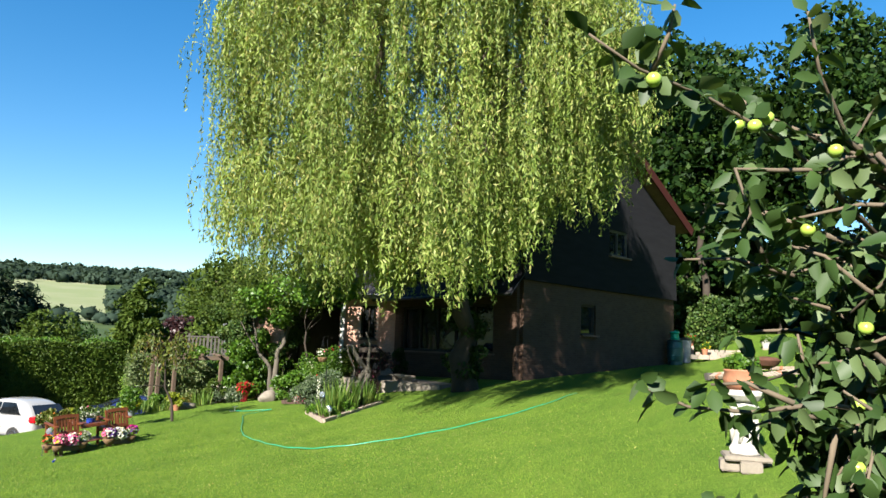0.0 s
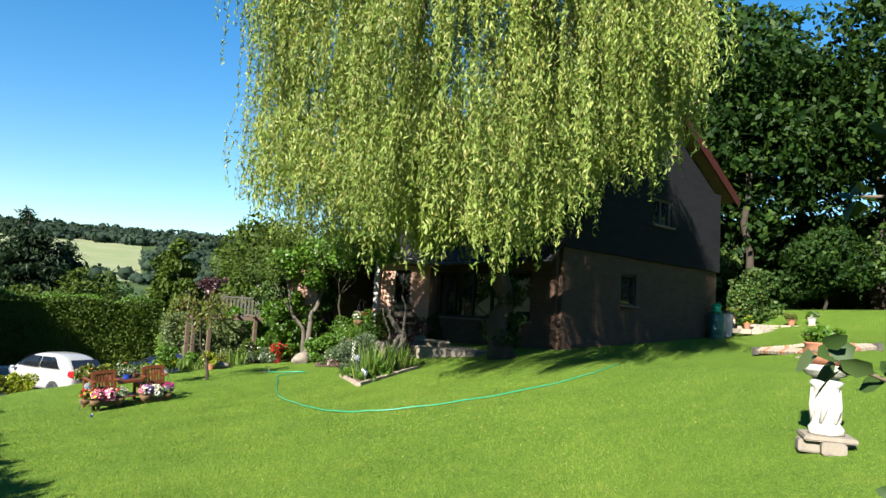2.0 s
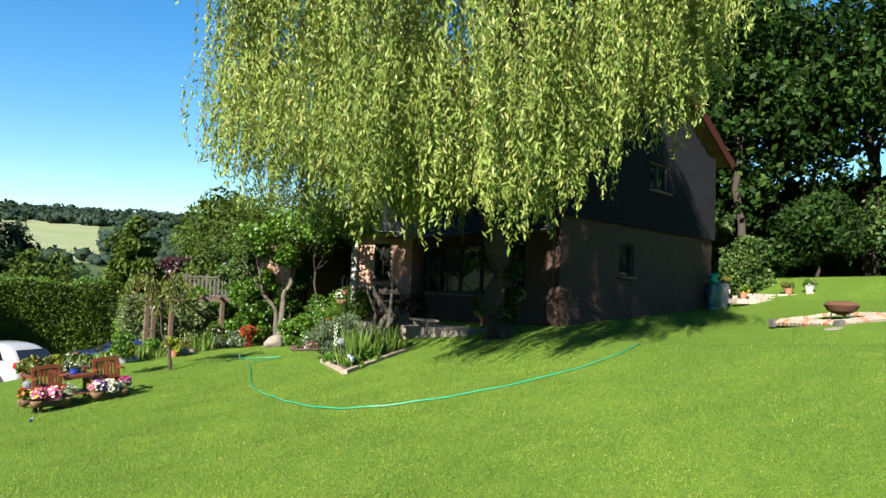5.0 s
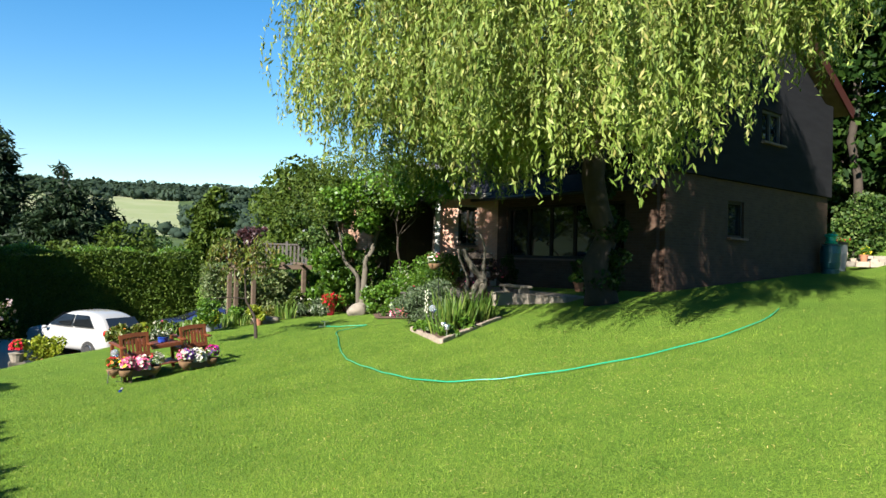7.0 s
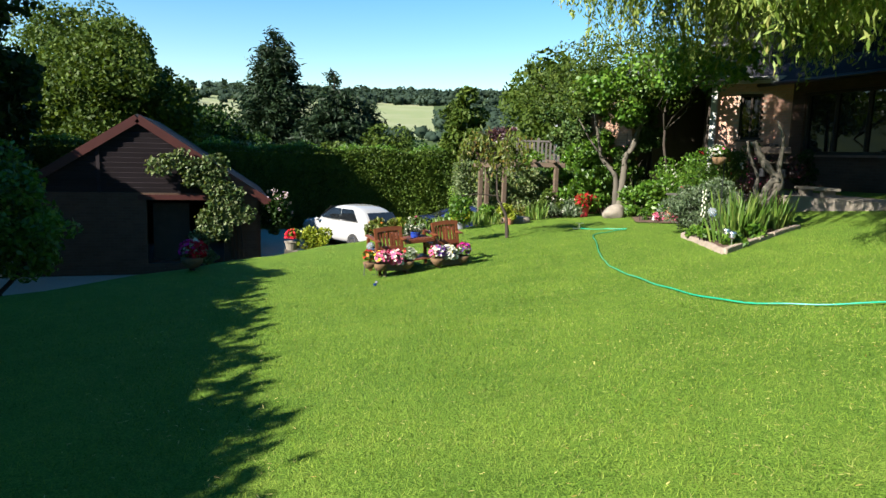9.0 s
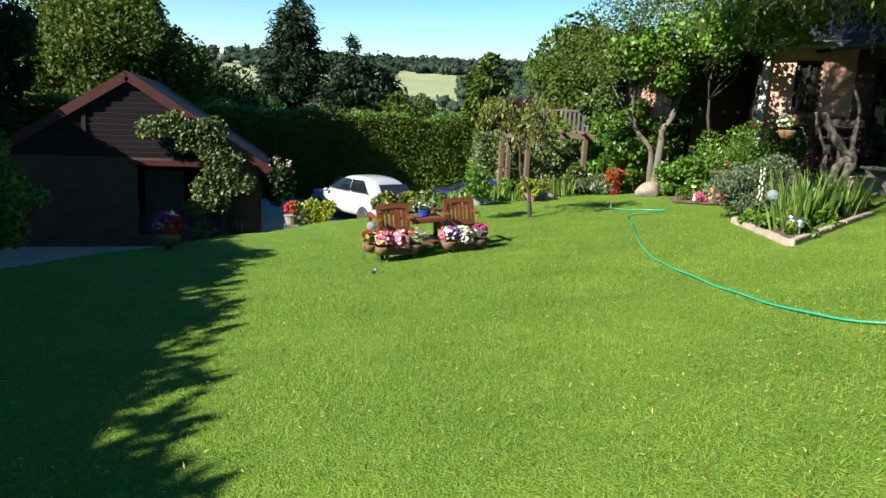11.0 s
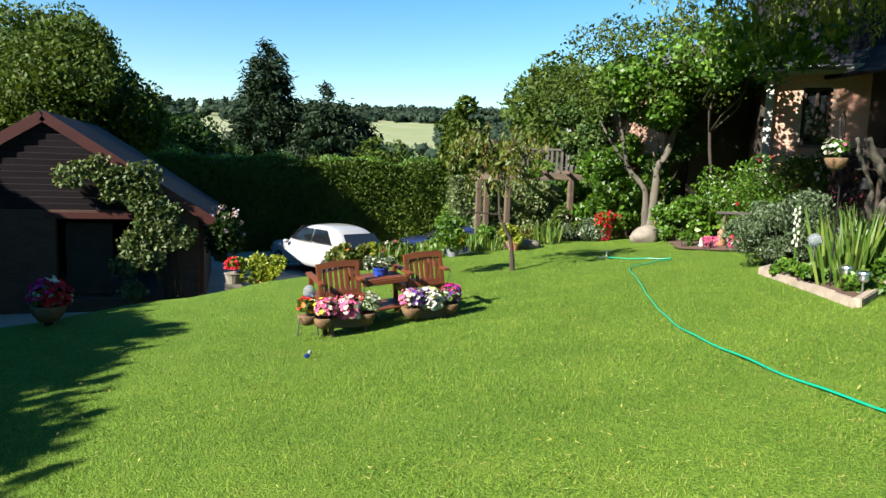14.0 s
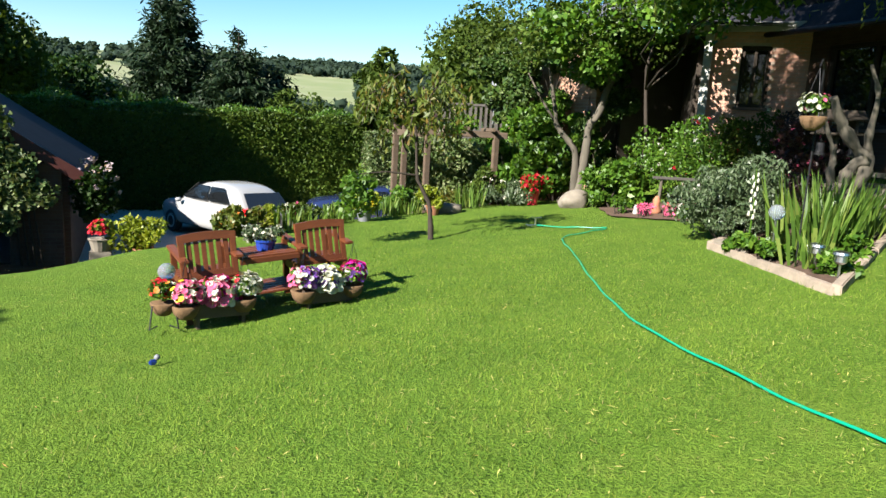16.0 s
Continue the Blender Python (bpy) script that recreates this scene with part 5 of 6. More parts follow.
for u, mats, lab in ((0.27, (("pink_bloom", PINK, 0.5), ("magenta_bloom", MAGENTA, 0.3), ("white_bloom", WHITE, 0.3), ("red_bloom", RED, 0.15), ("yellow_bloom", YELLOW, 0.15)), "wooden trough of pink, red and yellow petunias"),
                     (1.3, (("yellow_bloom", YELLOW, 0.35), ("white_bloom", WHITE, 0.6), ("purple_bloom", PURPLE, 0.2)), "wooden trough of yellow and white petunias")):
    x, y = on_bench(u, -0.16)
    b = root("flower_trough", x, y, bz + BENCH_TILT * 0.6 * (u - 1.27) + 0.12, lab, "flower trough", "wooden troughs", rz=BR)
    s = Shape()
    s.box((0, 0, 0.06), (0.5, 0.14, 0.13))
    part("trough", s.mesh(bevel=0.006), OLDWOOD, b)
    for sx in (-1, 1):
        s = Shape()
        s.box((sx * 0.2, 0, -0.05), (0.03, 0.12, 0.1))
        part("foot", s.mesh(), OLDWOOD, b)
    bloom_ball(b, (0, 0, 0.2), 0.19, mats, 85, 0.066)
x, y = on_bench(-0.2, -0.12)
b = basket(x, y, ground(x, y) + 0.27, 0.11, (("red_bloom", RED, 0.35), ("orange_bloom", ORANGE, 0.08), ("white_bloom", WHITE, 0.1)), "small planter of red and orange flowers beside the bench", 0)
s = Shape()
s.ball((0.03, 0.05, 0.27), 0.075, 12)
tagged(part("glass_globe", s.mesh(soft=True), GLOBE, b), "clear glass globe")
for sx in (-0.09, 0.09):
    s = Shape()
    s.tube([(sx, -0.08, 0.0), (sx * 1.3, -0.12, -0.2), (sx * 0.6, 0.02, -0.21)], 0.007, 5)
    part("wire_stand", s.mesh(), IRON, b)
x, y = on_bench(0.82, 0.28)
pot("glazed_pot", x, y, 0.105, 0.14, BLUEGLAZE, "blue glazed pot of white trailing flowers on the bench table", SILVER, 0.045, 0.12, (("white_bloom", WHITE, 60, 0.03),), z=bz + 0.535, sp=0.15)


# ---- lawn things ----
def hose():
    q = [(9.98, 19.93), (10.3, 19.3), (10.62, 18.85), (10.2, 18.7), (9.6, 18.5), (9.3, 18.1), (8.85, 17.2), (8.25, 16.1), (7.75, 15.1), (7.38, 14.2), (7.15, 13.2), (6.98, 12.2), (6.97, 11.2), (7.3, 10.5), (7.95, 9.85), (8.9, 9.25), (10.2, 8.8), (11.6, 8.8), (13.0, 9.3)]
    pts = []
    for i in range(len(q) - 1):
        p0, p1, p2, p3 = (Vector((*q[max(0, min(len(q) - 1, j))], 0)) for j in (i - 1, i, i + 1, i + 2))
        for k in range(7):
            t = k / 7
            p = 0.5 * ((2 * p1) + (p2 - p0) * t + (2 * p0 - 5 * p1 + 4 * p2 - p3) * t * t + (3 * p1 - p0 - 3 * p2 + p3) * t ** 3)
            pts.append((p.x, p.y, ground(p.x, p.y) + 0.028 + 0.006 * math.sin(i * 7 + k)))
    s = Shape()
    x0, y0 = q[0]
    s.tube([(a - x0, b - y0, c) for a, b, c in pts], 0.009, 7)
    h = root("garden_hose", x0, y0, 0, "thin bright green garden hose curving over the lawn", "hose")
    part("hose", s.mesh(soft=True), GREENPLASTIC, h)


hose()
b = root("lawn_sprinkler", 9.96, 19.91, ground(9.96, 19.91) + 0.02, "small metal lawn sprinkler on the grass", "sprinkler")
s = Shape()
s.tube([(-0.15, 0, 0.015), (0.15, 0, 0.015)], 0.015, 6)
s.tube([(-0.12, -0.09, 0.015), (-0.12, 0.09, 0.015)], 0.012, 6)
s.tube([(0.12, -0.09, 0.015), (0.12, 0.09, 0.015)], 0.012, 6)
part("sled", s.mesh(), METAL, b)
s = Shape()
s.tube([(0, 0, 0.02), (0, 0, 0.13)], 0.016, 8)
part("riser", s.mesh(), METAL, b)
s = Shape()
s.tube([(-0.1, 0.02, 0.15), (0, 0, 0.14), (0.1, -0.02, 0.15)], 0.012, 6)
part("arm", s.mesh(), METAL, b)

b = root("toy", 3.9, 15.41, ground(3.9, 15.41) + 0.02, "small blue plastic toy lying on the lawn", "toy")
s = Shape()
s.box((0, 0, 0.02), (0.055, 0.035, 0.04), 20)
part("block", s.mesh(bevel=0.01), BLUEGLAZE, b)
s = Shape()
s.ball((0.03, 0.02, 0.05), 0.022, 8)
part("knob", s.mesh(soft=True), GREYPLASTIC, b)

s = Shape()
s.turn([(0.2, -0.1), (0.3, -0.03), (0.34, 0.06), (0.36, 0.14), (0.34, 0.22), (0.28, 0.29), (0.21, 0.35), (0.11, 0.39), (0.02, 0.4)], (0, 0, 0), 22, 0.06)
s.v = [(x * 1.25 * (1 + 0.35 * noise.noise((x * 3, y * 3, z * 4))), y * (1 + 0.35 * noise.noise((x * 3 + 5, y * 3, z * 4))), z * (1.12 + 0.5 * x)) for x, y, z in s.v]
s.v = [(x * 0.78, y * 0.78, z * 0.85) for x, y, z in s.v]
b = root("boulder", 12.45, 22.35, ground(12.45, 22.35), "large uneven pale boulder at the lawn's edge", "boulder")
part("stone", s.mesh(soft=True), STONE, b)

pot("red_bucket", 12.05, 23.4, 0.16, 0.34, REDPLASTIC, "red bucket of bright red flowers at the lawn's edge", SHRUB, 0.08, 0.34, (("red_bloom", RED, 130, 0.065),), sp=0.3)


# young weeping tree on the lawn
def young_tree():
    x, y = 7.97, 19.75
    t = root("young_weeping_tree", x, y, ground(x, y), "young weeping tree with bronze-green drooping leaves", "tree")
    s = Shape()
    p = [(0, 0, -0.1), (-0.01, 0, 0.2), (-0.04, 0.02, 0.52), (-0.15, 0.07, 0.77), (-0.24, 0.1, 0.98), (-0.27, 0.12, 1.5), (-0.3, 0.14, 1.85)]
    s.gnarl(p, [0.055, 0.042, 0.035, 0.03, 0.026, 0.02, 0.016], 9, 4, 0.3, 5)
    part("trunk", s.mesh(soft=True), DARKBARK, t)
    P = []
    for i in range(16):
        an, L = i * 2.4, 0.55 + 0.35 * ((i * 5) % 7) / 7
        e = (p[-1][0] + L * math.cos(an), p[-1][1] + L * math.sin(an), 1.95 + 0.3 * math.sin(i * 1.7))
        s = Shape()
        pts = [p[-1], ((p[-1][0] + e[0]) / 2, (p[-1][1] + e[1]) / 2, e[2] + 0.22), e, (e[0] * 1.1, e[1] * 1.1, e[2] - 0.38)]
        s.tube(pts, [0.018, 0.012, 0.008, 0.004], 5)
        part("branch", s.mesh(), DARKBARK, t)
        for k in range(3):
            a, c = np.array(pts[k]), np.array(pts[k + 1])
            P.append(a + (c - a) * rng.random((32, 1)) + rng.normal(size=(32, 3)) * np.array([0.07, 0.07, 0.07]))
    part("crown", leaves("crown", np.concatenate(P), 0.13, 0.04, np.array([[0, 0, -0.8]]), 0.6), BRONZE, t)
    s = Shape()
    s.tube([p[4], (-0.75, 0.1, 1.02), (-1.3, 0.15, 0.95)], [0.018, 0.012, 0.005], 5)
    part("bare_branch", s.mesh(), DARKBARK, t)
    C, R = crown_balls(10, (-1.2, 0.15, 0.75), (0.35, 0.3, 0.3), 0.18)
    part("low_foliage", leaves("low_foliage", clumps(600, C, R, 0.5), 0.1, 0.05), SHRUB, t)


young_tree()

# ---- border along the drive ----
for x, y, n, h in ((6.15, 21.75, 50, 0.42), (6.6, 21.95, 50, 0.38), (7.0, 22.3, 40, 0.34), (7.3, 22.55, 40, 0.32), (8.3, 22.9, 50, 0.42), (8.9, 23.15, 50, 0.42), (10.6, 23.7, 50, 0.6)):
    blades("border_iris", x, y, n, 0.3, h, IRIS, "clump of long-leaved plants in the border by the drive", 0.035, "plant")
bush("border_plant", 5.2, 21.35, 0.5, 0.3, BRONZE, "bronze-green border plant with small flowers", 1500, 0.09, balls=16, flowers=(("bloom", ORANGE, 14, 0.05),))
bush("border_plant", 5.85, 21.9, 0.5, 0.2, LIME, "small yellow-green conifer in the border", 1400, 0.06, balls=14)
bush("border_plant", 6.5, 22.2, 0.45, 0.35, OAK, "border plant with white and pink flowers", 1600, 0.08, balls=16, flowers=(("white_bloom", WHITE, 26, 0.05), ("pink_bloom", PINK, 12, 0.05)))
bush("border_plant", 7.5, 23.1, 0.42, 0.35, OAK, "leafy border shrub beside the dark car", 2400, 0.09, balls=18)
bush("border_plant", 8.9, 23.5, 0.6, 0.4, SHRUB, "green border shrub beside the drive", 1800, 0.09, balls=18)
bush("border_plant", 9.5, 24.2, 0.8, 0.4, BRONZE, "orange-brown border plant beside the drive", 1500, 0.1, balls=16, flowers=(("bloom", ORANGE, 34, 0.05),))
bush("border_plant", 10.3, 24.3, 1.0, 0.5, BRONZE, "border plant with orange blooms", 1800, 0.12, 1.0, 0.25, balls=16, flowers=(("bloom", ORANGE, 30, 0.05),))
bush("spurge", 10.75, 24.6, 1.35, 0.28, LIME, "tall yellow-green spurge in the border", 900, 0.09, balls=10)
bush("border_plant", 11.2, 24.1, 0.95, 0.45, OAK, "grey-green border bush with pale blooms", 1700, 0.1, balls=16, flowers=(("bloom", WHITE, 16, 0.05),))
bush("border_plant", 11.6, 24.7, 1.1, 0.45, DARKTREE, "dark green border bush beside the pergola", 1700, 0.08, balls=16)
pot("flower_pot", 7.75, 22.45, 0.16, 0.22, GREYPLASTIC, "grey pot of yellow flowers at the border", LIME, 0.09, 0.42, (("yellow_bloom", YELLOW, 26, 0.06),), sp=0.3)
pot("flower_pot", 9.3, 22.75, 0.15, 0.2, TERRACOTTA, "terracotta pot of yellow-leaved plants", LIME, 0.09, 0.4, sp=0.28)
pot("flower_pot", 5.55, 21.35, 0.12, 0.2, TERRACOTTA, "terracotta pot in the border behind the bench", BRONZE, 0.08, 0.3)
s = Shape()
s.turn([(0.3, -0.05), (0.42, 0.02), (0.38, 0.16), (0.02, 0.2)], (0, 0, 0), 12, 0.12)
b = root("edging_rock", 9.75, 23.2, ground(9.75, 23.2), "flat pinkish edging rock at the border", "rock")
part("stone", s.mesh(soft=True), STONE, b)

# pots at the garage corner
px, py = 3.25, 22.6
gz = -2.02
s = Shape()
s.box((px + 0.35, py, -2.37), (1.3, 0.5, 0.7))
tagged(part("low_wall", s.mesh(bevel=0.02), PINKSTONE), "low stone wall at the end of the drive", "wall", kind="structure")
b = root("stone_trough", px, py, gz, "weathered stone trough on a block with red and yellow flowers", "stone trough", s=0.8)
s = Shape()
s.box((0, 0, 0.12), (0.42, 0.34, 0.3))
part("block", s.mesh(bevel=0.02), STONE, b)
s = Shape()
s.turn([(0.16, 0.27), (0.21, 0.48), (0.24, 0.53), (0.2, 0.54), (0.02, 0.48)], (0, 0, 0), 14)
part("bowl", s.mesh(), STONE, b)
bloom_ball(b, (0, 0, 0.75), 0.24, (("red_bloom", RED, 0.55), ("yellow_foliage", LIME, 0.8)), 80, 0.07)
pot("flower_pot", px + 0.66, py - 0.05, 0.17, 0.26, TERRACOTTA, "terracotta pot with a green leafy plant by the drive", LIME, 0.1, 0.5, sp=0.42, z=gz)
basket(1.1, 17.8, ground(1.1, 17.8) + 0.24, 0.2, (("red_bloom", RED, 0.9), ("pink_bloom", MAGENTA, 0.4), ("white_bloom", WHITE, 0.4)), "bowl of red and white flowers on a stand in the shade", 0, "flower_bowl")
s = Shape()
s.tube([(0, 0, -0.3), (0, 0, -0.15)], 0.05, 8)
part("stand", s.mesh(), IRON, bpy.data.objects["flower_bowl"])

# ivy on the garage and climber with white flowers at its corner
b = root("ivy", 1.3, 25.0, -2.5, "pale-edged ivy climbing over the garage corner and roof", "ivy")
C, R = crown_balls(34, (0, 0, 0), (0.2, 0.1, 0.1), 0.32)
q = np.random.default_rng(5)
k = q.random(34)
C[:, 0] = -0.9 + 1.7 * k + q.normal(size=34) * 0.25
C[:, 2] = 3.05 - 1.35 * k + q.normal(size=34) * 0.25
C[20:, 0], C[20:, 2] = 0.1 + q.normal(size=14) * 0.25, q.uniform(0.2, 1.9, 14)
C[:, 1] = -0.05
P = clumps(7500, C, R, 0.4)
P[:, 1] = -0.2 + (P[:, 1] + 0.05) * 0.4
part("foliage", leaves("leaves", P, 0.1, 0.08), VARIEGATED, b)
s = Shape()
for k in range(4):
    s.tube([(0.5 + 0.12 * k, -0.06, 0.0), (0.45 + 0.1 * k, -0.08, 1.0), (0.2 * k, -0.08, 1.9)], [0.025, 0.02, 0.01], 6)
part("stem_growth", s.mesh(soft=True), DARKBARK, b)
b = root("climbing_rose", 3.05, 25.3, -2.66, "climbing rose with pale blooms at the garage corner", "climber")
C, R = crown_balls(16, (0, 0, 1.45), (0.3, 0.3, 0.8), 0.26)
part("foliage", leaves("leaves", clumps(2200, C, R, 0.5), 0.1, 0.07), DARKTREE, b)
qq = clumps(46, C + np.array([0, 0, 0.35]), R, 0.95)
qq = (qq[:, None, :] + rng.normal(size=(46, 7, 3)) * 0.03).reshape(-1, 3)
tagged(part("pale_bloom", leaves("pale_bloom", qq, 0.08, 0.07), PALEPINK, b), kind="stuff")


# ---- pergola, deck and ivy screen ----
def pergola():
    b = root("pergola", 10.1, 25.1, -1.6, "weathered wooden pergola overgrown with climbers", "pergola")
    for x, y in ((0, 0), (-0.62, 0.5), (1.5, -0.6), (-0.2, 1.0)):
        s = Shape()
        s.box((x, y, 0.95), (0.13, 0.13, 2.5))
        part("post", s.mesh(bevel=0.012), OLDWOOD, b)
    s = Shape()
    s.turn([(0.1, 2.2), (0.12, 2.24), (0.1, 2.3), (0.04, 2.33)], (0, 0, 0), 8)
    part("post_cap", s.mesh(), OLDWOOD, b)
    for a, c in (((-0.15, 0.05, 2.08), (1.75, -0.7, 2.08)), ((-0.8, 0.6, 2.02), (-0.1, 1.1, 2.02)), ((-0.75, 0.6, 2.02), (0.1, -0.05, 2.02))):
        s = Shape()
        s.beam(a, c, 0.1, 0.15)
        part("beam", s.mesh(bevel=0.01), OLDWOOD, b)
    for i in range(3):
        s = Shape()
        u = 0.3 + i * 0.55
        s.beam((u - 0.1, -u * 0.4 - 0.3, 2.2), (u + 0.25, -u * 0.4 + 1.0, 2.2), 0.07, 0.09)
        part("rafter", s.mesh(bevel=0.01), OLDWOOD, b)


pergola()
hedge("ivy_screen", (11.4, 33.6), (13.0, 33.6), -2.8, 0.3, 0.8, VARIEGATED, 9000, 0.1, "square-cut pale ivy screen at the end of the hedge", 0.06)
hedge("ivy_screen", (9.9, 26.6), (12.2, 25.9), -2.0, 0.25, 0.5, VARIEGATED, 7000, 0.11, "ivy-covered screen behind the pergola", 0.09)
bush("climber", 10.9, 25.1, 0.45, 0.5, SHRUB, "climber over the pergola beams", 800, 0.1, z=0.45, balls=10)


def deck_rail():
    a, c = Vector((11.6, 27.6, 0.5)), Vector((13.6, 26.7, 0.5))
    b = root("deck_railing", a.x, a.y, 0.5, "grey weathered deck railing with upright slats", "railing")
    d = c - a
    n = 15
    for i in range(n + 1):
        p = d * i / n
        s = Shape()
        big = i % 5 == 0
        s.box((p.x, p.y, 0.42 if big else 0.4), (0.09 if big else 0.07, 0.09 if big else 0.03, 0.95 if big else 0.7), -24)
        part("post" if big else "slat", s.mesh(), GREYWOOD, b)
    for z in (0.08, 0.78):
        s = Shape()
        s.beam((-0.1, 0.04, z), (d.x + 0.1, d.y - 0.04, z), 0.08, 0.06)
        part("rail", s.mesh(), GREYWOOD, b)
    s = Shape()
    s.slab([(-0.2, 0.1), (d.x, d.y - 0.1), (d.x + 1.5, d.y + 3), (1.0, 3.4)], -0.15, 0.0)
    part("deck", s.mesh(), GREYWOOD, b)
    s = Shape()
    for x, y in ((0.1, 0.2), (2.0, -0.6), (1.2, 3.0)):
        s.box((x, y, -1.6), (0.12, 0.12, 3.0))
    part("deck_posts", s.mesh(), GREYWOOD, b)


deck_rail()
b = root("parasol", 13.15, 27.6, 0.5, "closed pale blue-white parasol on the deck", "parasol")
s = Shape()
s.tube([(0, 0, 0), (0, 0, 2.0)], 0.025, 8)
part("pole", s.mesh(), METAL, b)
s = Shape()
s.turn([(0.16, 0.75), (0.14, 0.8), (0.07, 1.1), (0.11, 1.3), (0.1, 1.6), (0.02, 1.98)], (0, 0, 0), 10, 0.12)
part("canopy", s.mesh(), GREYPLASTIC, b)
s = Shape()
s.turn([(0.25, 0), (0.25, 0.06), (0.05, 0.1)], (0, 0, 0), 14)
part("base", s.mesh(), STONE, b)


# ---- cars on the drive ----
def rounded(ob):
    ob.modifiers.new("rounding", "SUBSURF").levels = 2
    ob.modifiers["rounding"].render_levels = 2
    return ob


def car(x, y, rz, paint, label, L=4.4, W=1.8, H=1.5, front_low=False):
    c = root("parked_car", x, y, -2.8, label, "car", rz=rz)
    # stations along the car: x, half width at sill, at waist, waist height, bonnet or deck height
    prof = [(-2.2, 0.68, 0.42, 0.8), (-2.12, 0.82, 0.3, 1.02), (-1.75, 0.88, 0.24, 1.1), (-1.0, 0.9, 0.22, 1.1), (0.0, 0.9, 0.22, 1.08), (0.9, 0.9, 0.22, 1.04), (1.35, 0.89, 0.22, 1.02), (1.85, 0.85, 0.24, 0.97), (2.12, 0.76, 0.28, 0.86), (2.2, 0.62, 0.34, 0.72)]
    v, f = [], []
    ring = 10
    for px, hw, lo, hi in prof:
        for a, b in ((-0.86, 0), (-1, 0.18), (-1.0, 0.55), (-0.98, 0.85), (-0.88, 1.0), (0.88, 1.0), (0.98, 0.85), (1.0, 0.55), (1, 0.18), (0.86, 0)):
            v.append((px * L / 4.4, hw * a * W / 1.8, lo + (hi - lo) * b))
    for i in range(len(prof) - 1):
        for j in range(ring):
            k = (j + 1) % ring
            f.append((i * ring + j, i * ring + k, (i + 1) * ring + k, (i + 1) * ring + j))
    f += [tuple(range(ring - 1, -1, -1)), tuple((len(prof) - 1) * ring + j for j in range(ring))]
    s = Shape().add(v, f)
    rounded(part("body", s.mesh(soft=True), paint, c))
    # cabin: roof and pillars, with glass set into it
    cab = [(-2.08, 0.7, 0.93), (-1.98, 0.69, 1.06), (-1.62, 0.66, 1.42), (-1.2, 0.63, H + 0.02), (-0.3, 0.62, H + 0.05), (0.25, 0.63, H - 0.02), (0.75, 0.68, 1.24), (1.25, 0.74, 0.93)]
    v, f = [], []
    for px, hw, z in cab:
        k = (z - 0.9) / (H - 0.9)
        hw *= 0.94
        v += [(px, -0.81, 0.86), (px, -0.81 + 0.09 * k, 0.88 + (z - 0.88) * 0.5), (px, -hw - 0.03, z - 0.06 * k), (px, -hw * 0.75, z), (px, hw * 0.75, z), (px, hw + 0.03, z - 0.06 * k), (px, 0.81 - 0.09 * k, 0.88 + (z - 0.88) * 0.5), (px, 0.81, 0.86)]
    for i in range(len(cab) - 1):
        for j in range(8):
            k = (j + 1) % 8
            f.append((i * 8 + j, i * 8 + k, (i + 1) * 8 + k, (i + 1) * 8 + j))
    f += [tuple(range(7, -1, -1)), tuple((len(cab) - 1) * 8 + j for j in range(8))]
    rounded(part("roof", Shape().add(v, f).mesh(soft=True), paint, c))
    for sy, nm in ((-1, "side_window"), (1, "side_window")):
        for x0, x1, x2, x3 in ((-1.45, -1.05, -0.42, -0.42), (-0.34, -0.34, 0.18, 0.82)):
            yy = lambda xx, z: sy * (0.866 - 0.215 * (z - 0.94) / (H - 0.98))
            s = Shape().add([(x0, yy(0, 1.09), 1.09), (x1, yy(0, H - 0.1), H - 0.1), (x2, yy(0, H - 0.1), H - 0.1), (x3, yy(0, 1.09), 1.09)], [(0, 1, 2, 3), (3, 2, 1, 0)])
            part(nm, s.mesh(), DARKGLASS, c)
        s = Shape()
        s.ball((0.78, sy * 0.98, 1.0), 0.09, 8, 0.7)
        part("mirror", s.mesh(soft=True), paint, c)
    s = Shape().add([(-2.09, -0.64, 1.02), (-2.09, 0.64, 1.02), (-1.73, 0.56, 1.4), (-1.73, -0.56, 1.4)], [(0, 1, 2, 3)])
    part("rear_window", s.mesh(), DARKGLASS, c)
    s = Shape().add([(1.25, -0.66, 0.99), (1.25, 0.66, 0.99), (0.46, 0.55, H - 0.06), (0.46, -0.55, H - 0.06)], [(3, 2, 1, 0)])
    part("windscreen", s.mesh(), DARKGLASS, c)
    for sy in (-1, 1):
        s = Shape()
        s.box((-2.06, sy * 0.66, 0.94), (0.24, 0.4, 0.2), sy * 24)
        part("tail_light", s.mesh(bevel=0.03), TAIL, c)
        s = Shape()
        s.box((2.05, sy * 0.6, 0.64), (0.2, 0.32, 0.14), -sy * 24)
        part("headlight", s.mesh(bevel=0.03), METAL, c)
    s = Shape()
    s.box((-2.2, 0, 0.42), (0.08, 1.3, 0.22))
    part("rear_bumper", s.mesh(bevel=0.03), BLACK, c)
    s = Shape()
    s.box((-2.215, 0, 0.68), (0.02, 0.52, 0.11))
    part("number_plate", s.mesh(), YELLOW, c)
    for px in (-1.32, 1.36):
        for sy in (-1, 1):
            w = new("wheel")
            w.parent = c
            w.location = (px, sy * 0.8, 0.33)
            w.rotation_euler = (radians(90), 0, 0)
            s = Shape()
            s.turn([(0.2, -0.1), (0.31, -0.1), (0.335, -0.06), (0.335, 0.06), (0.31, 0.1), (0.2, 0.1)], (0, 0, 0), 24)
            part("tyre", s.mesh(), RUBBER, w)
            s = Shape()
            s.turn([(0.02, -0.09), (0.2, -0.105), (0.22, -0.08), (0.22, 0.08), (0.2, 0.105), (0.02, 0.09)], (0, 0, 0), 20)
            part("rim", s.mesh(), METAL, w)
    return c


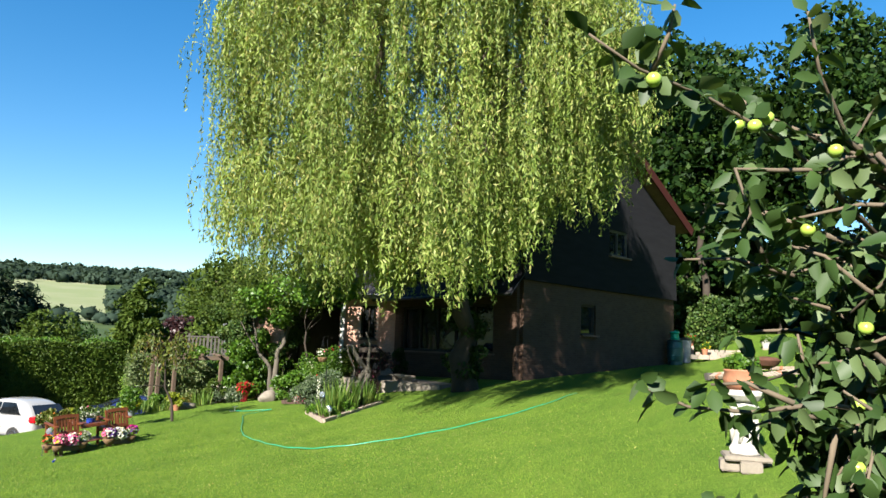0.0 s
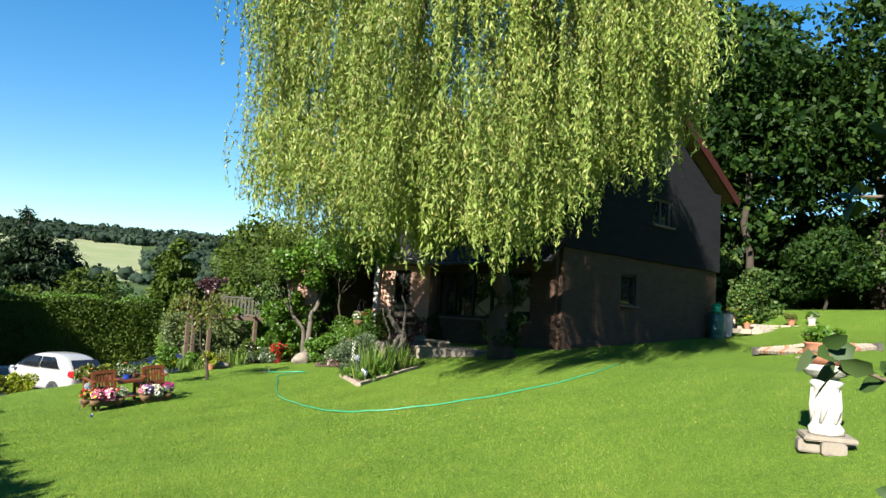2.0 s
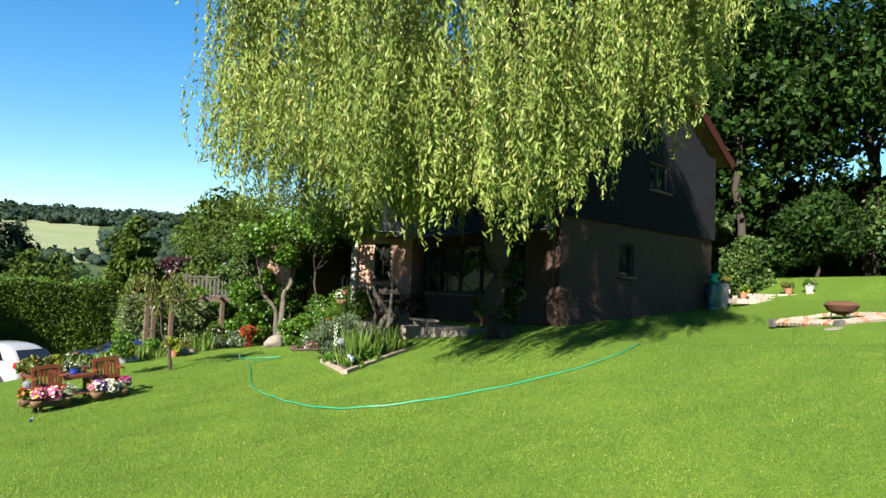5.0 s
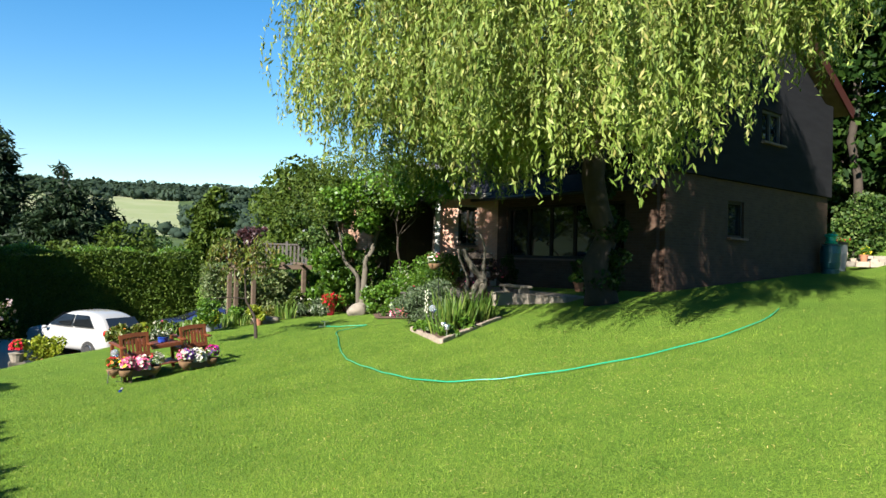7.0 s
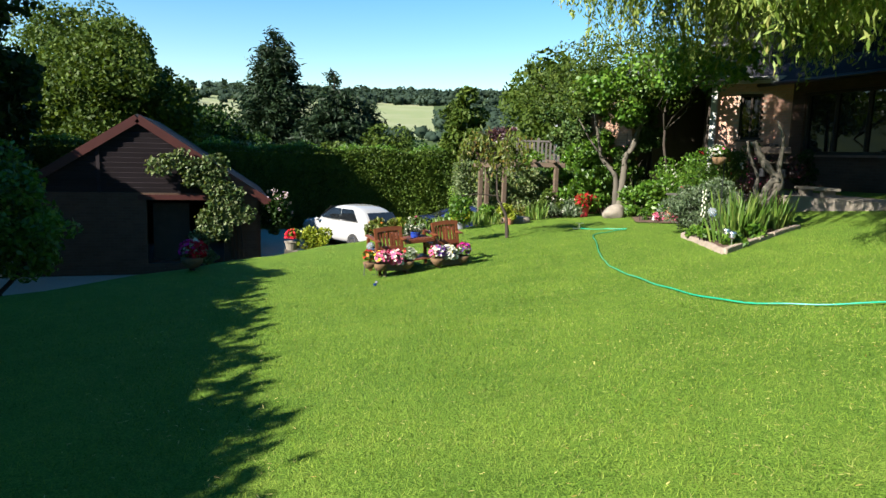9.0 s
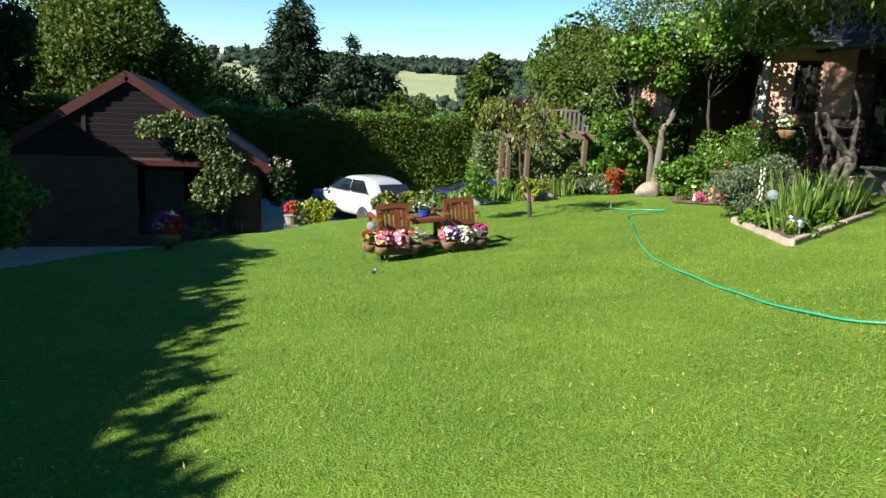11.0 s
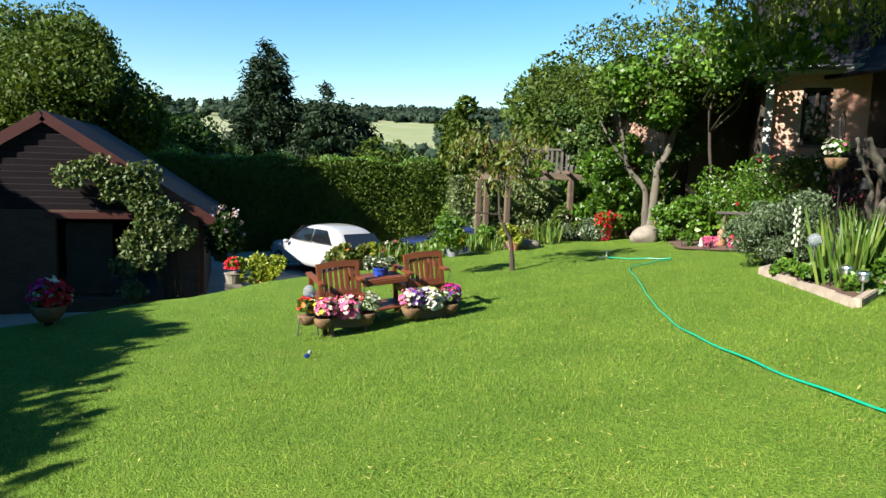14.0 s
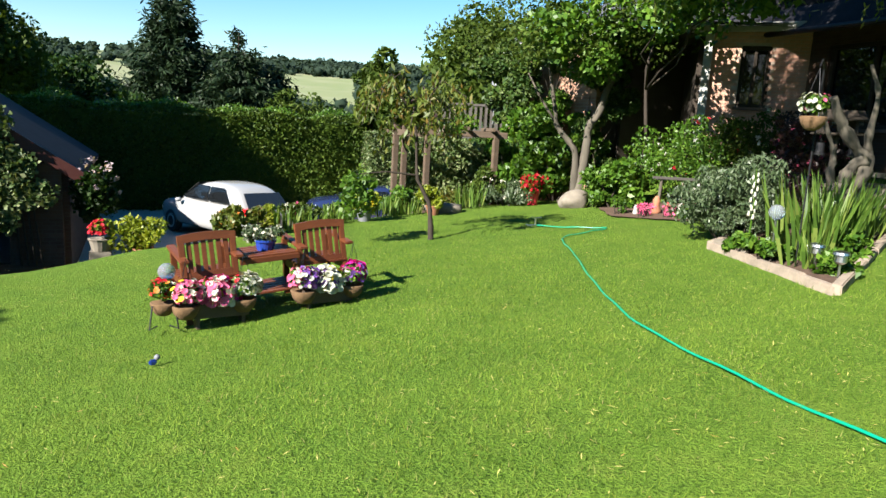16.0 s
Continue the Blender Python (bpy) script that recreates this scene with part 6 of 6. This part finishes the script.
car(6.1, 30.2, 116, WHITECAR, "white hatchback car parked on the gravel drive", H=1.57)
car(11.0, 31.6, 172, BLUECAR, "dark blue car parked behind the flower border", 4.3, 1.75, 1.38)

# ---- bird table, hanging basket, garden lights and ornaments ----
b = root("bird_table", 12.48, 16.53, ground(12.48, 16.53), "dark wooden bird table on a slim post with hanging feeders", "bird table")
s = Shape()
s.tube([(0, 0, -0.1), (0, 0, 1.28)], 0.035, 8)
part("post", s.mesh(), DARKBARK, b)
s = Shape()
s.box((0, 0, 1.29), (0.56, 0.4, 0.03), -40)
part("tray", s.mesh(bevel=0.006), DARKBARK, b)
for sx in (-1, 1):
    s = Shape()
    m = pose(0, 0, 0, 0, 0, -40) @ Vector((sx * 0.2, 0, 0))
    s.box((m.x, m.y, 1.4), (0.03, 0.3, 0.2), -40)
    part("side", s.mesh(), DARKBARK, b)
    s = Shape()
    m = pose(0, 0, 0, 0, 0, -40) @ Vector((0, sx * 0.11, 0))
    s.box((m.x, m.y, 1.54), (0.6, 0.28, 0.02), -40, -sx * 28)
    part("roof", s.mesh(), DARKBARK, b)
    s = Shape()
    m = pose(0, 0, 0, 0, 0, -40) @ Vector((sx * 0.2, -0.12, 0))
    s.turn([(0.012, 0.14), (0.05, 0.13), (0.055, 0.0), (0.07, -0.01), (0.07, -0.03), (0.02, -0.04)], (m.x, m.y, 1.03), 10)
    s.tube([(m.x, m.y, 1.16), (m.x, m.y, 1.28)], 0.004, 4)
    part("feeder", s.mesh(), IRON, b)

basket(9.62, 14.72, 0.8, 0.12, (("white_bloom", WHITE, 0.2), ("pink_bloom", PINK, 0.05)), "hanging coir basket of white flowers on a hook", 0.45, "hanging_basket")
b = root("basket_hook", 9.85, 14.85, ground(9.85, 14.85), "dark iron shepherd's hook in the edged bed", "hook")
s = Shape()
s.tube([(0, 0, -0.1), (0, 0, 1.75), (-0.03, -0.02, 1.98), (-0.14, -0.08, 2.05), (-0.23, -0.13, 1.98)], 0.009, 6)
part("rod", s.mesh(), IRON, b)

for x, y, kind in ((10.1, 15.35, "ball"), (9.82, 14.62, "cap"), (9.58, 14.2, "cap")):
    b = root("solar_light", x, y, ground(x, y) + 0.05, "small steel solar garden light in the edged bed", "garden light", "solar lights")
    s = Shape()
    h = 0.42 if kind == "ball" else 0.16
    s.tube([(0, 0, -0.1), (0, 0, h)], 0.012, 8)
    part("stake", s.mesh(), METAL, b)
    s = Shape()
    if kind == "ball":
        s.ball((0, 0, h + 0.07), 0.085, 12)
        part("globe", s.mesh(soft=True), GLOBE, b)
    else:
        s.turn([(0.03, h - 0.02), (0.055, h), (0.05, h + 0.06), (0.075, h + 0.065), (0.07, h + 0.09), (0.02, h + 0.105)], (0, 0, 0), 14)
        part("lamp_head", s.mesh(), METAL, b)

s = Shape()
rim = [(11.75, 20.2), (12.0, 18.6), (13.2, 18.2), (13.6, 21.2), (12.6, 21.7)]
edge = []
for (x0, y0), (x1, y1) in zip(rim, rim[1:] + rim[:1]):
    for k in range(9):
        x, y = x0 + (x1 - x0) * k / 9, y0 + (y1 - y0) * k / 9
        x += 0.16 * noise.noise((x * 2.2, y * 2.2, 4.0))
        y += 0.16 * noise.noise((x * 2.2, y * 2.2, 9.0))
        edge.append((x, y, ground(x, y) + 0.03))
mid = (12.65, 20.0, ground(12.65, 20.0) + 0.06)
s.add(edge + [mid], [(i, (i + 1) % len(edge), len(edge)) for i in range(len(edge))])
tagged(part("shrub_bed", s.mesh(), SOIL), "bed of dark bark soil below the roses", "flower bed", kind="structure")
b = root("plant_stand", 12.75, 19.7, ground(12.75, 19.7), "rustic wooden plant stand with small ornaments", "plant stand")
for sx in (-1, 1):
    s = Shape()
    s.tube([(sx * 0.32, sx * -0.05, -0.05), (sx * 0.3, sx * -0.04, 0.62)], 0.03, 7)
    part("leg", s.mesh(), PALEBARK, b)
s = Shape()
s.box((0, 0, 0.65), (0.8, 0.24, 0.05), -20)
part("shelf", s.mesh(bevel=0.01), GREYWOOD, b)
for x, y, m, h in ((12.4, 19.75, TERRACOTTA, 0.34), (12.6, 19.35, WHITESTONE, 0.22), (12.9, 19.2, REDPLASTIC, 0.2), (12.35, 19.4, REDPLASTIC, 0.24), (12.15, 20.0, WHITESTONE, 0.18), (12.7, 19.0, WHITESTONE, 0.16), (13.05, 19.45, WHITESTONE, 0.5)):
    b = root("garden_ornament", x, y, ground(x, y) + 0.03, "small painted garden ornament in the bark bed", "ornament", "garden ornaments")
    s = Shape()
    s.turn([(h * 0.24, 0), (h * 0.28, h * 0.2), (h * 0.16, h * 0.55), (h * 0.2, h * 0.75), (h * 0.1, h * 0.95), (0.01, h)], (0, 0, 0), 10, 0.08)
    part("figure", s.mesh(soft=True), m, b)
for x, y in ((12.2, 19.2), (12.45, 18.95), (12.0, 19.6), (12.3, 19.9), (12.75, 19.15), (12.55, 19.6)):
    bush("bedding_plant", x, y, 0.25, 0.16, PINK, "small pink and white bedding plant", 160, 0.07, 1.2, 0.3, balls=5)

# stone seat in the shade and pots by the bay
b = root("stone_bench", 14.2, 17.0, ground(14.2, 17.0), "pale flat stone bench in the shade", "bench", rz=75)
s = Shape()
s.box((0, 0, 0.42), (1.2, 0.35, 0.07))
part("seat", s.mesh(bevel=0.015), STONE, b)
for sx in (-1, 1):
    s = Shape()
    s.box((sx * 0.42, 0, 0.17), (0.12, 0.28, 0.44))
    part("support", s.mesh(bevel=0.01), STONE, b)
bush("topiary", 15.2, 18.4, 1.25, 0.32, DARKTREE, "dark clipped conical shrub beside the bay", 2600, 0.06, balls=22)
pot("flower_pot", 15.9, 16.2, 0.17, 0.26, TERRACOTTA, "terracotta pot by the bay window", SHRUB, 0.08, 0.3, (("white_bloom", WHITE, 14, 0.05),))

# ---- upper lawn: urn, brick surround, steps, water butt ----
def urn_stand():
    x, y = 7.25, 3.15
    z = ground(x, y)
    b = root("stone_pedestal", x, y, z, "white carved cast-stone pedestal on a slab plinth", "pedestal", s=0.68)
    b.scale = (0.58, 0.58, 0.68)
    for i, (px, py, sx, sy, pz, h) in enumerate(((0.02, 0.0, 0.78, 0.78, 0.17, 0.07), (-0.2, -0.17, 0.36, 0.36, 0.05, 0.17), (0.2, -0.17, 0.36, 0.36, 0.05, 0.17), (-0.2, 0.19, 0.36, 0.36, 0.05, 0.17), (0.2, 0.19, 0.36, 0.36, 0.05, 0.17))):
        s = Shape()
        s.box((px, py, pz), (sx, sy, h), 30)
        part("plinth_slab" if i == 0 else "plinth_block", s.mesh(bevel=0.018), STONE, b)
    s = Shape()
    s.turn([(0.24, 0.205), (0.26, 0.23), (0.26, 0.3), (0.21, 0.36), (0.19, 0.5), (0.21, 0.62), (0.18, 0.74), (0.2, 0.86), (0.25, 0.93), (0.2, 0.97), (0.2, 1.0)], (0, 0, 0), 24, 0.07)
    part("shaft", s.mesh(soft=True), WHITESTONE, b)
    for i in range(6):
        s = Shape()
        an = i * 1.047
        s.tube([(0.2 * math.cos(an), 0.2 * math.sin(an), 0.38), (0.225 * math.cos(an + 0.3), 0.225 * math.sin(an + 0.3), 0.6), (0.2 * math.cos(an + 0.1), 0.2 * math.sin(an + 0.1), 0.85)], [0.035, 0.05, 0.03], 7)
        part("carving", s.mesh(soft=True), WHITESTONE, b)
    s = Shape()
    s.turn([(0.2, 1.0), (0.3, 1.03), (0.37, 1.1), (0.38, 1.16), (0.36, 1.18), (0.05, 1.17)], (0, 0, 0), 28, 0.012)
    part("top_bowl", s.mesh(soft=False), WHITESTONE, b)
    q = root("terracotta_bowl", x, y, z + 0.8, "round terracotta bowl with a leafy green plant on the pedestal", "plant pot", s=0.62)
    s = Shape()
    s.turn([(0.22, 0), (0.3, 0.08), (0.325, 0.18), (0.29, 0.29), (0.31, 0.31), (0.31, 0.34), (0.27, 0.34), (0.25, 0.3), (0.02, 0.29)], (0, 0, 0), 26)
    part("bowl", s.mesh(soft=True), TERRACOTTA, q)
    C, R = crown_balls(16, (0, 0, 0.42), (0.27, 0.27, 0.12), 0.12)
    part("foliage", leaves("foliage", clumps(1100, C, R, 0.5), 0.09, 0.05, np.array([[0, 0, 0.8]])), SHRUB, q)


urn_stand()


def brick_surround():
    x, y = 18.9, 7.5
    z = ground(x, y) - 0.1
    b = root("brick_surround", x, y, z, "low square surround of sloping bricks on the lawn", "planter", rz=-28)
    up = Vector((ground(x - 0.8, y) - ground(x + 0.8, y), ground(x, y - 0.8) - ground(x, y + 0.8), 1.6)).normalized()
    b.rotation_euler = (Vector((0, 0, 1)).rotation_difference(up).to_matrix() @ Matrix.Rotation(radians(-28), 3, "Z")).to_euler()
    q = np.random.default_rng(3)
    for side in range(4):
        for i in range(15):
            s = Shape()
            s.box((0, 0, 0), (0.105, 0.21, 0.1))
            o = part("brick", s.mesh(bevel=0.008), PINKSTONE if (i + side) % 5 else TERRACOTTA, b)
            u = -0.86 + i * 0.123
            m = pose(0, 0, 0, 0, 0, 90 * side) @ pose(u, -0.92, 0.09 + 0.012 * q.random(), 22, 0, 3 * q.normal())
            o.matrix_basis = m
    for sx, sy in ((-1, -1), (1, -1), (-1, 1), (1, 1)):
        s = Shape()
        s.box((sx * 0.98, sy * 0.98, 0.08), (0.17, 0.17, 0.2))
        part("corner_block", s.mesh(bevel=0.012), GREYWOOD, b)
    s = Shape()
    s.box((0, 0, 0.0), (1.75, 1.75, 0.1))
    part("floor_slab", s.mesh(), PAVING, b)
    s = Shape()
    s.box((-1.05, -1.1, 0.02), (0.9, 0.3, 0.06), 15)
    part("stepping_slab", s.mesh(bevel=0.01), STONE, b)
    f = root("fire_bowl", x - 0.1, y - 0.1, z + 0.05, "rusty iron fire bowl with a lid on legs", "fire bowl")
    s = Shape()
    s.turn([(0.08, 0.14), (0.3, 0.24), (0.38, 0.36), (0.39, 0.38), (0.3, 0.45), (0.05, 0.48)], (0, 0, 0), 22)
    part("bowl", s.mesh(soft=False), plain("rusty_iron", (0.09, 0.04, 0.025), 0.8, 0.3, vary=0.5), f)
    for i in range(3):
        s = Shape()
        s.tube([(0.2 * math.cos(i * 2.1), 0.2 * math.sin(i * 2.1), 0.2), (0.28 * math.cos(i * 2.1), 0.28 * math.sin(i * 2.1), 0.0)], 0.015, 6)
        part("leg", s.mesh(), IRON, f)


brick_surround()


def steps_and_walls():
    b = root("garden_steps", 27.65, 14.0, 1.05, "pale stone garden steps with low walls beside the house", "steps", kind="structure", rz=-62, s=0.7)
    for i in range(3):
        for j in range(5):
            s = Shape()
            s.box((0.2 + 0.62 * j + 0.5 * i, -0.6 + 0.75 * i, 0.05 + 0.16 * i), (0.6, 0.5, 0.28))
            part("step_stone", s.mesh(bevel=0.015), PINKSTONE if (i + j) % 3 else STONE, b)
    for j in range(2):
        s = Shape()
        s.box((3.0 + 0.55 * j, 0.2 + 0.1 * j, 0.4), (0.53, 0.25, 0.28))
        part("wall_stone", s.mesh(bevel=0.015), PINKSTONE, b)
    for x, y in ((0.1, 0.4), (4.35, 0.3)):
        s = Shape()
        s.box((x, y, 0.35), (0.4, 0.4, 0.75))
        part("pier", s.mesh(bevel=0.02), PINKSTONE, b)


steps_and_walls()
SM = pose(27.65, 14.0, 1.05, 0, 0, -62) @ Matrix.Scale(0.7, 4)
for u, w, h, r, m, lab, plant, fl in ((0.1, 0.4, 0.725, 0.17, TERRACOTTA, "terracotta pot of red flowers on a wall pier", SHRUB, (("red_bloom", RED, 26, 0.07),)),
                                     (4.35, 0.3, 0.725, 0.18, WHITESTONE, "pale pot with white flowers on a wall pier", SHRUB, (("white_bloom", WHITE, 26, 0.07),)),
                                     (0.9, -0.6, 0.19, 0.14, TERRACOTTA, "low pot of yellow flowers on the steps", SHRUB, (("yellow_bloom", YELLOW, 26, 0.07),)),
                                     (3.3, 0.25, 0.54, 0.16, TERRACOTTA, "terracotta pot on the low garden wall", BRONZE, ())):
    v = SM @ Vector((u, w, h))
    pot("flower_pot", v.x, v.y, r, 0.24, m, lab, plant, 0.08, 0.25, fl, z=v.z)

x, y = 25.7, 13.6
b = root("water_butt", x, y, ground(x, y), "dark green ribbed water butt against the house", "water butt", s=0.8)
s = Shape()
s.turn([(0.36, -0.1), (0.36, 0.16), (0.32, 0.17), (0.35, 0.2), (0.39, 0.4), (0.4, 0.44), (0.39, 0.48), (0.4, 0.8), (0.41, 0.84), (0.4, 0.88), (0.36, 1.15), (0.3, 1.18)], (0, 0, 0), 24)
part("barrel", s.mesh(), DARKGREEN, b)
s = Shape()
s.turn([(0.38, 1.18), (0.38, 1.22), (0.05, 1.25)], (0, 0, 0), 24)
part("lid", s.mesh(), DARKGREEN, b)
h = root("hose_reel", x - 0.1, y - 0.05, ground(x, y) + 1.0, "bright green plastic hose reel on the water butt", "hose reel", s=0.8)
s = Shape()
s.turn([(0.24, 0.0), (0.27, 0.05), (0.2, 0.1), (0.2, 0.28), (0.27, 0.33), (0.22, 0.4), (0.03, 0.42)], (0, 0, 0), 18)
part("drum", s.mesh(), GREENPLASTIC, h)
s = Shape()
s.tube([(0, 0, 0.41), (0.05, -0.1, 0.5), (0.15, -0.12, 0.45)], 0.02, 6)
part("handle", s.mesh(), GREENPLASTIC, h)
b = root("dustbin", 27.0, 13.9, ground(27.0, 13.9), "tall grey plastic dustbin beside the steps", "dustbin")
s = Shape()
s.turn([(0.26, 0), (0.33, 0.9), (0.34, 0.94), (0.3, 0.95)], (0, 0, 0), 22)
part("bin", s.mesh(), GREYPLASTIC, b)
s = Shape()
s.turn([(0.36, 0.94), (0.36, 0.98), (0.2, 1.04), (0.04, 1.05)], (0, 0, 0), 22)
part("lid", s.mesh(), BLACK, b)
bush("golden_shrub", 6.15, 1.45, 1.95, 0.6, GOLD, "golden yellow-leaved shrub beside the lawn", 7000, 0.055, balls=34)


# ---- apple tree close to the start ----
def apple_tree():
    x, y = 3.5, 0.45
    z = ground(x, y)
    t = root("apple_tree", x, y, z, "apple tree with large dark leaves and small green apples", "tree")
    s = Shape()
    p, r = limb((0, 0, -0.2), (-0.15, 0.1, 2.1 - z), 0.11, 0.06, 0.12, 7, 2)
    s.tube(p, r, 9)
    part("trunk", s.mesh(soft=True), BARK, t)
    q = np.random.default_rng(9)
    twigs = [[(2.95, 0.7, 1.5), (2.49, 0.94, 1.92), (2.06, 1.06, 2.02), (1.75, 1.13, 2.04), (1.58, 1.2, 2.12)], [(1.81, 1.12, 2.04), (1.79, 1.05, 2.14), (1.8, 1.03, 2.24)],
             [(2.9, 0.65, 0.95), (2.5, 0.89, 1.0), (2.38, 1.08, 0.96), (2.25, 1.24, 0.97), (2.17, 1.4, 1.04)], [(3.0, 0.6, 1.7), (2.63, 0.8, 1.84), (2.38, 0.95, 1.81), (2.23, 1.04, 1.8), (2.25, 1.0, 1.64), (2.22, 1.07, 1.52)],
             [(2.9, 0.6, 1.7), (2.54, 0.77, 1.92), (2.33, 0.79, 2.13), (2.22, 0.78, 2.29)]]
    for i in range(225):
        c = (2.95 + q.normal() * 0.26, 0.68 + q.normal() * 0.2, q.uniform(-0.2, 2.05))
        d = np.array([q.normal() - 0.5, q.normal() + 0.35, q.normal() * 0.6 + 0.15])
        d = d / np.linalg.norm(d) * q.uniform(0.25, 0.48)
        e = [c, tuple(np.array(c) + d * 0.55), tuple(np.array(c) + d + np.array([0, 0, -0.06]))]
        if math.hypot(e[-1][0] - 0.1, e[-1][1] - 0.5) > 2.0:
            twigs.append([(3.35, 0.5, max(0.3, c[2] - 0.25))] + e if i % 2 else e)
    V, F = [], []
    for tw in twigs:
        s = Shape()
        pts = [(a - x, b - y, c - z) for a, b, c in tw]
        n = len(pts)
        s.tube(pts, [0.009 * (1 - 0.75 * i / (n - 1)) + 0.002 for i in range(n)], 6)
        part("twig", s.mesh(soft=True), BARK, t)
        for a, b in zip(pts[-4:], pts[-3:]):
            a, b = np.array(a), np.array(b)
            m = max(5, int(np.linalg.norm(b - a) / 0.02))
            for k in range(m):
                o = a + (b - a) * (k + q.random()) / m
                d = unit(q.normal(size=(1, 3)) + np.array([[0, 0, -0.15]]) + 0.7 * unit((b - a)[None]))[0]
                w = unit(np.cross(d, q.normal(size=3))[None])[0]
                up = np.cross(d, w)
                L, W = q.uniform(0.065, 0.11), q.uniform(0.022, 0.034)
                o = o + d * 0.02
                k0 = len(V)
                V += [o, o + d * L * 0.3 + w * W + up * W * 0.35, o + d * L * 0.7 + w * W * 0.8 + up * W * 0.25 - np.array([0, 0, 0.008]), o + d * L - np.array([0, 0, 0.016]), o + d * L * 0.7 - w * W * 0.8 + up * W * 0.25 - np.array([0, 0, 0.008]), o + d * L * 0.3 - w * W + up * W * 0.35, o + d * L * 0.5]
                F += [(k0, k0 + 1, k0 + 6), (k0 + 1, k0 + 2, k0 + 6), (k0 + 2, k0 + 3, k0 + 6), (k0 + 3, k0 + 4, k0 + 6), (k0 + 4, k0 + 5, k0 + 6), (k0 + 5, k0, k0 + 6)]
    me = bpy.data.meshes.new("foliage")
    me.from_pydata(V, [], F)
    me.shade_smooth()
    part("foliage", me, APPLELEAF, t)
    for a, b, c in ((2.26, 0.98, 1.95), (2.24, 1.03, 1.96), (2.32, 0.96, 1.99), (1.77, 1.09, 2.0), (2.4, 0.87, 1.59), (2.43, 0.78, 1.86), (2.44, 0.77, 0.81), (2.54, 0.75, 1.26), (2.6, 0.8, 1.0), (2.5, 0.7, 0.6)):
        s = Shape()
        s.turn([(0.004, -0.02), (0.014, -0.021), (0.024, -0.006), (0.024, 0.008), (0.015, 0.02), (0.005, 0.017)], (0, 0, 0), 14)
        o = part("apple", s.mesh(soft=True), APPLE, t)
        o.location = (a - x, b - y, c - z)


apple_tree()

# ---- grass blades and fallen willow leaves on the near lawn ----
def grass():
    n = 500000
    q = rng.random((n, 2))
    X = -1.0 + 15.5 * q[:, 0]
    Y = 2.0 + 20.0 * q[:, 1]
    Z = np.array([ground(a, b) for a, b in zip(X, Y)])
    edge = np.minimum(np.minimum(14.5 - X, X + 1.0) / 3.5, (Y - 2.0) / 5.0)
    near = np.abs(X - (0.5 + 0.37 * Y)) / 7.0 + np.maximum(0, Y - 13.0) / 9.0      # thinner away from the line walked
    keep = (Z > -1.75) & (rng.random(n) < np.minimum(edge, 1.25 - near)) & ~((X > 12.6) & (Y > 15)) & ~((X > 11.8) & (Y > 18.4))
    bed = (X > 9.26 + 0.44 * (Y - 13.98)) & (Y > 13.98 + (X - 9.26) * 0.48 - 0.03) & (Y < 16.5 + 0.37 * (X - 10.35))
    keep &= ~bed
    P = np.stack([X, Y, Z], 1)[keep]
    n = len(P)
    d = rng.normal(size=(n, 3)) * np.array([[0.75, 0.75, 0.0]]) + np.array([[0.1, 0.05, 1.0]])
    d = unit(d) * rng.uniform(0.016, 0.046, (n, 1))
    side = unit(np.stack([rng.normal(size=n), rng.normal(size=n), np.zeros(n)], 1)) * 0.0025
    V = np.stack([P - side, P + side, P + d + side * 0.25, P + d - side * 0.25], 1)
    g = root("grass", 0, 0, 0, "short mown green grass blades on the lawn", "grass", kind="stuff")
    part("blades", quads("blades", V), GRASS, g)
    m = 5600
    X, Y = rng.uniform(0.5, 13, m), rng.uniform(4, 20, m)
    X[2600:], Y[2600:] = 8.0 + rng.normal(size=m - 2600) * 2.1, 9.2 + rng.normal(size=m - 2600) * 2.4
    P = np.array([(a, b, ground(a, b) + 0.035) for a, b in zip(X, Y)])
    f = root("fallen_leaves", 0, 0, 0, "scattered yellow fallen willow leaves on the lawn", "leaves", kind="stuff")
    al = unit(rng.normal(size=(m, 3)) * np.array([[1, 1, 0.12]]))
    w = unit(np.cross(al, np.array([[0, 0, 1.0]])))
    k = rng.uniform(0.012, 0.028, (m, 1))
    V = np.stack([P - al * k, P + w * k * 0.16, P + al * k, P - w * k * 0.16], 1)
    part("leaf_litter", quads("leaf_litter", V), foliage("dry_willow_leaves", [(0, (0.4, 0.36, 0.1)), (0.7, (0.55, 0.48, 0.16)), (1, (0.42, 0.2, 0.05))], 0.1), f)


grass()
